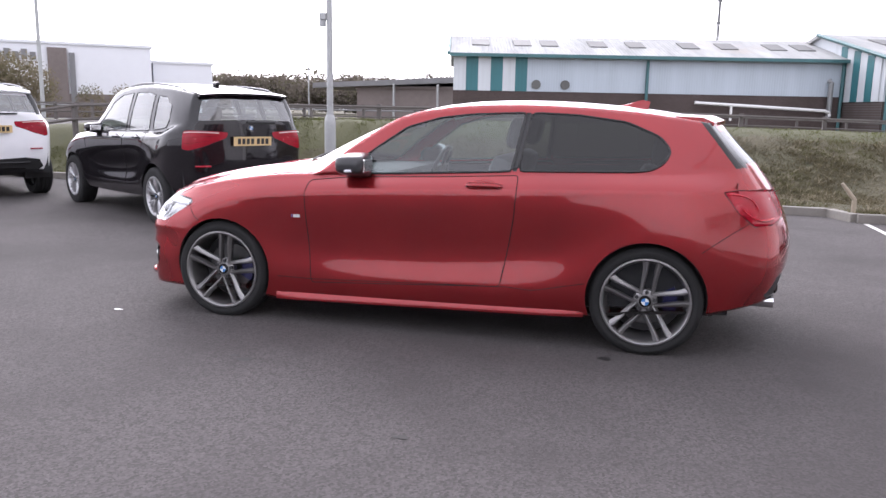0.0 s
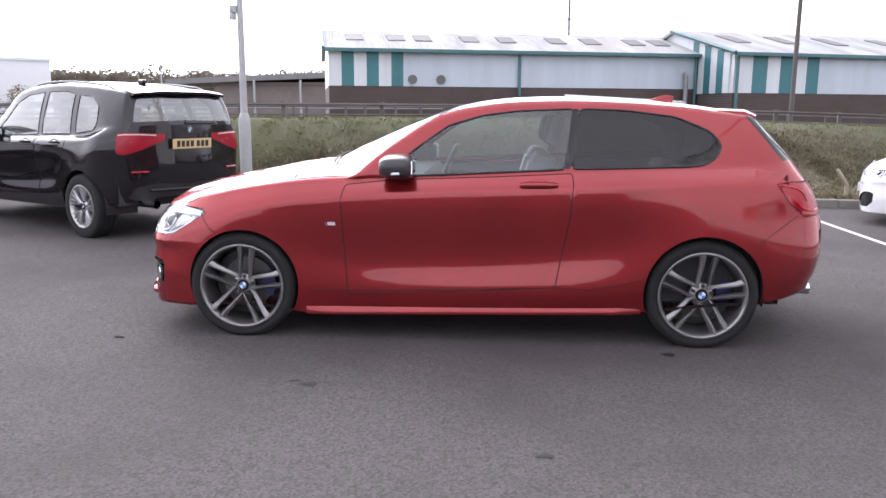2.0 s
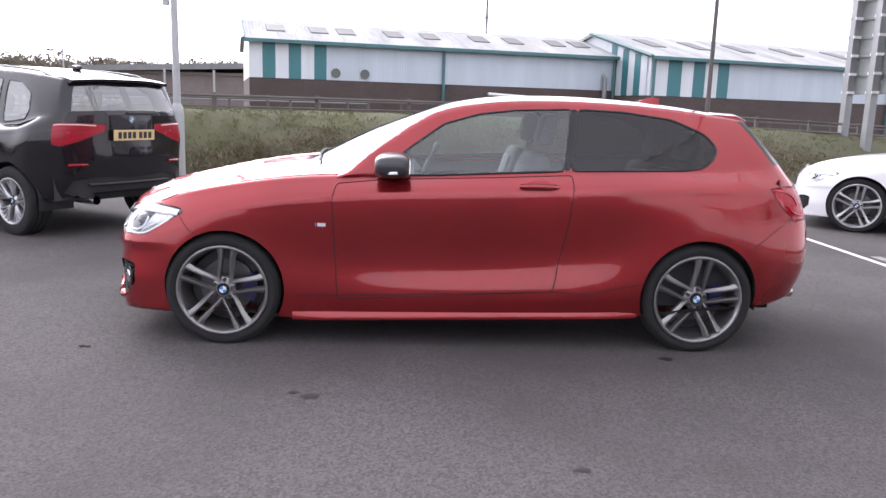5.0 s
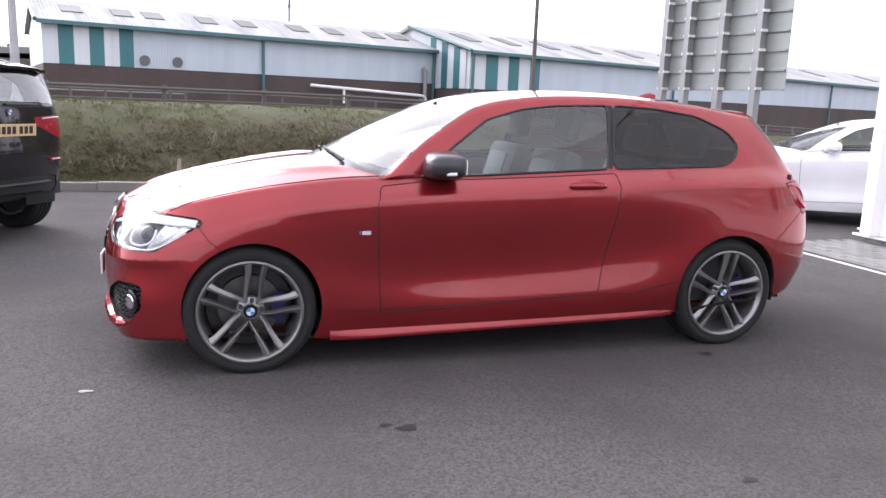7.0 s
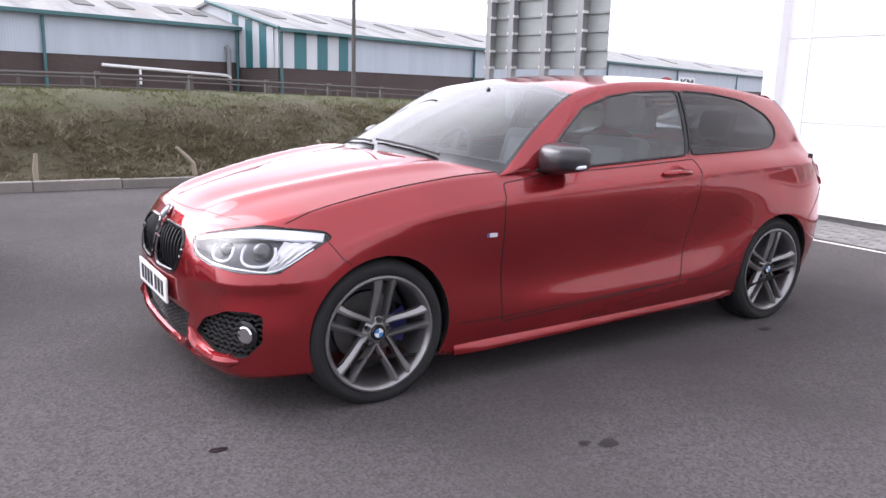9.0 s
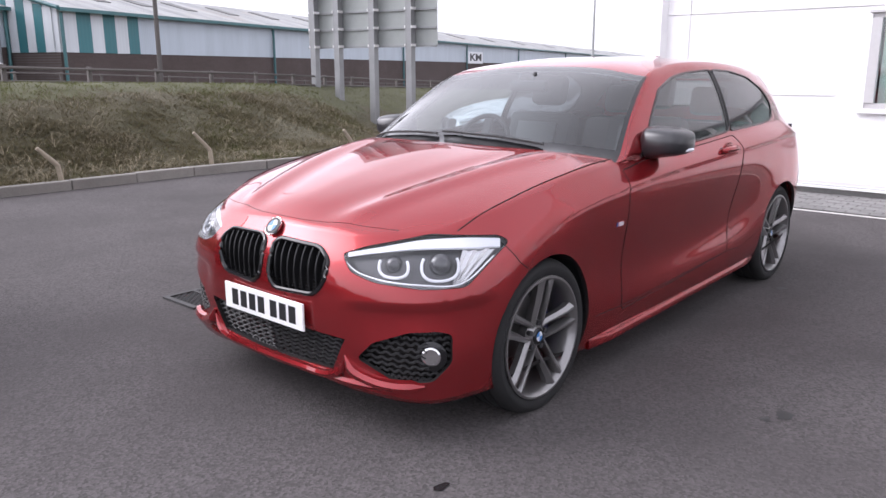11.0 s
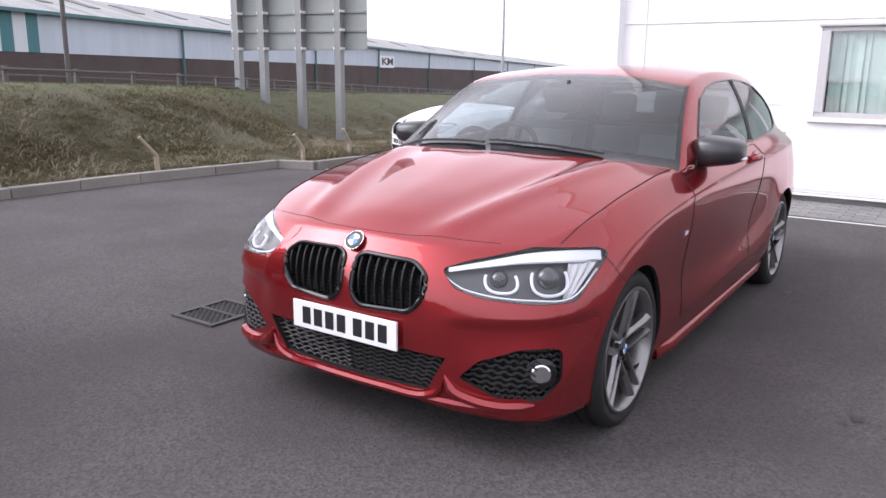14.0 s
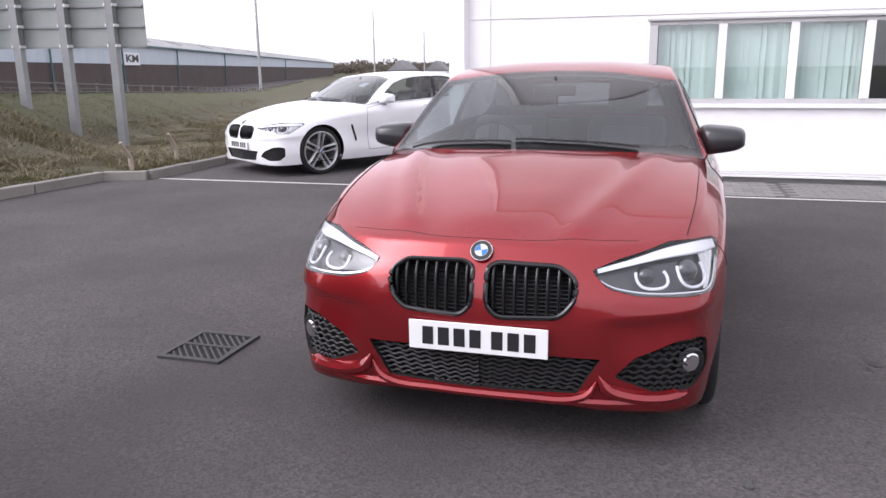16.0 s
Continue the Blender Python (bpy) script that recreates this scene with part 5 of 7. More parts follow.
# ---- car body ----
# Control stations run from the nose's middle round the flank to the tail's middle; y counts outwards.
HATCH = dict(
    under=[(-1.98, 0, .20), (-1.98, .22, .195), (-1.96, .46, .18), (-1.87, .66, .175), (-1.66, .70, .18), (-1.345, .70, .20), (-.95, .73, .195), (-.45, .74, .20), (.15, .745, .21), (.75, .74, .225), (1.02, .73, .235), (1.345, .72, .25), (1.66, .70, .28), (1.86, .58, .31), (1.98, .36, .33), (2.0, 0, .335)],
    low=[(-2.10, 0, .185), (-2.095, .25, .182), (-2.068, .50, .168), (-1.965, .745, .165), (-1.71, .830, .17), (-1.345, .84, .19), (-.95, .838, .185), (-.45, .842, .19), (.15, .846, .20), (.75, .846, .215), (1.02, .845, .225), (1.345, .85, .24), (1.70, .82, .27), (1.93, .68, .31), (2.07, .40, .33), (2.10, 0, .335)],
    lower=[(-2.135, 0, .33), (-2.125, .25, .33), (-2.09, .50, .33), (-1.975, .765, .335), (-1.69, .858, .34), (-1.345, .868, .34), (-.95, .864, .315), (-.45, .869, .315), (.15, .873, .325), (.75, .879, .335), (1.02, .884, .345), (1.345, .880, .36), (1.70, .850, .40), (1.97, .70, .44), (2.10, .40, .46), (2.135, 0, .46)],
    mid=[(-2.145, 0, .51), (-2.133, .25, .51), (-2.092, .50, .52), (-1.96, .765, .54), (-1.67, .866, .56), (-1.345, .884, .62), (-.95, .866, .52), (-.45, .854, .470), (.15, .851, .475), (.75, .861, .545), (1.02, .885, .62), (1.345, .898, .70), (1.70, .866, .63), (1.975, .71, .62), (2.11, .40, .63), (2.145, 0, .63)],
    crease=[(-2.118, 0, .645), (-2.107, .25, .645), (-2.06, .475, .65), (-1.915, .725, .672), (-1.62, .842, .71), (-1.345, .878, .770), (-.95, .892, .830), (-.45, .896, .882), (.15, .895, .905), (.75, .893, .928), (1.02, .890, .938), (1.345, .876, .950), (1.66, .835, .945), (1.90, .71, .91), (2.03, .42, .89), (2.065, 0, .89)],
    belt=[(-2.045, 0, .765), (-2.030, .25, .762), (-1.975, .46, .758), (-1.825, .645, .775), (-1.58, .755, .845), (-1.33, .785, .895), (-.95, .800, .945), (-.45, .812, .985), (.15, .815, 1.02), (.75, .806, 1.05), (1.02, .797, 1.06), (1.345, .772, 1.07), (1.60, .735, 1.075), (1.79, .655, 1.08), (1.90, .42, 1.085), (1.93, 0, 1.09)],
    hood=[(-2.045, 0, .765), (-1.90, 0, .825), (-1.70, 0, .885), (-1.45, 0, .940), (-1.20, 0, .983), (-.95, 0, 1.015)],
    cowl=[(-.95, 0, 1.015), (-.93, .30, 1.012), (-.85, .58, 1.000), (-.70, .803, .968)],
    rail=[(-.70, .803, .968), (-.42, .715, 1.205), (-.17, .655, 1.352), (.10, .628, 1.408), (.45, .618, 1.430), (.85, .608, 1.425), (1.25, .592, 1.398), (1.62, .565, 1.348)],
    header=[(-.085, 0, 1.408), (-.10, .30, 1.398), (-.17, .655, 1.352)],
    screen_mid=[(-.95, 0, 1.015), (-.62, 0, 1.195), (-.34, 0, 1.318), (-.085, 0, 1.408)],
    roof_mid=[(-.085, 0, 1.408), (.15, 0, 1.448), (.45, 0, 1.466), (.85, 0, 1.462), (1.25, 0, 1.432), (1.70, 0, 1.370)],
    tail_top=[(1.70, 0, 1.370), (1.69, .30, 1.365), (1.62, .565, 1.348)],
    rear_mid=[(1.70, 0, 1.370), (1.80, 0, 1.24), (1.93, 0, 1.09)],
    header_at=2, axles=(-1.345, 1.345), arch=(.350, .357), wheel_z=.322)


def shaped(spec, fn):
    """The same net of curves bent into another car by fn."""
    out = dict(spec)
    for k, v in spec.items():
        if isinstance(v, list):
            out[k] = [tuple(fn(*p)) for p in v]
    return out


def car_skin(sp, ridge=0.010, crease=0.022, ledge=0.024):
    """Half of the outer form (y > 0), its side up to the belt, bonnet, pillars, roof and glass."""
    levels = [hermite(sp[k], SUB, (True, True)) for k in ("under", "low", "lower", "mid", "crease", "belt")]
    n = len(levels[0])
    cols = []
    for k in range(n):
        c = hermite([l[k] for l in levels[1:]], LSUB)
        cols.append(np.concatenate([[levels[0][k]], c]))
    side = np.array(cols)
    # shoulder line: the flank is hollowed right under the crease
    for k in range(n):
        x = levels[4][k][0]
        w = crease * smooth01((x + 1.45) / 0.5) * smooth01((1.95 - x) / 0.4)
        for r in range(1, LSUB):
            t = r / LSUB
            side[k, 1 + 2 * LSUB + r, 1] -= w * 1.9 * t ** 1.6 * (1 - t) ** 0.55
    # ledge over the corner intakes of the front bumper
    for k in range(1, n - 1):
        x, y = levels[3][k][:2]
        w = ledge * smooth01((-1.62 - x) / 0.15) * smooth01((y - 0.40) / 0.14)
        if w > 0:
            tg = levels[3][k + 1] - levels[3][k - 1]
            out_ = np.array((-tg[1], tg[0], 0)) / max(1e-6, math.hypot(tg[0], tg[1]))
            for r in range(1, LSUB):
                t = r / LSUB
                side[k, 1 + LSUB + r] -= out_ * w * 1.9 * t ** 1.3 * (1 - t) ** 0.5
    for row in (0, -1):
        side[row][:, 1] = 0
    belt = side[:, -1]
    kA, kC, kF = int(6.5 * SUB), 13 * SUB, 3 * SUB
    bm = bmesh.new()
    add_grid(bm, side, flip=False)
    # bonnet
    front, flank = belt[:kF + 1], belt[kF:kA + 1]
    hood = resample(sp["hood"], kA - kF)
    cowl = resample(sp["cowl"], kF)
    cowl[-1] = belt[kA]
    g = coons(front, cowl, hood, flank)
    nu, nv = g.shape[:2]
    for i in range(nu):
        for j in range(nv):
            x, y, z = g[i, j]
            v = j / (nv - 1)
            yr = lerp(0.30, 0.60, v)
            wgt = smooth01(v / 0.15) * smooth01((1 - v) / 0.05) * smooth01((1 - i / (nu - 1)) / 0.12)
            g[i, j, 2] += wgt * ridge * (1.5 * math.exp(-((y - yr) / 0.055) ** 2) - 0.7 * math.exp(-((y - yr + 0.13) / 0.07) ** 2) + 0.8 * math.exp(-(y / 0.16) ** 2))
    add_grid(bm, g, flip=True)
    # side of the cabin
    m = kC - kA
    rail_raw = np.array(sp["rail"])
    rc = hermite(sp["rail"], 12)
    s = np.concatenate([[0], np.cumsum(np.linalg.norm(np.diff(rc, axis=0), axis=1))])
    hs = s[sp["header_at"] * 12]
    kh = max(4, round(m * hs / s[-1]))
    t = np.concatenate([np.linspace(0, hs, kh + 1), np.linspace(hs, s[-1], m - kh + 1)[1:]])
    rail = np.stack([np.interp(t, s, rc[:, k]) for k in range(3)], 1)
    rail[0] = belt[kA]
    W = 14
    g = np.zeros((m + 1, W + 1, 3))
    for j in range(W + 1):
        w = j / W
        g[:, j] = (1 - w) * belt[kA:kC + 1] + w * rail
        g[1:, j, 1] += 0.022 * 4 * w * (1 - w)
    add_grid(bm, g[:m])
    add_grid(bm, g[m - 1:], mat=1)      # gloss black strip beside the rear window
    cpillar = g[-1][::-1]
    # windscreen, roof, rear window
    U = kF
    cowl_edge = cowl
    header = resample(sp["header"], U)
    header[-1] = rail[kh]
    ws = coons(cowl_edge, header, resample(sp["screen_mid"], kh), rail[:kh + 1])
    tail = resample(sp["tail_top"], U)
    tail[-1] = rail[-1]
    roof = coons(header, tail, resample(sp["roof_mid"], m - kh), rail[kh:])
    nb = len(belt) - 1 - kC
    tail2 = resample(sp["tail_top"], nb)
    tail2[-1] = rail[-1]
    rear = coons(tail2, belt[kC:][::-1], resample(sp["rear_mid"], W), cpillar)
    return bm, ws, roof, rear


def finish(bm):
    bmesh.ops.remove_doubles(bm, verts=bm.verts[:], dist=2e-4)
    bmesh.ops.dissolve_degenerate(bm, edges=bm.edges[:], dist=1e-5)
    return bm


def seam(name, pts, parent, r=0.0020, mt=None, label=""):
    """A dark shut line along pts."""
    b = bmesh.new()
    tube(b, thin(pts, 0.012), r, 5)
    return part(name, b, mt or GAP, parent, label)


def on_side(skin, pts, n=10, out=0.0):
    """Points of a broken line in (x, z), thrown onto the flank y > 0."""
    res = []
    for (x0, z0), (x1, z1) in zip(pts, pts[1:]):
        for k in range(n):
            t = k / n
            h = skin.ray((lerp(x0, x1, t), 3, lerp(z0, z1, t)), (0, -1, 0))
            if h:
                res.append(h + Vector((0, out, 0)))
    h = skin.ray((pts[-1][0], 3, pts[-1][1]), (0, -1, 0))
    if h:
        res.append(h + Vector((0, out, 0)))
    return res


def wire(pts_list):
    return [(-x, z) for x, z in pts_list]      # the side outline axes count x backwards


def seat(parent, x, y, z, pale=True, rest=True):
    s = new("seat")
    s.parent = parent
    s.matrix_basis = Matrix.Translation((x, y, z))
    b = bmesh.new()
    box(b, -0.27, 0.24, -0.25, 0.25, -0.02, 0.14, 0.05)
    part("cushion", b, LEATHER, s, smooth=True)
    b = bmesh.new()
    vs = box(b, -0.07, 0.07, -0.245, 0.245, 0, 0.60, 0.05)
    bmesh.ops.transform(b, matrix=Matrix.Translation((0.25, 0, 0.08)) @ Matrix.Rotation(radians(17), 4, 'Y'), verts=b.verts[:])
    part("backrest", b, LEATHER, s, smooth=True)
    if pale:
        b = bmesh.new()
        box(b, -0.085, -0.06, -0.15, 0.15, 0.1, 0.52, 0.01)
        bmesh.ops.transform(b, matrix=Matrix.Translation((0.25, 0, 0.08)) @ Matrix.Rotation(radians(17), 4, 'Y'), verts=b.verts[:])
        part("seat_panel", b, SEAT_PALE, s, smooth=True)
    b = bmesh.new()
    box(b, -0.05, 0.05, -0.125, 0.125, 0.0, 0.20, 0.045)
    bmesh.ops.transform(b, matrix=Matrix.Translation((0.445, 0, 0.70)) @ Matrix.Rotation(radians(14), 4, 'Y'), verts=b.verts[:])
    part("headrest", b, LEATHER, s, smooth=True)
    return s


def door_mirror(parent, m, side, cap):
    dm = new("door_mirror")
    dm.parent = parent
    dm.matrix_basis = m
    b = bmesh.new()
    bmesh.ops.create_uvsphere(b, u_segments=24, v_segments=14, radius=1.0)
    for v in b.verts:
        x, y, z = v.co
        sx = math.copysign(abs(x) ** 0.75, x)
        sy = math.copysign(abs(y) ** 0.48, y)
        sz = math.copysign(abs(z) ** 0.50, z)
        taper = 1.0 - 0.22 * sy * side
        v.co = Vector((sx * 0.105 if x < 0 else sx * 0.055, sy * 0.105, sz * 0.072 * taper + 0.006 * sy * side))
    part("shell", b, cap, dm, "dark glossy mirror cap", smooth=60)
    b = bmesh.new()
    box(b, 0.040, 0.0565, -0.066, 0.066, -0.040, 0.040, 0.006)
    part("mirror_glass", b, MIRROR, dm)
    b = bmesh.new()
    tube(b, [(-0.070, side * -0.02, -0.036), (-0.066, side * 0.055, -0.034), (-0.030, side * 0.098, -0.030), (0.0, side * 0.104, -0.028)], 0.009, 6)
    part("indicator", b, LAMP_BAR, dm, "white indicator strip")
    b = bmesh.new()
    tube(b, [(-0.01, side * -0.05, -0.055), (-0.02, side * -0.14, -0.085), (-0.02, side * -0.20, -0.095)], [0.03, 0.026, 0.03], 8, flat=0.6)
    part("arm", b, SATIN_BLACK, dm)
    return dm


def build_car(name, label, m, sp, fn, ft):
    """A car from a net of curves. fn bends points of the reference car into this one; ft holds its features."""
    car = thing(name, m, label, "car", ft.get("group", ""))
    paint = ft["paint"]
    half, ws, roof, rear = car_skin(sp, ft.get("ridge", 0.010))
    glass_ws, glass_rear = bmesh.new(), bmesh.new()
    ref = half.copy()
    for g, fl in ((ws, True), (roof, True), (rear, True)):
        add_grid(ref, g, flip=fl)
    finish(ref)
    skin = Skin(ref)
    ref.free()
    nu, nv = ws.shape[:2]
    iu = nu - 2
    add_grid(glass_ws, ws[:iu + 1, 1:], flip=True)
    add_grid(half, ws[iu:], flip=True, mat=1)
    add_grid(half, ws[:iu + 1, :2], flip=True, mat=1)
    add_grid(half, roof, flip=True)
    ru, rv = rear.shape[:2]
    add_grid(glass_rear, rear[:ru - 3, 3:rv - 1], flip=True)
    add_grid(half, rear[ru - 4:, :], flip=True, mat=1)
    add_grid(half, rear[:ru - 3, :4], flip=True)
    add_grid(half, rear[:ru - 3, rv - 2:], flip=True)
    finish(half)
    bmesh.ops.recalc_face_normals(half, faces=half.faces[:])
    c = sum((f.normal.dot(f.calc_center_median() - Vector((0, 0, 0.7))) * f.calc_area() for f in half.faces))
    if c < 0:
        bmesh.ops.reverse_faces(half, faces=half.faces[:])

    def P(x, y, z):
        return Vector(fn(x, y, z))

    def side_poly(pts, r=0.0, y=0.85, n=3):
        q = [P(x, y, z) for x, z in pts]
        q = [(-p.x, p.z) for p in q]
        return rounded(q, r, n) if r else q

    flank = lambda c_: c_.y > 0.45
    # wheel arches
    for ax, rr in zip(sp["axles"], sp["arch"]):
        poly = [(-ax + rr * math.cos(k * math.tau / 40), sp["wheel_z"] + rr * math.sin(k * math.tau / 40)) for k in range(40)]
        carve(half, poly, SIDE_AXES, lambda c_, ax=ax: c_.y > 0.5 and abs(c_.x - ax) < 0.6).free()
    # windows in the side
    pieces = []
    for pts, r, mt, lab in ft["windows"]:
        pc = carve(half, side_poly(pts, r, 0.72), SIDE_AXES, lambda c_: c_.y > 0.4)
        edge = outline(pc)
        for s in (1, -1):
            b = pc.copy() if s > 0 else mirrored(pc)
            w = skin_part("side_window", b, mt, car, skin, lab)
            w.visible_shadow = False
            if edge:
                b = bmesh.new()
                tube(b, [Vector((p.x, p.y * s, p.z)) for p in thin(edge, 0.02)], 0.007, 6)
                part("window_trim", b, GLOSS_BLACK, w)
        pc.free()
    # doors
    for pts, handle in ft["doors"]:
        pc = carve(half, side_poly(pts, 0.02), SIDE_AXES, flank)
        edge = outline(pc)
        for s in (1, -1):
            d = skin_part("door", pc.copy() if s > 0 else mirrored(pc), [paint], car, skin, "", -1.0)
            b = bmesh.new()
            tube(b, thin([Vector((q.x, q.y * s, q.z)) for q in edge + edge[:1]], 0.010), 0.0028, 5, caps=False)
            part("shut_line", b, GAP, d)
            if handle:
                hx0, hx1, hz = handle
                p0, p1 = P(hx0, 0.9, hz), P(hx1, 0.9, hz)
                h = skin.ray(((p0.x + p1.x) / 2, 3, p0.z), (0, -1, 0))
                if h:
                    y = h.y
                    b = bmesh.new()
                    xs = [lerp(p0.x, p1.x, k / 10) for k in range(11)]
                    tube(b, [(x, s * (y + 0.004 + 0.024 * math.sin(math.pi * k / 10) ** 0.5), p0.z + 0.004 * math.sin(math.pi * k / 10)) for k, x in enumerate(xs)], [0.011] + [0.017] * 9 + [0.011], 8)
                    part("handle", b, paint, d, "body-coloured pull handle", smooth=True)
                    b = bmesh.new()
                    bmesh.ops.create_uvsphere(b, u_segments=20, v_segments=10, radius=1.0)
                    for v in b.verts:
                        v.co = Vector(((p0.x + p1.x) / 2 + v.co.x * 0.080, s * (y - 0.003 + v.co.y * 0.006), p0.z + v.co.z * 0.042))
                    part("handle_recess", b, ft.get("recess", paint), d, smooth=True)
        pc.free()
    # lamps
    for kind, o, n, pts, r in ft["lamps"]:
        ax = corner_axes(P(*o), n)
        poly = rounded(flat_on(ax, [P(*q) for q in pts]), r)
        pc = carve(half, poly, ax)
        shrink(pc, 0.002)
        for s in (1, -1):
            lp = new("headlight" if kind == "head" else "tail_light")
            lp.parent = car
            def sd(b):
                return b.copy() if s > 0 else mirrored(b)
            def pt(v):
                return Vector((v.x, v.y * s, v.z))
            if kind == "head":
                ln = skin_part("lens", sd(pc), LENS, lp, skin, "clear lamp lens")
                ln.visible_shadow = False
                hs = offset_copy(pc, -0.045, ax[3])
                b = bmesh.new()
                edge0 = outline(pc)
                edge1 = [v - ax[3] * 0.045 for v in edge0]
                part("housing", sd(hs), LAMP_DARK, lp, smooth=True)
                wall = bmesh.new()
                a0 = [wall.verts.new(pt(v)) for v in edge0]
                a1 = [wall.verts.new(pt(v)) for v in edge1]
                if len(a0) == len(a1):
                    for k in range(len(a0) - 1):
                        if (a0[k].co - a0[k + 1].co).length > 1e-6:
                            wall.faces.new((a0[k], a0[k + 1], a1[k + 1], a1[k]))
                part("bezel", wall, LAMP_SHELL, lp)
                hs.free()
                b.free()
                O, U, V, N = ax
                def sunk(u, v, d):
                    o = O + U * u + V * v
                    h = skin.ray(o + N * 0.5, -N)
                    return pt((h if h else o) - N * d)
                pu = flat_on(ax, [P(*q) for q in pts])
                for (cu, cv), ru, rv in ft["projectors"]:
                    ring = [sunk(cu + ru * math.copysign(abs(math.cos(a)) ** 0.8, math.cos(a)), cv + rv * math.copysign(abs(math.sin(a)) ** 0.8, math.sin(a)), 0.012) for a in [radians(150 + 240 * k / 28) for k in range(29)]]
                    b = bmesh.new()
                    tube(b, ring, 0.0056, 6)
                    part("light_ring", b, LAMP_BAR, lp, "white ring light guide", smooth=True)
                    mid_ = sunk(cu, cv, 0.055)
                    b = bmesh.new()
                    bmesh.ops.create_uvsphere(b, u_segments=20, v_segments=12, radius=rv * 0.95)
                    bmesh.ops.transform(b, matrix=Matrix.Translation(mid_), verts=b.verts[:])
                    part("projector", b, PROJECTOR, lp, smooth=True)
                brow = [flat_on(ax, [P(*q)])[0] for q in ft["brow"]]
                cv_ = resample([(u, v, 0) for u, v in brow], 24)
                b = bmesh.new()
                rows_ = []
                for k, (u, v, _) in enumerate(cv_):
                    w_ = lerp(0.014, 0.036, smooth01(k / 20)) * (1 if k < 22 else 0.85)
                    rows_.append([b.verts.new(sunk(u, v + 0.004, 0.005)), b.verts.new(sunk(u, v - w_ * 0.8, 0.008)), b.verts.new(sunk(u, v - w_, 0.016))])
                for p_, q_ in zip(rows_, rows_[1:]):
                    for k in (0, 1):
                        b.faces.new((p_[k], q_[k], q_[k + 1], p_[k + 1]))
                bmesh.ops.recalc_face_normals(b, faces=b.faces[:])
                part("brow_light", b, LAMP_BAR, lp, "pale light strip along the top of the lamp", smooth=True)
                mid_u = (sum(q[0] for q in pu) / len(pu), sum(q[1] for q in pu) / len(pu))
                b = bmesh.new()         # silver reflector in the outer corner
                cor = [lerp(Vector(pu[3]), Vector(pu[4]), 0.75), Vector(pu[4]), Vector(pu[5]), lerp(Vector(pu[7]), Vector(pu[5]), 0.5)]
                cor = [lerp(q, Vector(mid_u), 0.10) for q in cor]
                grid_ = [[b.verts.new(sunk(*lerp(lerp(cor[0], cor[1], i_ / 6), lerp(cor[3], cor[2], i_ / 6), j_ / 6), 0.020 + 0.006 * (i_ % 2))) for j_ in range(7)] for i_ in range(7)]
                for i_ in range(6):
                    for j_ in range(6):
                        b.faces.new((grid_[i_][j_], grid_[i_ + 1][j_], grid_[i_ + 1][j_ + 1], grid_[i_][j_ + 1]))
                bmesh.ops.recalc_face_normals(b, faces=b.faces[:])
                part("side_reflector", b, LAMP_SHELL, lp, "silver ribbed reflector")
                foot = [flat_on(ax, [P(*q)])[0] for q in ft["foot"]]
                b = bmesh.new()
                tube(b, [sunk(u, v + 0.012, 0.010) for u, v, _ in resample([(u, v, 0) for u, v in foot], 20)], 0.0038, 6)
                part("lower_trim", b, CHROME, lp, "bright trim along the foot of the lamp", smooth=True)
            else:
                b = sd(pc)
                rim_in(b, 0.03)
                skin_part("lens", b, [RED_LENS], lp, skin, "red tail lamp lens")
                loop = []
                for u, v in poly:
                    h = skin.ray(ax[0] + ax[1] * u + ax[2] * v + ax[3] * 0.5, -ax[3])
                    if h:
                        loop.append(pt(h))
                loop = thin(loop, 0.012)
                b = bmesh.new()
                tube(b, loop + loop[:1], 0.0028, 5, caps=False)
                part("lamp_gap", b, GAP, lp)
                for line, rad, mt in ft.get("tail_marks", ()):
                    got = []
                    for q in resample(line, 12):
                        h = skin.ray(P(*q) + ax[3] * 0.5, -ax[3])
                        if h:
                            got.append(pt(h + ax[3] * 0.001))
                    if len(got) > 2:
                        b = bmesh.new()
                        tube(b, got, [rad * 0.4] + [rad] * (len(got) - 2) + [rad * 0.4], 6, flat=0.4)
                        part("light_bar", b, mt, lp, smooth=True)
                O, U, V, N = ax
                bar = [P(*q) for q in ft.get("tail_bar", ())]
                got = []
                for q in bar:
                    h = skin.ray(q + N * 0.5, -N)
                    if h:
                        got.append(pt(h + N * 0.004))
                if len(got) > 1:
                    b = bmesh.new()
                    tube(b, got, ft.get("bar_r", 0.008), 6, flat=0.6)
                    part("light_bar", b, ft.get("bar_mat", PALE_LENS), lp)
        pc.free()
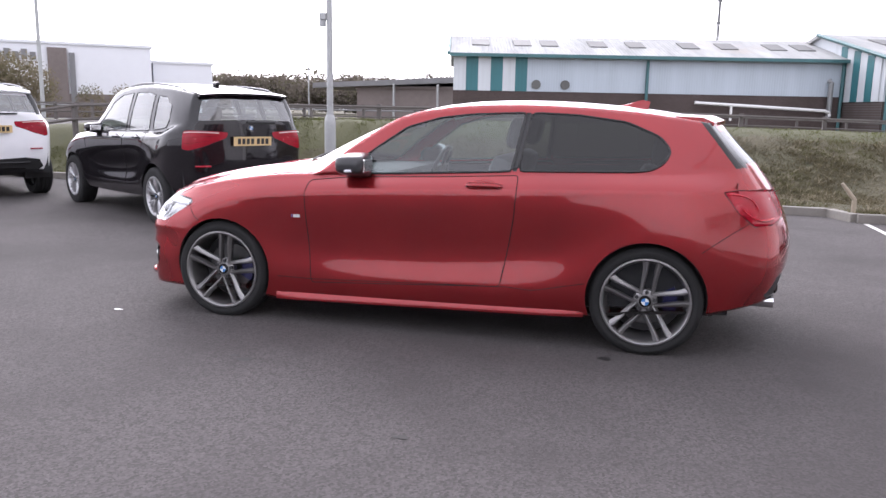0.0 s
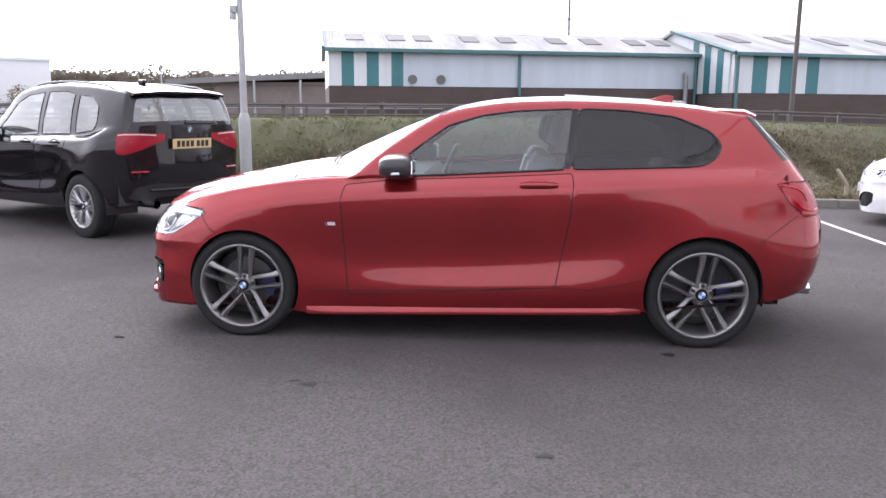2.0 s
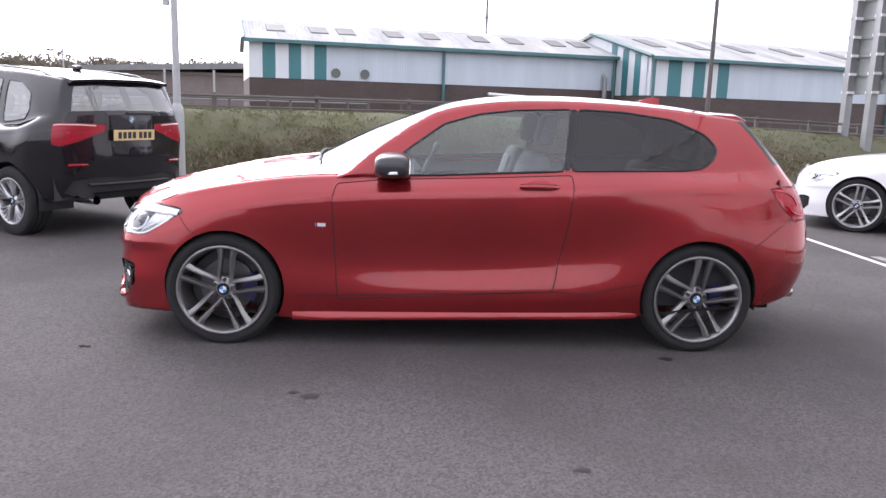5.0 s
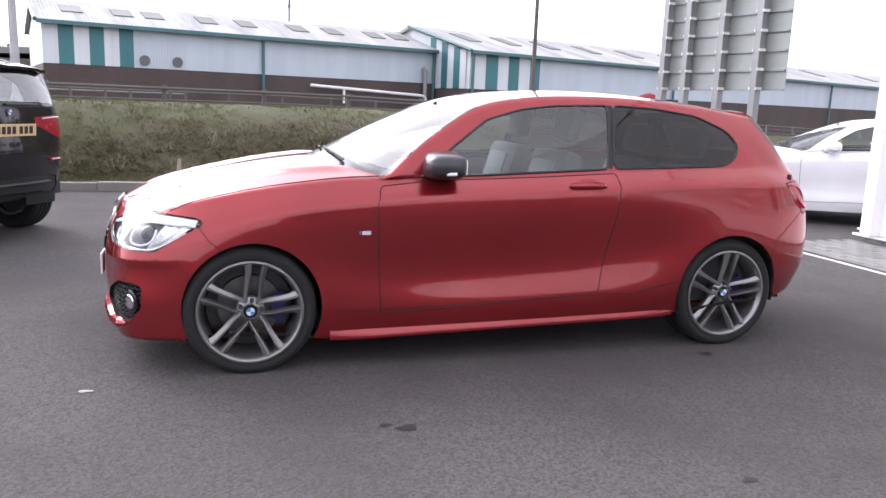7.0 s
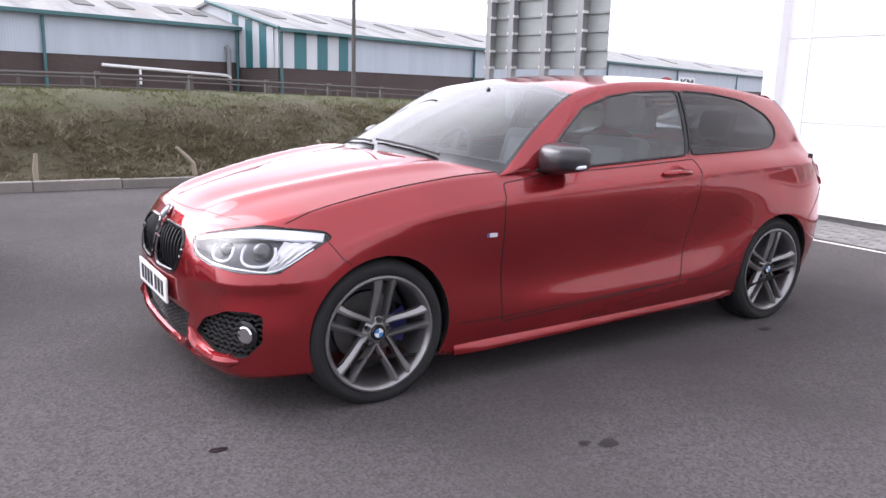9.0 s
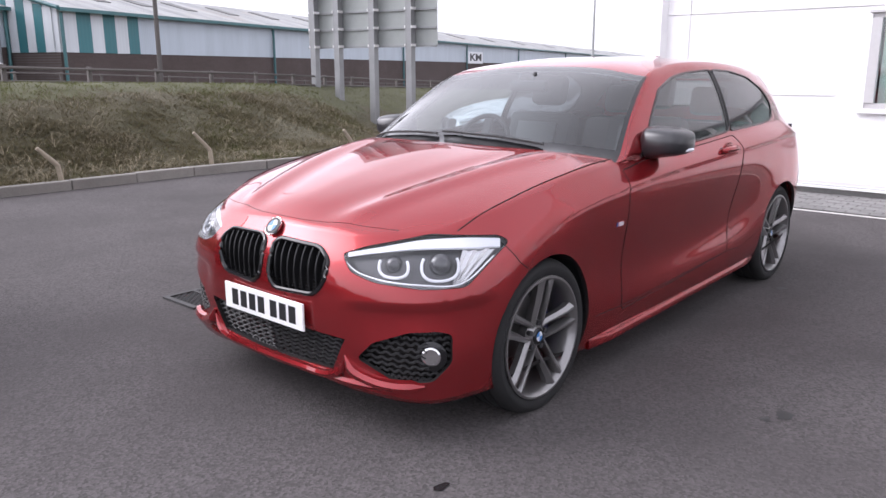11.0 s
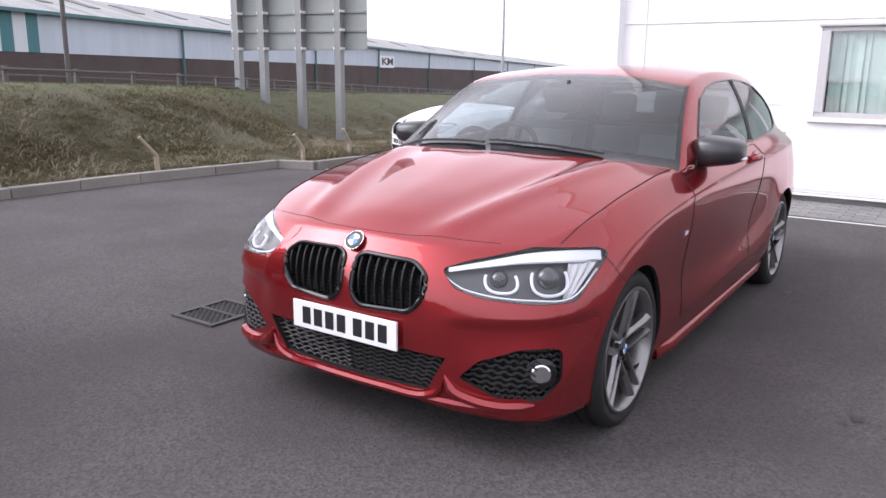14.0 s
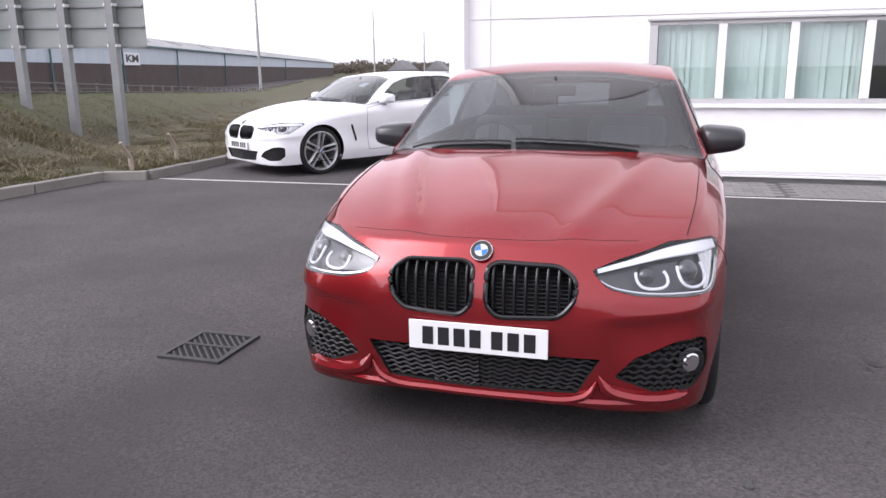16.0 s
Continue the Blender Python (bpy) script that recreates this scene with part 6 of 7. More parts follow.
    # openings in the nose and tail
    for kind, ax, pts, r in ft["openings"]:
        q = [P(*p_) for p_ in pts]
        poly = rounded(flat_on(ax, q), r) if r else flat_on(ax, q)
        pc = carve(half, poly, ax, ft["nose_only"] if kind != "rear" else None)
        O, U, V, N = ax
        edge = outline(pc)
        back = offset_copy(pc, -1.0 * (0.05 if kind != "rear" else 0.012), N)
        sides = (1, -1)
        for s in sides:
            def pt(v):
                return Vector((v.x, v.y * s, v.z))
            nm = {"kidney": "grille", "intake": "lower_intake", "fog": "side_intake", "rear": "diffuser"}[kind]
            gr = new(nm)
            gr.parent = car
            # sheet behind the opening; in the nose its near-black stands for deep shade
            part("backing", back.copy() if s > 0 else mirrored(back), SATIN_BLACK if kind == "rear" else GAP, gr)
            ring = thin([pt(v) for v in edge], 0.008)
            if (ring[-1] - ring[0]).length < 0.008:
                ring.pop()
            if kind in ("kidney", "fog", "intake"):
                wall = bmesh.new()
                a0 = [wall.verts.new(v) for v in ring]
                a1 = [wall.verts.new(v - Vector((N.x, N.y * s, N.z)) * 0.05) for v in ring]
                for k in range(len(ring) - 1):
                    if abs(a0[k].co.y) + abs(a0[k + 1].co.y) > 0.03:
                        wall.faces.new((a0[k], a0[k + 1], a1[k + 1], a1[k]))
                part("surround", wall, GLOSS_BLACK if kind != "intake" else SATIN_BLACK, gr, smooth=True)
            us = [u for u, v in poly]
            vs_ = [v for u, v in poly]
            u0, u1, v0, v1 = min(us), max(us), min(vs_), max(vs_)

            def drop(u, v, sink):
                o = O + U * u + V * v
                h = skin.ray(o + N * 3.0, -N)
                return pt((h if h else o) - N * sink)
            if kind == "kidney":
                b = bmesh.new()
                tube(b, ring + ring[:1], 0.0095, 7, caps=False)
                part("frame", b, GLOSS_BLACK, gr, smooth=True)
                for k in range(ft["slats"]):
                    u = lerp(u0, u1, (k + 0.6) / (ft["slats"] + 0.2))
                    col = [v for v in np.linspace(v0, v1, 60) if inside(poly, u, v)]
                    if len(col) < 4:
                        continue
                    b = bmesh.new()
                    for dz, wd in ((0.0, 0.0075),):
                        line = [(drop(u, lerp(col[0], col[-1], t), 0.002 + 0.030 * abs(t - 0.8) ** 1.6), drop(u, lerp(col[0], col[-1], t), 0.034)) for t in (0, .15, .3, .45, .6, .72, .82, .91, 1)]
                        ring_ = [[b.verts.new(q) for q in (f + Vector((0, wd * .5, 0)), f + Vector((-.002, 0, 0)), f - Vector((0, wd * .5, 0)), r_ - Vector((0, wd * .5, 0)), r_ + Vector((0, wd * .5, 0)))] for f, r_ in line]
                        for p_, q_ in zip(ring_, ring_[1:]):
                            for j in range(5):
                                b.faces.new((p_[j], p_[(j + 1) % 5], q_[(j + 1) % 5], q_[j]))
                    bmesh.ops.recalc_face_normals(b, faces=b.faces[:])
                    part("slat", b, SLAT, gr, smooth=30)
                for k in range(13):
                    v = lerp(v0, v1, (k + 0.6) / 13)
                    row = [u for u in np.linspace(u0, u1, 60) if inside(poly, u, v)]
                    if len(row) < 5:
                        continue
                    b = bmesh.new()
                    tube(b, [drop(lerp(row[0], row[-1], t), v, 0.040) for t in (0, .25, .5, .75, 1)], 0.0026, 4)
                    part("grid_bar", b, SLAT, gr)
            elif kind in ("intake", "fog"):
                rows = 9
                for k in range(rows):
                    v = lerp(v0, v1, (k + 0.5) / rows)
                    row = [u for u in np.linspace(u0, u1, 90) if inside(poly, u, v)]
                    if len(row) < 5:
                        continue
                    b = bmesh.new()
                    n = 30
                    tube(b, [drop(lerp(row[0], row[-1], t / n), v + 0.004 * (1 if (t // 2) % 2 else -1), 0.022) for t in range(n + 1)], 0.0052, 5)
                    part("mesh_bar", b, SATIN_BLACK, gr)
                if kind == "fog" and ft.get("fog"):
                    p = P(*ft["fog"])
                    c0 = drop(*flat_on(ax, [p])[0], 0.026)
                    nn = Vector((N.x, N.y * s, N.z))
                    for r0, r1, dz, mt, nm2 in ((0.058, 0.050, 0.002, GLOSS_BLACK, "lamp_surround"), (0.036, 0.030, 0.006, CHROME, "fog_lamp")):
                        b = bmesh.new()
                        tube(b, [c0 - nn * 0.02, c0 + nn * dz, c0 + nn * (dz + 0.004)], [r0, r0, r1], 24)
                        part(nm2, b, mt, gr, smooth=30)
        pc.free()
        back.free()
    # the painted shell
    rim_in(half, 0.018, skip=lambda e: abs(e.verts[0].co.y) < 1e-4 and abs(e.verts[1].co.y) < 1e-4, mat=2)
    whole = half.copy()
    mir = mirrored(half)
    me = bpy.data.meshes.new("half")
    mir.to_mesh(me)
    mir.free()
    whole.from_mesh(me)
    bpy.data.meshes.remove(me)
    half.free()
    finish(whole)
    body = skin_part("body", whole, [paint, GLOSS_BLACK, GAP], car, skin, ft["body_label"])
    for g, nm, mt in ((glass_ws, "windscreen", SCREEN), (glass_rear, "rear_window", ft.get("rear_glass", DARK_GLASS))):
        mir = mirrored(g)
        me = bpy.data.meshes.new("half")
        mir.to_mesh(me)
        mir.free()
        g.from_mesh(me)
        bpy.data.meshes.remove(me)
        finish(g)
        ob = skin_part(nm, g, mt, car, skin)
        ob.visible_shadow = False
    # inner faces of the roof
    b = bmesh.new()
    for sgn in (1, -1):
        gg = roof[:, :].copy()
        gg[:, :, 1] *= sgn
        gg[:, :, 2] -= 0.03
        add_grid(b, gg[:, ::3], flip=(sgn < 0))
    part("headlining", b, HEADLINER, car, smooth=True)
    # cabin tub
    b = bmesh.new()
    xa, xb = P(-.95, 0, 1).x, P(1.78, 0, 1).x
    za, zb = P(0, 0, .28).z, P(0, .8, .965).z
    yy = P(0, .765, 1).y
    sheet(b, [(xa, -yy, za), (xb, -yy, za), (xb, yy, za), (xa, yy, za)])
    for s in (1, -1):
        sheet(b, [(xa, s * yy, za), (xb, s * (yy - 0.03), za), (xb, s * (yy - 0.06), zb + 0.06), (xa, s * yy, zb - 0.03)])
    sheet(b, [(xa, -yy, za), (xa, yy, za), (xa, yy, zb - 0.03), (xa, -yy, zb - 0.03)])
    sheet(b, [(xb, -yy, za), (xb, yy, za), (xb, yy, zb + 0.05), (xb, -yy, zb + 0.05)])
    part("cabin_tub", b, CABIN, car)
    b = bmesh.new()
    d0, d1 = P(-.92, .70, .99), P(-.30, .70, .93)
    vs = [b.verts.new(q) for s in (-1, 1) for q in ((d0.x, s * 0.74, d0.z - 0.035), (d1.x, s * 0.74, d1.z + 0.035), (d1.x + 0.06, s * 0.74, d1.z - 0.04), (d1.x - 0.05, s * 0.74, d1.z - 0.40), (d0.x, s * 0.74, d0.z - 0.40))]
    for k in range(5):
        b.faces.new((vs[k], vs[(k + 1) % 5], vs[5 + (k + 1) % 5], vs[5 + k]))
    b.faces.new(vs[:5])
    b.faces.new(vs[5:][::-1])
    bmesh.ops.recalc_face_normals(b, faces=b.faces[:])
    part("dashboard", b, CABIN, car)
    for y in (-0.37, 0.37):
        q = P(.03, 0, .44)
        seat(car, q.x, y, q.z)
    q = P(.92, 0, .36)
    for y in (-0.33, 0.33):
        seat(car, q.x, y, q.z, False)
    sw = new("steering_wheel")
    sw.parent = car
    q = P(-.22, 0, .93)
    sw.matrix_basis = Matrix.Translation((q.x, 0.37, q.z)) @ Matrix.Rotation(radians(-66), 4, 'Y')
    b = bmesh.new()
    ring = [(0.185 * math.cos(k * math.tau / 32), 0.185 * math.sin(k * math.tau / 32), 0) for k in range(33)]
    tube(b, ring, 0.016, 8, caps=False)
    part("wheel_rim", b, SATIN_BLACK, sw, smooth=True)
    b = bmesh.new()
    box(b, -0.05, 0.05, -0.17, 0.17, -0.02, 0.01, 0.008)
    box(b, 0.03, 0.17, -0.03, 0.03, -0.02, 0.005, 0.008)
    part("hub", b, SATIN_BLACK, sw)
    b = bmesh.new()
    q = P(-.27, 0, 1.30)
    box(b, q.x - 0.02, q.x + 0.02, -0.12, 0.12, q.z - 0.03, q.z + 0.03, 0.012)
    tube(b, [(q.x, 0, q.z), (q.x + 0.06, 0, q.z + 0.07)], 0.01, 6)
    part("rear_view_mirror", b, SATIN_BLACK, car, smooth=True)
    # underside and wheel wells
    b = bmesh.new()
    xa, xb = P(-1.90, 0, .2).x, P(1.72, 0, .2).x
    z = P(0, 0, .21).z + 0.02
    box(b, xa, xb, -0.58, 0.58, z, z + 0.06)
    part("underbody", b, SATIN_BLACK, car)
    for ax, rr in zip(sp["axles"], sp["arch"]):
        for s in (1, -1):
            b = bmesh.new()
            n = 20
            a0, a1 = radians(-12), radians(192)
            o_, i_ = [], []
            for k in range(n + 1):
                a = lerp(a0, a1, k / n)
                x, zz = ax + (rr + 0.012) * math.cos(a), sp["wheel_z"] + (rr + 0.012) * math.sin(a)
                o_.append(b.verts.new((x, s * (ft["half_width"] - 0.045), zz)))
                i_.append(b.verts.new((x, s * 0.50, zz)))
            for k in range(n):
                b.faces.new((o_[k], o_[k + 1], i_[k + 1], i_[k]))
            b.faces.new(i_)
            part("wheel_well", b, SATIN_BLACK, car)
    for ax in sp["axles"]:
        for s in (1, -1):
            wheel(car, ax - (0.012 if ax < 0 else 0), s * ft["track"], ft["wheel_r"] - 0.011, s, ft["wheel_r"], ft["rim_r"], ft["tyre_w"], ft["rim_mat"], ft["style"], ft.get("caliper"))
    # mirrors
    mp = P(*ft["mirror"])
    for s in (1, -1):
        door_mirror(car, Matrix.Translation((mp.x, s * mp.y, mp.z)) @ Matrix.Diagonal((1.22, 1.12, 0.98, 1)), s, ft["cap"])
    # wipers
    for y0, y1 in ((-0.50, 0.10), (0.12, 0.66)):
        b = bmesh.new()
        pts = []
        for k in range(9):
            y = lerp(y0, y1, k / 8)
            h = skin.ray(P(-.895 + 0.17 * abs(y) ** 2 + 0.02 * k / 8, 0, 1).xy.to_3d() + Vector((0, y, 3)), (0, 0, -1))
            if h:
                pts.append(h + Vector((-0.004, 0, 0.012)))
        if len(pts) > 2:
            tube(b, pts, 0.0065, 5)
            part("wiper", b, SATIN_BLACK, car)
    return car, skin, P


def roof_spoiler(parent, sk, xe, z_, half, reach, mt):
    """A spoiler lip over the rear window; xe is the roof's end on the middle line."""
    b = bmesh.new()
    rings = []
    for k in range(17):
        y = lerp(-half, half, k / 16)
        x = xe - 0.10 * (y / half) ** 2
        h = sk.ray((x - 0.05, y, 3), (0, 0, -1))
        z = (h.z if h else z_) + 0.004
        rings.append([b.verts.new(q) for q in ((x - .14, y, z + .012), (x + .02, y, z + .006), (x + reach, y, z - .022), (x + reach - .005, y, z - .048), (x + .02, y, z - .060), (x - .10, y, z - .03))])
    for a, d in zip(rings, rings[1:]):
        for j in range(6):
            b.faces.new((a[j], a[(j + 1) % 6], d[(j + 1) % 6], d[j]))
    b.faces.new(rings[0])
    b.faces.new(rings[-1][::-1])
    bmesh.ops.recalc_face_normals(b, faces=b.faces[:])
    part("roof_spoiler", b, mt, parent, smooth=40)


def frame_on(skin, p, d, up=Vector((0, 0, 1))):
    """A pose at the skin point met from p along d: local z out of the skin, y as near to up as may be."""
    h = skin.ray(p, d)
    n = skin.normal(h)
    x = up.cross(n).normalized()
    y = n.cross(x)
    return Matrix.Translation(h) @ Matrix((x, y, n)).transposed().to_4x4()


def top_line(skin, pts, n=8):
    out = []
    for (x0, y0), (x1, y1) in zip(pts, pts[1:]):
        for k in range(n):
            h = skin.ray((lerp(x0, x1, k / n), lerp(y0, y1, k / n), 3), (0, 0, -1))
            if h:
                out.append(h + Vector((0, 0, 0.0012)))
    return out


HEAD_N = (-.76, .64, .06)
HEAD_O = (-1.88, .65, .66)
HEAD_PTS = [(-2.075, .405, .690), (-2.06, .44, .628), (-2.01, .52, .600), (-1.90, .68, .588), (-1.785, .79, .592), (-1.60, .855, .742), (-1.64, .835, .765), (-1.84, .66, .768), (-2.0, .48, .722)]
BROW = [(-2.06, .425, .690), (-1.98, .51, .712), (-1.86, .64, .742), (-1.74, .755, .752), (-1.63, .83, .748)]
FOOT = [(-2.07, .425, .648), (-2.05, .455, .622), (-2.01, .52, .602), (-1.90, .68, .590), (-1.80, .785, .594), (-1.68, .835, .68)]
TAIL_PTS = [(1.713, .82, .955), (1.813, .775, .964), (1.923, .64, .963), (2.03, .45, .949), (2.07, .45, .815), (1.96, .68, .768), (1.870, .77, .765), (1.792, .82, .845)]
KIDNEY = [(-2.1, .026, .555), (-2.1, .026, .685), (-2.1, .062, .706), (-2.1, .285, .700), (-2.1, .350, .655), (-2.1, .344, .580), (-2.1, .292, .522), (-2.1, .067, .512)]
INTAKE = [(-2.1, -.002, .362), (-2.1, .44, .352), (-2.1, .36, .225), (-2.1, -.002, .212)]
FOG_AX = corner_axes((-1.95, .68, .34), (-.82, .57, 0))
FOG_PTS = [(-2.07, .475, .285), (-2.01, .62, .232), (-1.93, .75, .238), (-1.88, .80, .30), (-1.88, .80, .405), (-1.92, .76, .424), (-1.99, .68, .416), (-2.06, .55, .358)]
REAR_LOW = [(2.1, -.002, .30), (2.1, .56, .30), (2.1, .66, .36), (2.1, .60, .46), (2.1, .40, .49), (2.1, -.002, .47)]

common = dict(
    lamps=[("head", HEAD_O, HEAD_N, HEAD_PTS, 0.02), ("tail", (1.9, .7, .88), (.70, .71, .02), TAIL_PTS, 0.014)],
    projectors=[((0.10, -0.004), 0.054, 0.036), ((-0.068, 0.000), 0.066, 0.047)], brow=BROW, foot=FOOT,
    openings=[("kidney", FRONT_AXES, KIDNEY, 0.03), ("intake", FRONT_AXES, INTAKE, 0.0), ("fog", FOG_AX, FOG_PTS, 0.02), ("rear", REAR_AXES, REAR_LOW, 0.0)],
    nose_only=lambda c_: c_.x < -1.3, slats=8, fog=(-1.925, .735, .322), mirror=(-.385, .895, 1.062), cap=CARBON)

red = dict(common, paint=RED_PAINT, body_label="orange-red metallic body shell",
           windows=[([(-.525, .996), (-.31, 1.165), (-.13, 1.285), (.07, 1.346), (.27, 1.372), (.592, 1.386), (.540, 1.052), (-.2, 1.012)], 0.02, SIDE_GLASS, "clear side window"),
                    ([(.546, 1.053), (.598, 1.387), (.622, 1.387), (.572, 1.054)], 0.0, GLOSS_BLACK, "gloss black door pillar"),
                    ([(.578, 1.055), (.628, 1.387), (.90, 1.378), (1.18, 1.343), (1.37, 1.262), (1.432, 1.190), (1.405, 1.130), (1.335, 1.085), (1.24, 1.075)], 0.035, DARK_GLASS, "dark tinted rear side window")],
           doors=[([(-.715, .30), (-.735, .62), (-.745, .84), (-.725, .925), (-.45, .972), (.15, 1.007), (.585, 1.030), (.588, .95), (.575, .76), (.548, .60), (.50, .345)], (.29, .50, .940))],
           half_width=.885, track=.755, wheel_r=.322, rim_r=.254, tyre_w=.222, rim_mat=RIM_GREY, style=FIVE_DOUBLE, caliper=CALIPER,
           tail_bar=(), tail_marks=[([(1.75, .82, .945), (1.82, .78, .932), (1.86, .74, .900), (1.88, .73, .855)], .007, BRIGHT_RED), ([(1.81, .80, .862), (1.85, .77, .818), (1.90, .73, .800), (1.96, .62, .805)], .010, BRIGHT_RED)])


def hatch_form(x, y, z):
    """Trims the net: a short raised nose, a longer tail, a lower roof and waist, a deeper sill."""
    xx = float(np.interp(x, [-2.15, -1.9, -1.345, 1.345, 1.7, 2.15], [-2.082, -1.862, -1.345, 1.345, 1.715, 2.19]))
    zz = z - 0.022 * smooth01((z - 1.0) / 0.35)
    zz += smooth01((-1.5 - x) / 0.4) * (0.015 + 0.022 * smooth01((z - 0.18) / 0.10) * smooth01((0.52 - z) / 0.12))
    waist = smooth01((x + 0.78) / 0.3) * smooth01((1.80 - x) / 0.3) * smooth01((abs(y) - 0.55) / 0.12)
    zz -= 0.028 * waist * smooth01((z - 0.93) / 0.07) * smooth01((1.28 - z) / 0.20)
    sill = smooth01((x + 1.15) / 0.2) * smooth01((1.15 - x) / 0.2)
    zz -= 0.036 * sill * smooth01((0.36 - z) / 0.10)
    return xx, y, zz


RED_HATCH = dict(shaped(HATCH, hatch_form), axles=HATCH["axles"], arch=(.333, .339), wheel_z=HATCH["wheel_z"])
car, skin, P = build_car("hatchback", "orange-red metallic three-door hatchback with grey alloy wheels", Matrix.Identity(4), RED_HATCH, hatch_form, red)
p = skin.ray((-4, 0, .751), (1, 0, 0))
badge(car, Matrix.Translation((p.x - .010, 0, .757)) @ pose(0, 0, 0, 50, 0, -90))
p = skin.ray((-4, 0, .445), (1, 0, 0))
number_plate(car, Matrix.Translation((p.x - 0.012, 0, .444)) @ Matrix.Rotation(radians(-90), 4, 'Z'), PLATE_WHITE)
for s in (1, -1):
    lines = [top_line(skin, [(-.72, .775), (-1.1, .770), (-1.45, .752), (-1.62, .735), (-1.735, .715)])]
    for l in lines:
        seam("bonnet_seam", [Vector((q.x, q.y * s, q.z)) for q in l], car)
    l = on_side(skin, [(.52, .345), (.70, .335), (1.0, .40)], 8)
    seam("sill_seam", [Vector((q.x, q.y * s, q.z)) for q in l], car, 0.002)
    l = on_side(skin, [(-.95, .30), (-.71, .298), (.52, .343)], 10)
    seam("sill_seam", [Vector((q.x, q.y * s, q.z)) for q in l], car, 0.002)
    l = on_side(skin, [(1.63, .62), (1.74, .70), (1.88, .79)], 6)
    seam("bumper_seam", [Vector((q.x, q.y * s, q.z)) for q in l], car, 0.002)
    l = on_side(skin, [(-1.60, .742), (-1.54, .66), (-1.50, .63)], 6)
    seam("bumper_seam", [Vector((q.x, q.y * s, q.z)) for q in l], car, 0.002)
    fm = frame_on(skin, Vector((-.805, 3 * s, .70)), Vector((0, -s, 0)))
    mb = new("fender_badge")
    mb.parent = car
    mb.matrix_basis = fm
    for x0, x1, mt in ((-.030, -.024, BADGE_BLUE), (-.024, -.018, RED_LENS), (-.018, .026, BADGE_WHITE)):
        b = bmesh.new()
        box(b, x0, x1, -0.009, 0.009, -0.001, 0.003)
        part("bar", b, mt, mb)
front = top_line(skin, [tuple(q[:2]) for q in resample([(-1.850, .56, 0), (-1.888, .46, 0), (-1.925, .32, 0), (-1.957, .16, 0), (-1.966, 0, 0), (-1.957, -.16, 0), (-1.925, -.32, 0), (-1.888, -.46, 0), (-1.850, -.56, 0)], 40)], 2)
seam("bonnet_seam", [q - Vector((0, 0, .0014)) for q in front], car, 0.0013)
# sill blades, roof aerial, roof spoiler edge, exhaust
for s in (1, -1):
    b = bmesh.new()
    n = 24
    rings = []
    for k in range(n + 1):
        t = k / n
        x = lerp(-.97, 1.0, t)
        z = lerp(.148, .194, t)
        w = 0.018 * smooth01(t / 0.08) * smooth01((1 - t) / 0.08)
        rings.append([b.verts.new(q) for q in ((x, s * .80, z - .004), (x, s * (.848 + w), z - .002), (x, s * (.852 + w), z + .018), (x, s * .845, z + .050))])
    for a, c_ in zip(rings, rings[1:]):
        for j in range(3):
            b.faces.new((a[j], c_[j], c_[j + 1], a[j + 1]))
    bmesh.ops.recalc_face_normals(b, faces=b.faces[:])
    part("sill_blade", b, RED_PAINT, car, smooth=50)
b = bmesh.new()
rings = []
for t in np.linspace(0, 1, 9):
    x = lerp(1.10, 1.29, t)
    h = 0.052 * smooth01(t * 1.15) * (1 - 0.35 * max(0, t - 0.8) * 5 * 0.5)
    z0 = skin.ray((x, 0, 3), (0, 0, -1)).z
    w = 0.024 * (0.5 + 0.5 * math.sin(math.pi * min(1, t + 0.15)))
    rings.append([b.verts.new(q) for q in ((x, -w, z0 - .004), (x + .01 * t, -w * .35, z0 + h * .8), (x + .012 * t, 0, z0 + h), (x + .01 * t, w * .35, z0 + h * .8), (x, w, z0 - .004))])
for a, c_ in zip(rings, rings[1:]):
    for j in range(4):
        b.faces.new((a[j], c_[j], c_[j + 1], a[j + 1]))
b.faces.new(rings[-1])
b.faces.new(rings[0][::-1])
bmesh.ops.recalc_face_normals(b, faces=b.faces[:])
part("roof_aerial", b, RED_PAINT, car, "body-coloured fin aerial", smooth=40)
for y in (-.46, -.37):
    b = bmesh.new()
    tube(b, [(1.90, y, .285), (2.04, y, .285), (2.08, y, .285)], [.038, .038, .040], 18, caps=False)
    tube(b, [(2.08, y, .285), (2.0, y, .285)], [.037, .034], 18, caps=False)
    part("exhaust_tip", b, CHROME, car, smooth=40)
roof_spoiler(car, skin, 1.685, 1.33, .52, .085, RED_PAINT)
# splitter lip across the nose
b = bmesh.new()
lip = []
for k in range(25):
    y = lerp(-.70, .70, k / 24)
    h = skin.ray((-4, y, .245), (1, 0, 0))
    if h:
        lip.append(h)
tube(b, [Vector((q.x + .012, q.y, .215)) for q in lip], [max(.004, .020 * smooth01(min(k, len(lip) - 1 - k) / 4)) for k in range(len(lip))], 8)
part("front_lip", b, RED_PAINT, car, smooth=True)
b = bmesh.new()     # raised edge round the foot of the lower intake
line = []
for y, z in ((-.430, .275), (-.405, .225), (-.35, .198), (-.17, .190), (0, .188), (.17, .190), (.35, .198), (.405, .225), (.430, .275)):
    line.append(skin.ray((-4, y, z + .030), (1, 0, 0)) + Vector((-.004, 0, 0)))
tube(b, [Vector(q) for q in resample([tuple(q) for q in line], 40)], [.004, .010, .015] + [.019] * 35 + [.015, .010, .004], 8)
part("intake_lip", b, RED_PAINT, car, smooth=True)
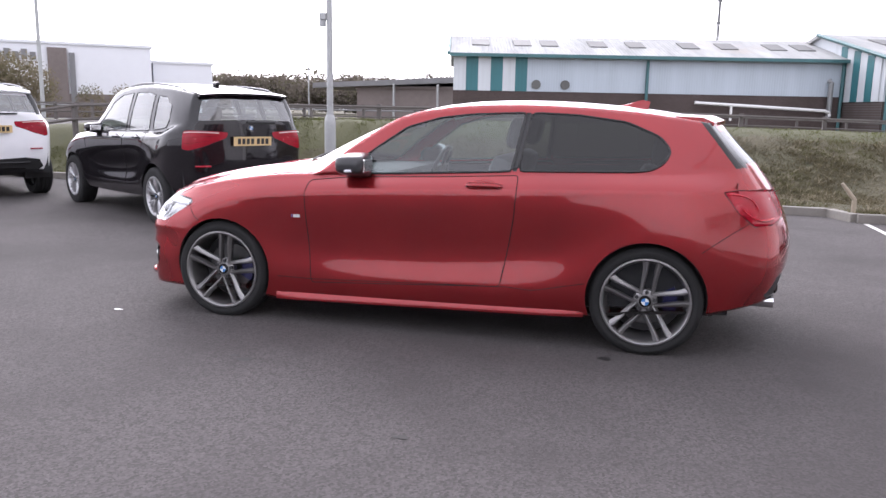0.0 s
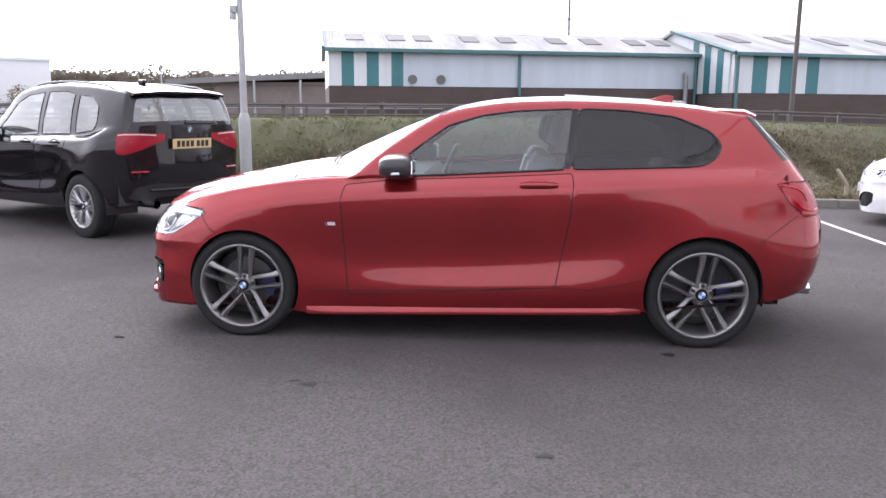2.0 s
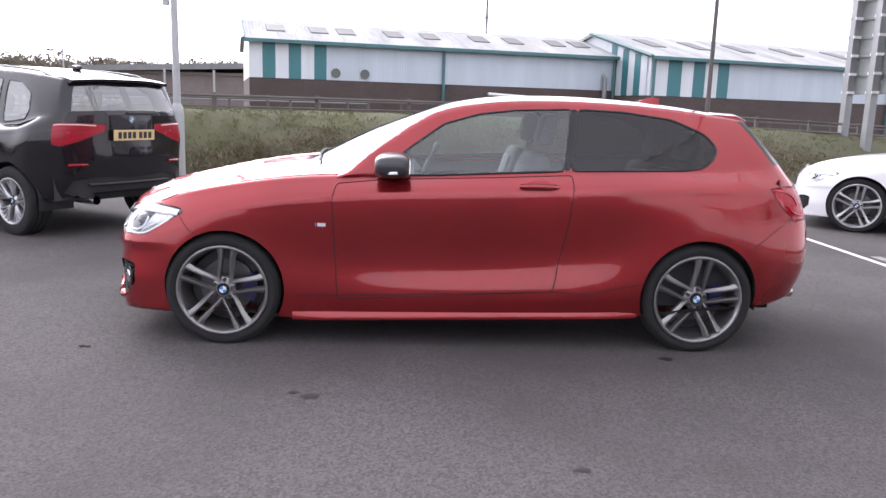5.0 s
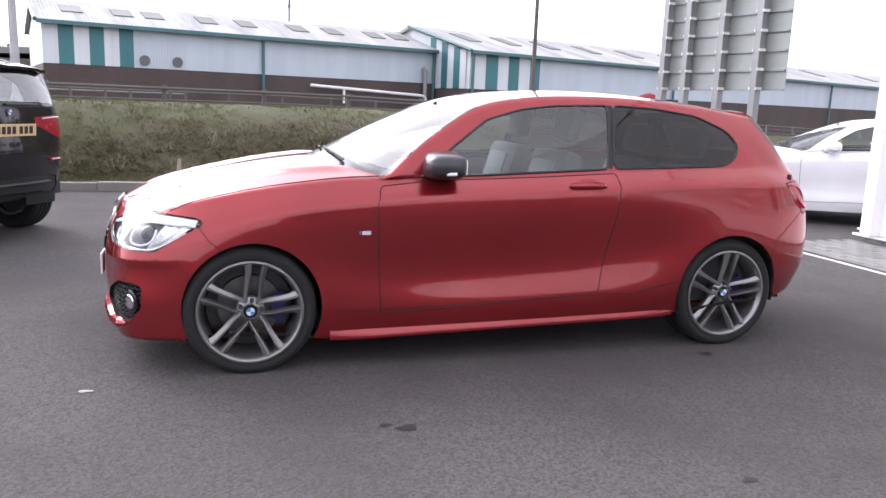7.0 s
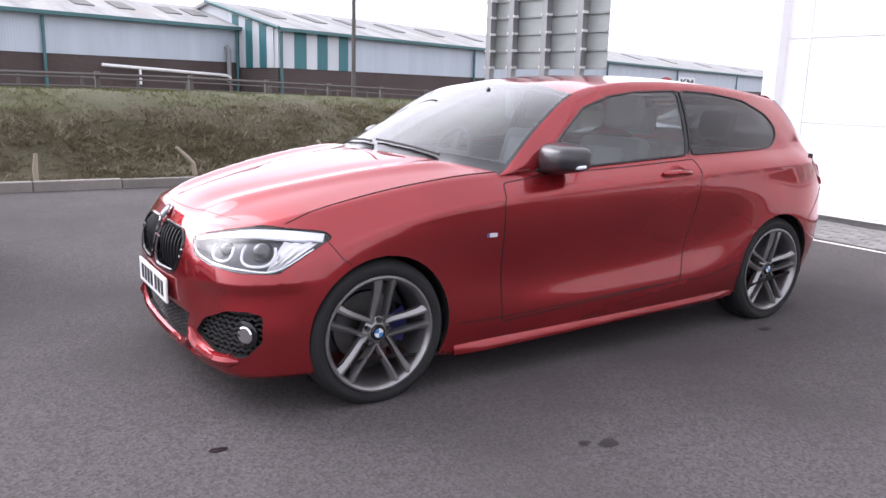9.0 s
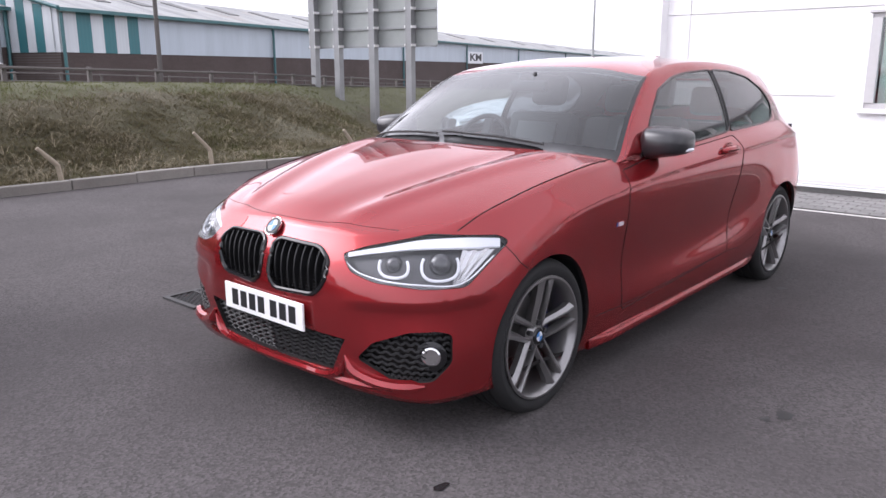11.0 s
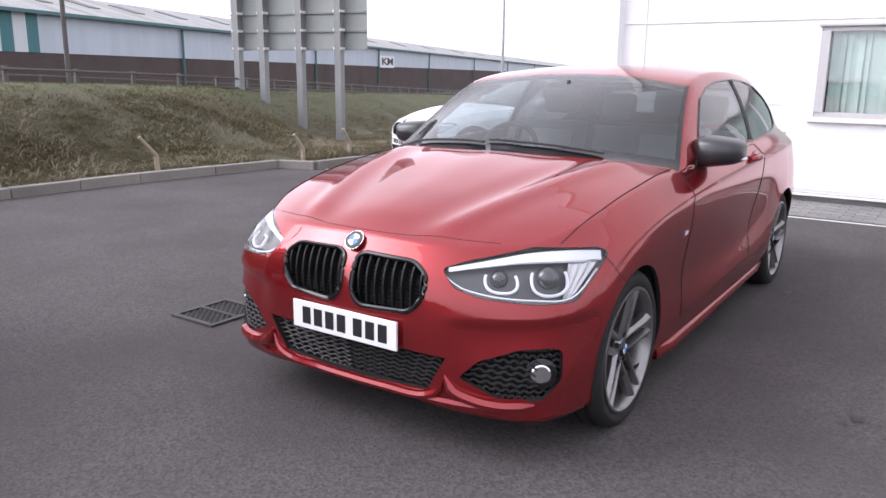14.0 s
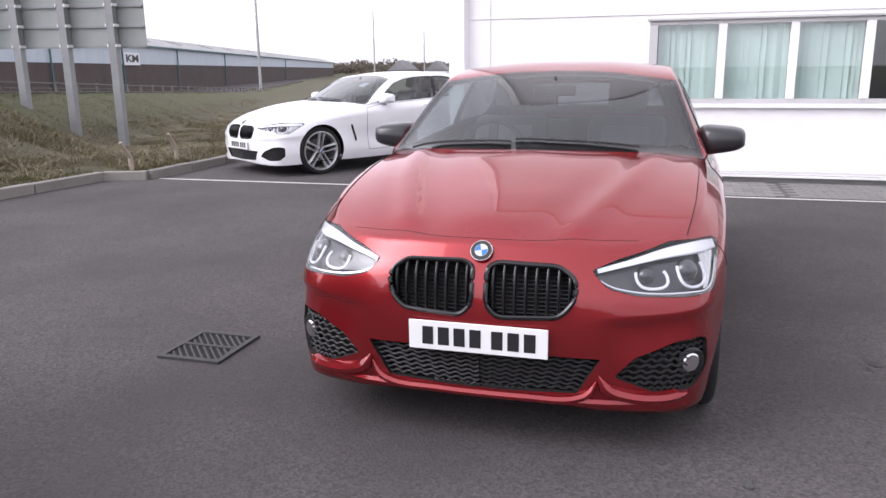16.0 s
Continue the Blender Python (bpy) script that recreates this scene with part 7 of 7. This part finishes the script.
for s in (1, -1):       # blade under each corner intake
    b = bmesh.new()
    line = []
    for y, z in ((.435, .300), (.465, .250), (.54, .222), (.64, .214), (.745, .224)):
        line.append(skin.ray((-4, y, z + .026), (1, 0, 0)) + Vector((-.003, 0, 0)))
    tube(b, [Vector((q[0], q[1] * s, q[2])) for q in resample([tuple(q) for q in line], 16)], [.006, .014] + [.026] * 13 + [.016, .006], 8)
    part("bumper_blade", b, RED_PAINT, car, smooth=True)


# ---- parked cars ----
def suv_form(x, y, z):
    zz = float(np.interp(z, [0, .19, .33, .62, .89, 1.0, 1.08, 1.30, 1.47], [0, .29, .44, .77, 1.03, 1.11, 1.16, 1.55, 1.77]))
    xx = float(np.interp(x, [-2.15, -1.345, -.7, .6, 1.345, 2.15], [-2.31, -1.45, -.82, .72, 1.45, 2.20]))
    if x > 0.9:
        xx += smooth01((x - 0.9) / 0.8) * (float(np.interp(z, [.60, .89, 1.09], [0, .08, .20])) + 0.36 * max(0.0, z - 1.07))
        zz += 0.11 * smooth01((x - 1.25) / 0.45) * smooth01((z - 0.78) / 0.30) * smooth01((1.37 - z) / 0.26)
    yy = y * float(np.interp(z, [0, .9, 1.1, 1.45], [1.05, 1.06, 1.06, 1.08]))
    if x > 1.5 and z < 1.1:
        yy *= 1 + 0.035 * smooth01((x - 1.5) / 0.4) * smooth01(abs(y) / 0.3) * (1 if abs(y) < 0.75 else 0.6)
    return xx, yy, zz


def coupe_form(x, y, z):
    zz = float(np.interp(z, [0, .19, .62, .77, 1.0, 1.08, 1.47], [0, .175, .60, .72, .945, 1.01, 1.375]))
    xx = float(np.interp(x, [-2.15, -1.345, -.7, .6, 1.345, 2.15], [-2.20, -1.405, -.60, .72, 1.405, 2.42]))
    return xx, y * 1.03, zz


SUV = dict(shaped(HATCH, suv_form), axles=(-1.45, 1.45), arch=(.400, .402), wheel_z=.365)
COUPE = dict(shaped(HATCH, coupe_form), axles=(-1.405, 1.405), arch=(.352, .356), wheel_z=.330)
suv_windows = [([(-.50, 1.004), (-.31, 1.155), (-.13, 1.275), (.07, 1.338), (.36, 1.362), (.40, 1.048), (-.2, 1.012)], 0.02, CLEAR_GLASS, "clear side window"),
               ([(.47, 1.054), (.45, 1.366), (.80, 1.368), (.98, 1.342), (1.04, 1.078)], 0.02, CLEAR_GLASS, "clear rear door window"),
               ([(1.12, 1.082), (1.06, 1.335), (1.22, 1.322), (1.36, 1.25), (1.40, 1.14), (1.36, 1.095)], 0.02, CLEAR_GLASS, "clear quarter window")]
suv_doors = [([(-.70, .32), (-.72, .62), (-.73, .84), (-.71, .925), (-.45, .972), (.15, 1.007), (.425, 1.022), (.425, .60), (.415, .33)], (.18, .36, .925)),
             ([(.425, .33), (.435, .60), (.435, 1.022), (1.05, 1.05), (1.08, .94), (1.0, .78), (.92, .62), (.86, .36)], (.78, .96, .94))]
SUV_TAIL = [(1.88, .80, .978), (1.92, .75, .988), (2.0, .62, .985), (2.07, .33, .972), (2.08, .33, .915), (2.02, .55, .840), (1.96, .70, .800), (1.91, .78, .815)]


def suv(name, label, m, paint, rim_mat, plate):
    ft = dict(common, paint=paint, body_label="painted body shell", windows=suv_windows, doors=suv_doors, half_width=.935, track=.815, wheel_r=.365, rim_r=.245, tyre_w=.245,
              rim_mat=rim_mat, style=TEN_V, rear_glass=CLEAR_GLASS, cap=paint, ridge=0.006,
              tail_bar=[(1.89, .78, .965), (1.93, .73, .970), (1.99, .58, .970), (2.04, .42, .962)], bar_r=0.010, bar_mat=PALE_LENS, recess=paint,
              tail_marks=[([(1.90, .775, .915), (1.96, .68, .920), (2.05, .40, .938)], .004, GLOSS_BLACK), ([(1.92, .765, .865), (1.98, .66, .872), (2.03, .50, .890)], .004, GLOSS_BLACK)],
              lamps=[common["lamps"][0], ("tail", (1.9, .7, .92), (.70, .71, 0), SUV_TAIL, 0.02)])
    c, sk, Pm = build_car(name, label, m, SUV, suv_form, ft)
    h = sk.ray((4, 0, 1.08), (-1, 0, 0))
    number_plate(c, Matrix.Translation((h.x + 0.045, 0, 1.055)) @ Matrix.Rotation(radians(90), 4, 'Z') @ Matrix.Rotation(radians(4), 4, 'X'), plate)
    badge(c, frame_on(sk, Vector((4, 0, 1.215)), Vector((-1, 0, 0))) @ Matrix.Translation((0, 0, .006)))
    b = bmesh.new()
    pts = [sk.ray((4, y, 1.285), (-1, 0, 0)) + Vector((0.012, 0, 0)) for y in np.linspace(-.05, .35, 7)]
    tube(b, pts, 0.014, 6)
    part("rear_wiper", b, SATIN_BLACK, c)
    roof_spoiler(c, sk, Pm(1.66, 0, 1.37).x, 1.6, .60, .135, paint)
    for s in (1, -1):
        b = bmesh.new()
        pts = [sk.ray((4, s * y, .755), (-1, 0, 0)) + Vector((0.003, 0, 0)) for y in np.linspace(.52, .70, 8)]
        tube(b, pts, 0.026, 6, flat=0.5)
        part("reflector", b, RED_LENS, c, "red bumper reflector")
        b = bmesh.new()
        rr = [sk.ray((x, s * .60, 3), (0, 0, -1)) for x in np.linspace(-.05, 1.75, 12)]
        tube(b, [q + Vector((0, 0, 0.026 if 0 < i < 11 else 0.0)) for i, q in enumerate(rr) if q], 0.013, 8)
        part("roof_rail", b, GALV, c, smooth=True)
    b = bmesh.new()
    tube(b, [(2.0, -.55, .40), (2.31, -.55, .40)], .045, 18, caps=False)
    tube(b, [(2.31, -.55, .40), (2.20, -.55, .40)], .042, 18, caps=False)
    part("exhaust_tip", b, CHROME, c, smooth=40)
    b = bmesh.new()
    rr = [sk.ray((4, y, .545), (-1, 0, 0)) + Vector((0.002, 0, 0)) for y in np.linspace(-.5, .5, 12)]
    tube(b, rr, .03, 6, flat=0.5)
    part("bumper_insert", b, SATIN_BLACK, c)
    b = bmesh.new()
    box(b, 1.28, 1.40, -0.03, 0.03, sk.ray((1.34, 0, 3), (0, 0, -1)).z - 0.005, sk.ray((1.34, 0, 3), (0, 0, -1)).z + 0.05, 0.02)
    part("roof_aerial", b, paint, c)
    return c


suv("suv", "black five-door sport utility car seen from behind", Matrix.Translation((-4.90, 3.90, 0)) @ Matrix.Rotation(radians(-31.5), 4, 'Z') @ Matrix.Diagonal((0.932, 0.932, 0.932, 1)), BLACK_PAINT, RIM_SILVER, PLATE_YELLOW)
suv("suv", "white tall family car parked beside the black one", Matrix.Translation((-9.45, 4.70, 0)) @ Matrix.Rotation(radians(-30.0), 4, 'Z') @ Matrix.Diagonal((0.95, 0.95, 0.95, 1)), WHITE_PAINT, RIM_GREY, PLATE_YELLOW)

white = dict(common, paint=WHITE_PAINT, body_label="white painted body shell",
             windows=red["windows"][:1] + red["windows"][1:2] + [(red["windows"][2][0], 0.04, SIDE_GLASS, "rear side window")], doors=red["doors"], half_width=.91, track=.775, wheel_r=.332, rim_r=.266,
             tyre_w=.225, fog=None, rim_mat=RIM_SILVER, style=FIVE_DOUBLE, cap=WHITE_PAINT, ridge=0.006, slats=7, recess=WHITE_PAINT)
car2, skin2, P2 = build_car("coupe", "white two-door coupe with dark grille parked at the kerb", Matrix.Translation((6.72, 3.92, 0)) @ Matrix.Rotation(radians(-33.0), 4, 'Z'), COUPE, coupe_form, white)
badge(car2, frame_on(skin2, Vector((-4, 0, .71)), Vector((1, 0, 0))) @ Matrix.Translation((0, 0, .007)))
p = skin2.ray((-4, 0, .41), (1, 0, 0))
number_plate(car2, Matrix.Translation((p.x - 0.012, 0, .41)) @ Matrix.Rotation(radians(-90), 4, 'Z'), PLATE_WHITE)
b = bmesh.new()
h = [skin2.ray((x, y, 3), (0, 0, -1)) for x, y in ((-.36, -.42), (-.36, -.28), (-.24, -.28), (-.24, -.42))]
b.faces.new([b.verts.new(q + Vector((0.0, 0, -0.012))) for q in h])
part("window_sticker", b, STICKER, car2, "pale price sticker behind the windscreen")
for s in (1, -1):
    b = bmesh.new()
    l = on_side(skin2, [(-.92, .66), (-.86, .50), (-.84, .42)], 6, 0.001)
    tube(b, [Vector((q.x, q.y * s, q.z)) for q in l], [.006] + [.016] * (len(l) - 2) + [.006], 6, flat=1)
    part("side_vent", b, GLOSS_BLACK, car2)
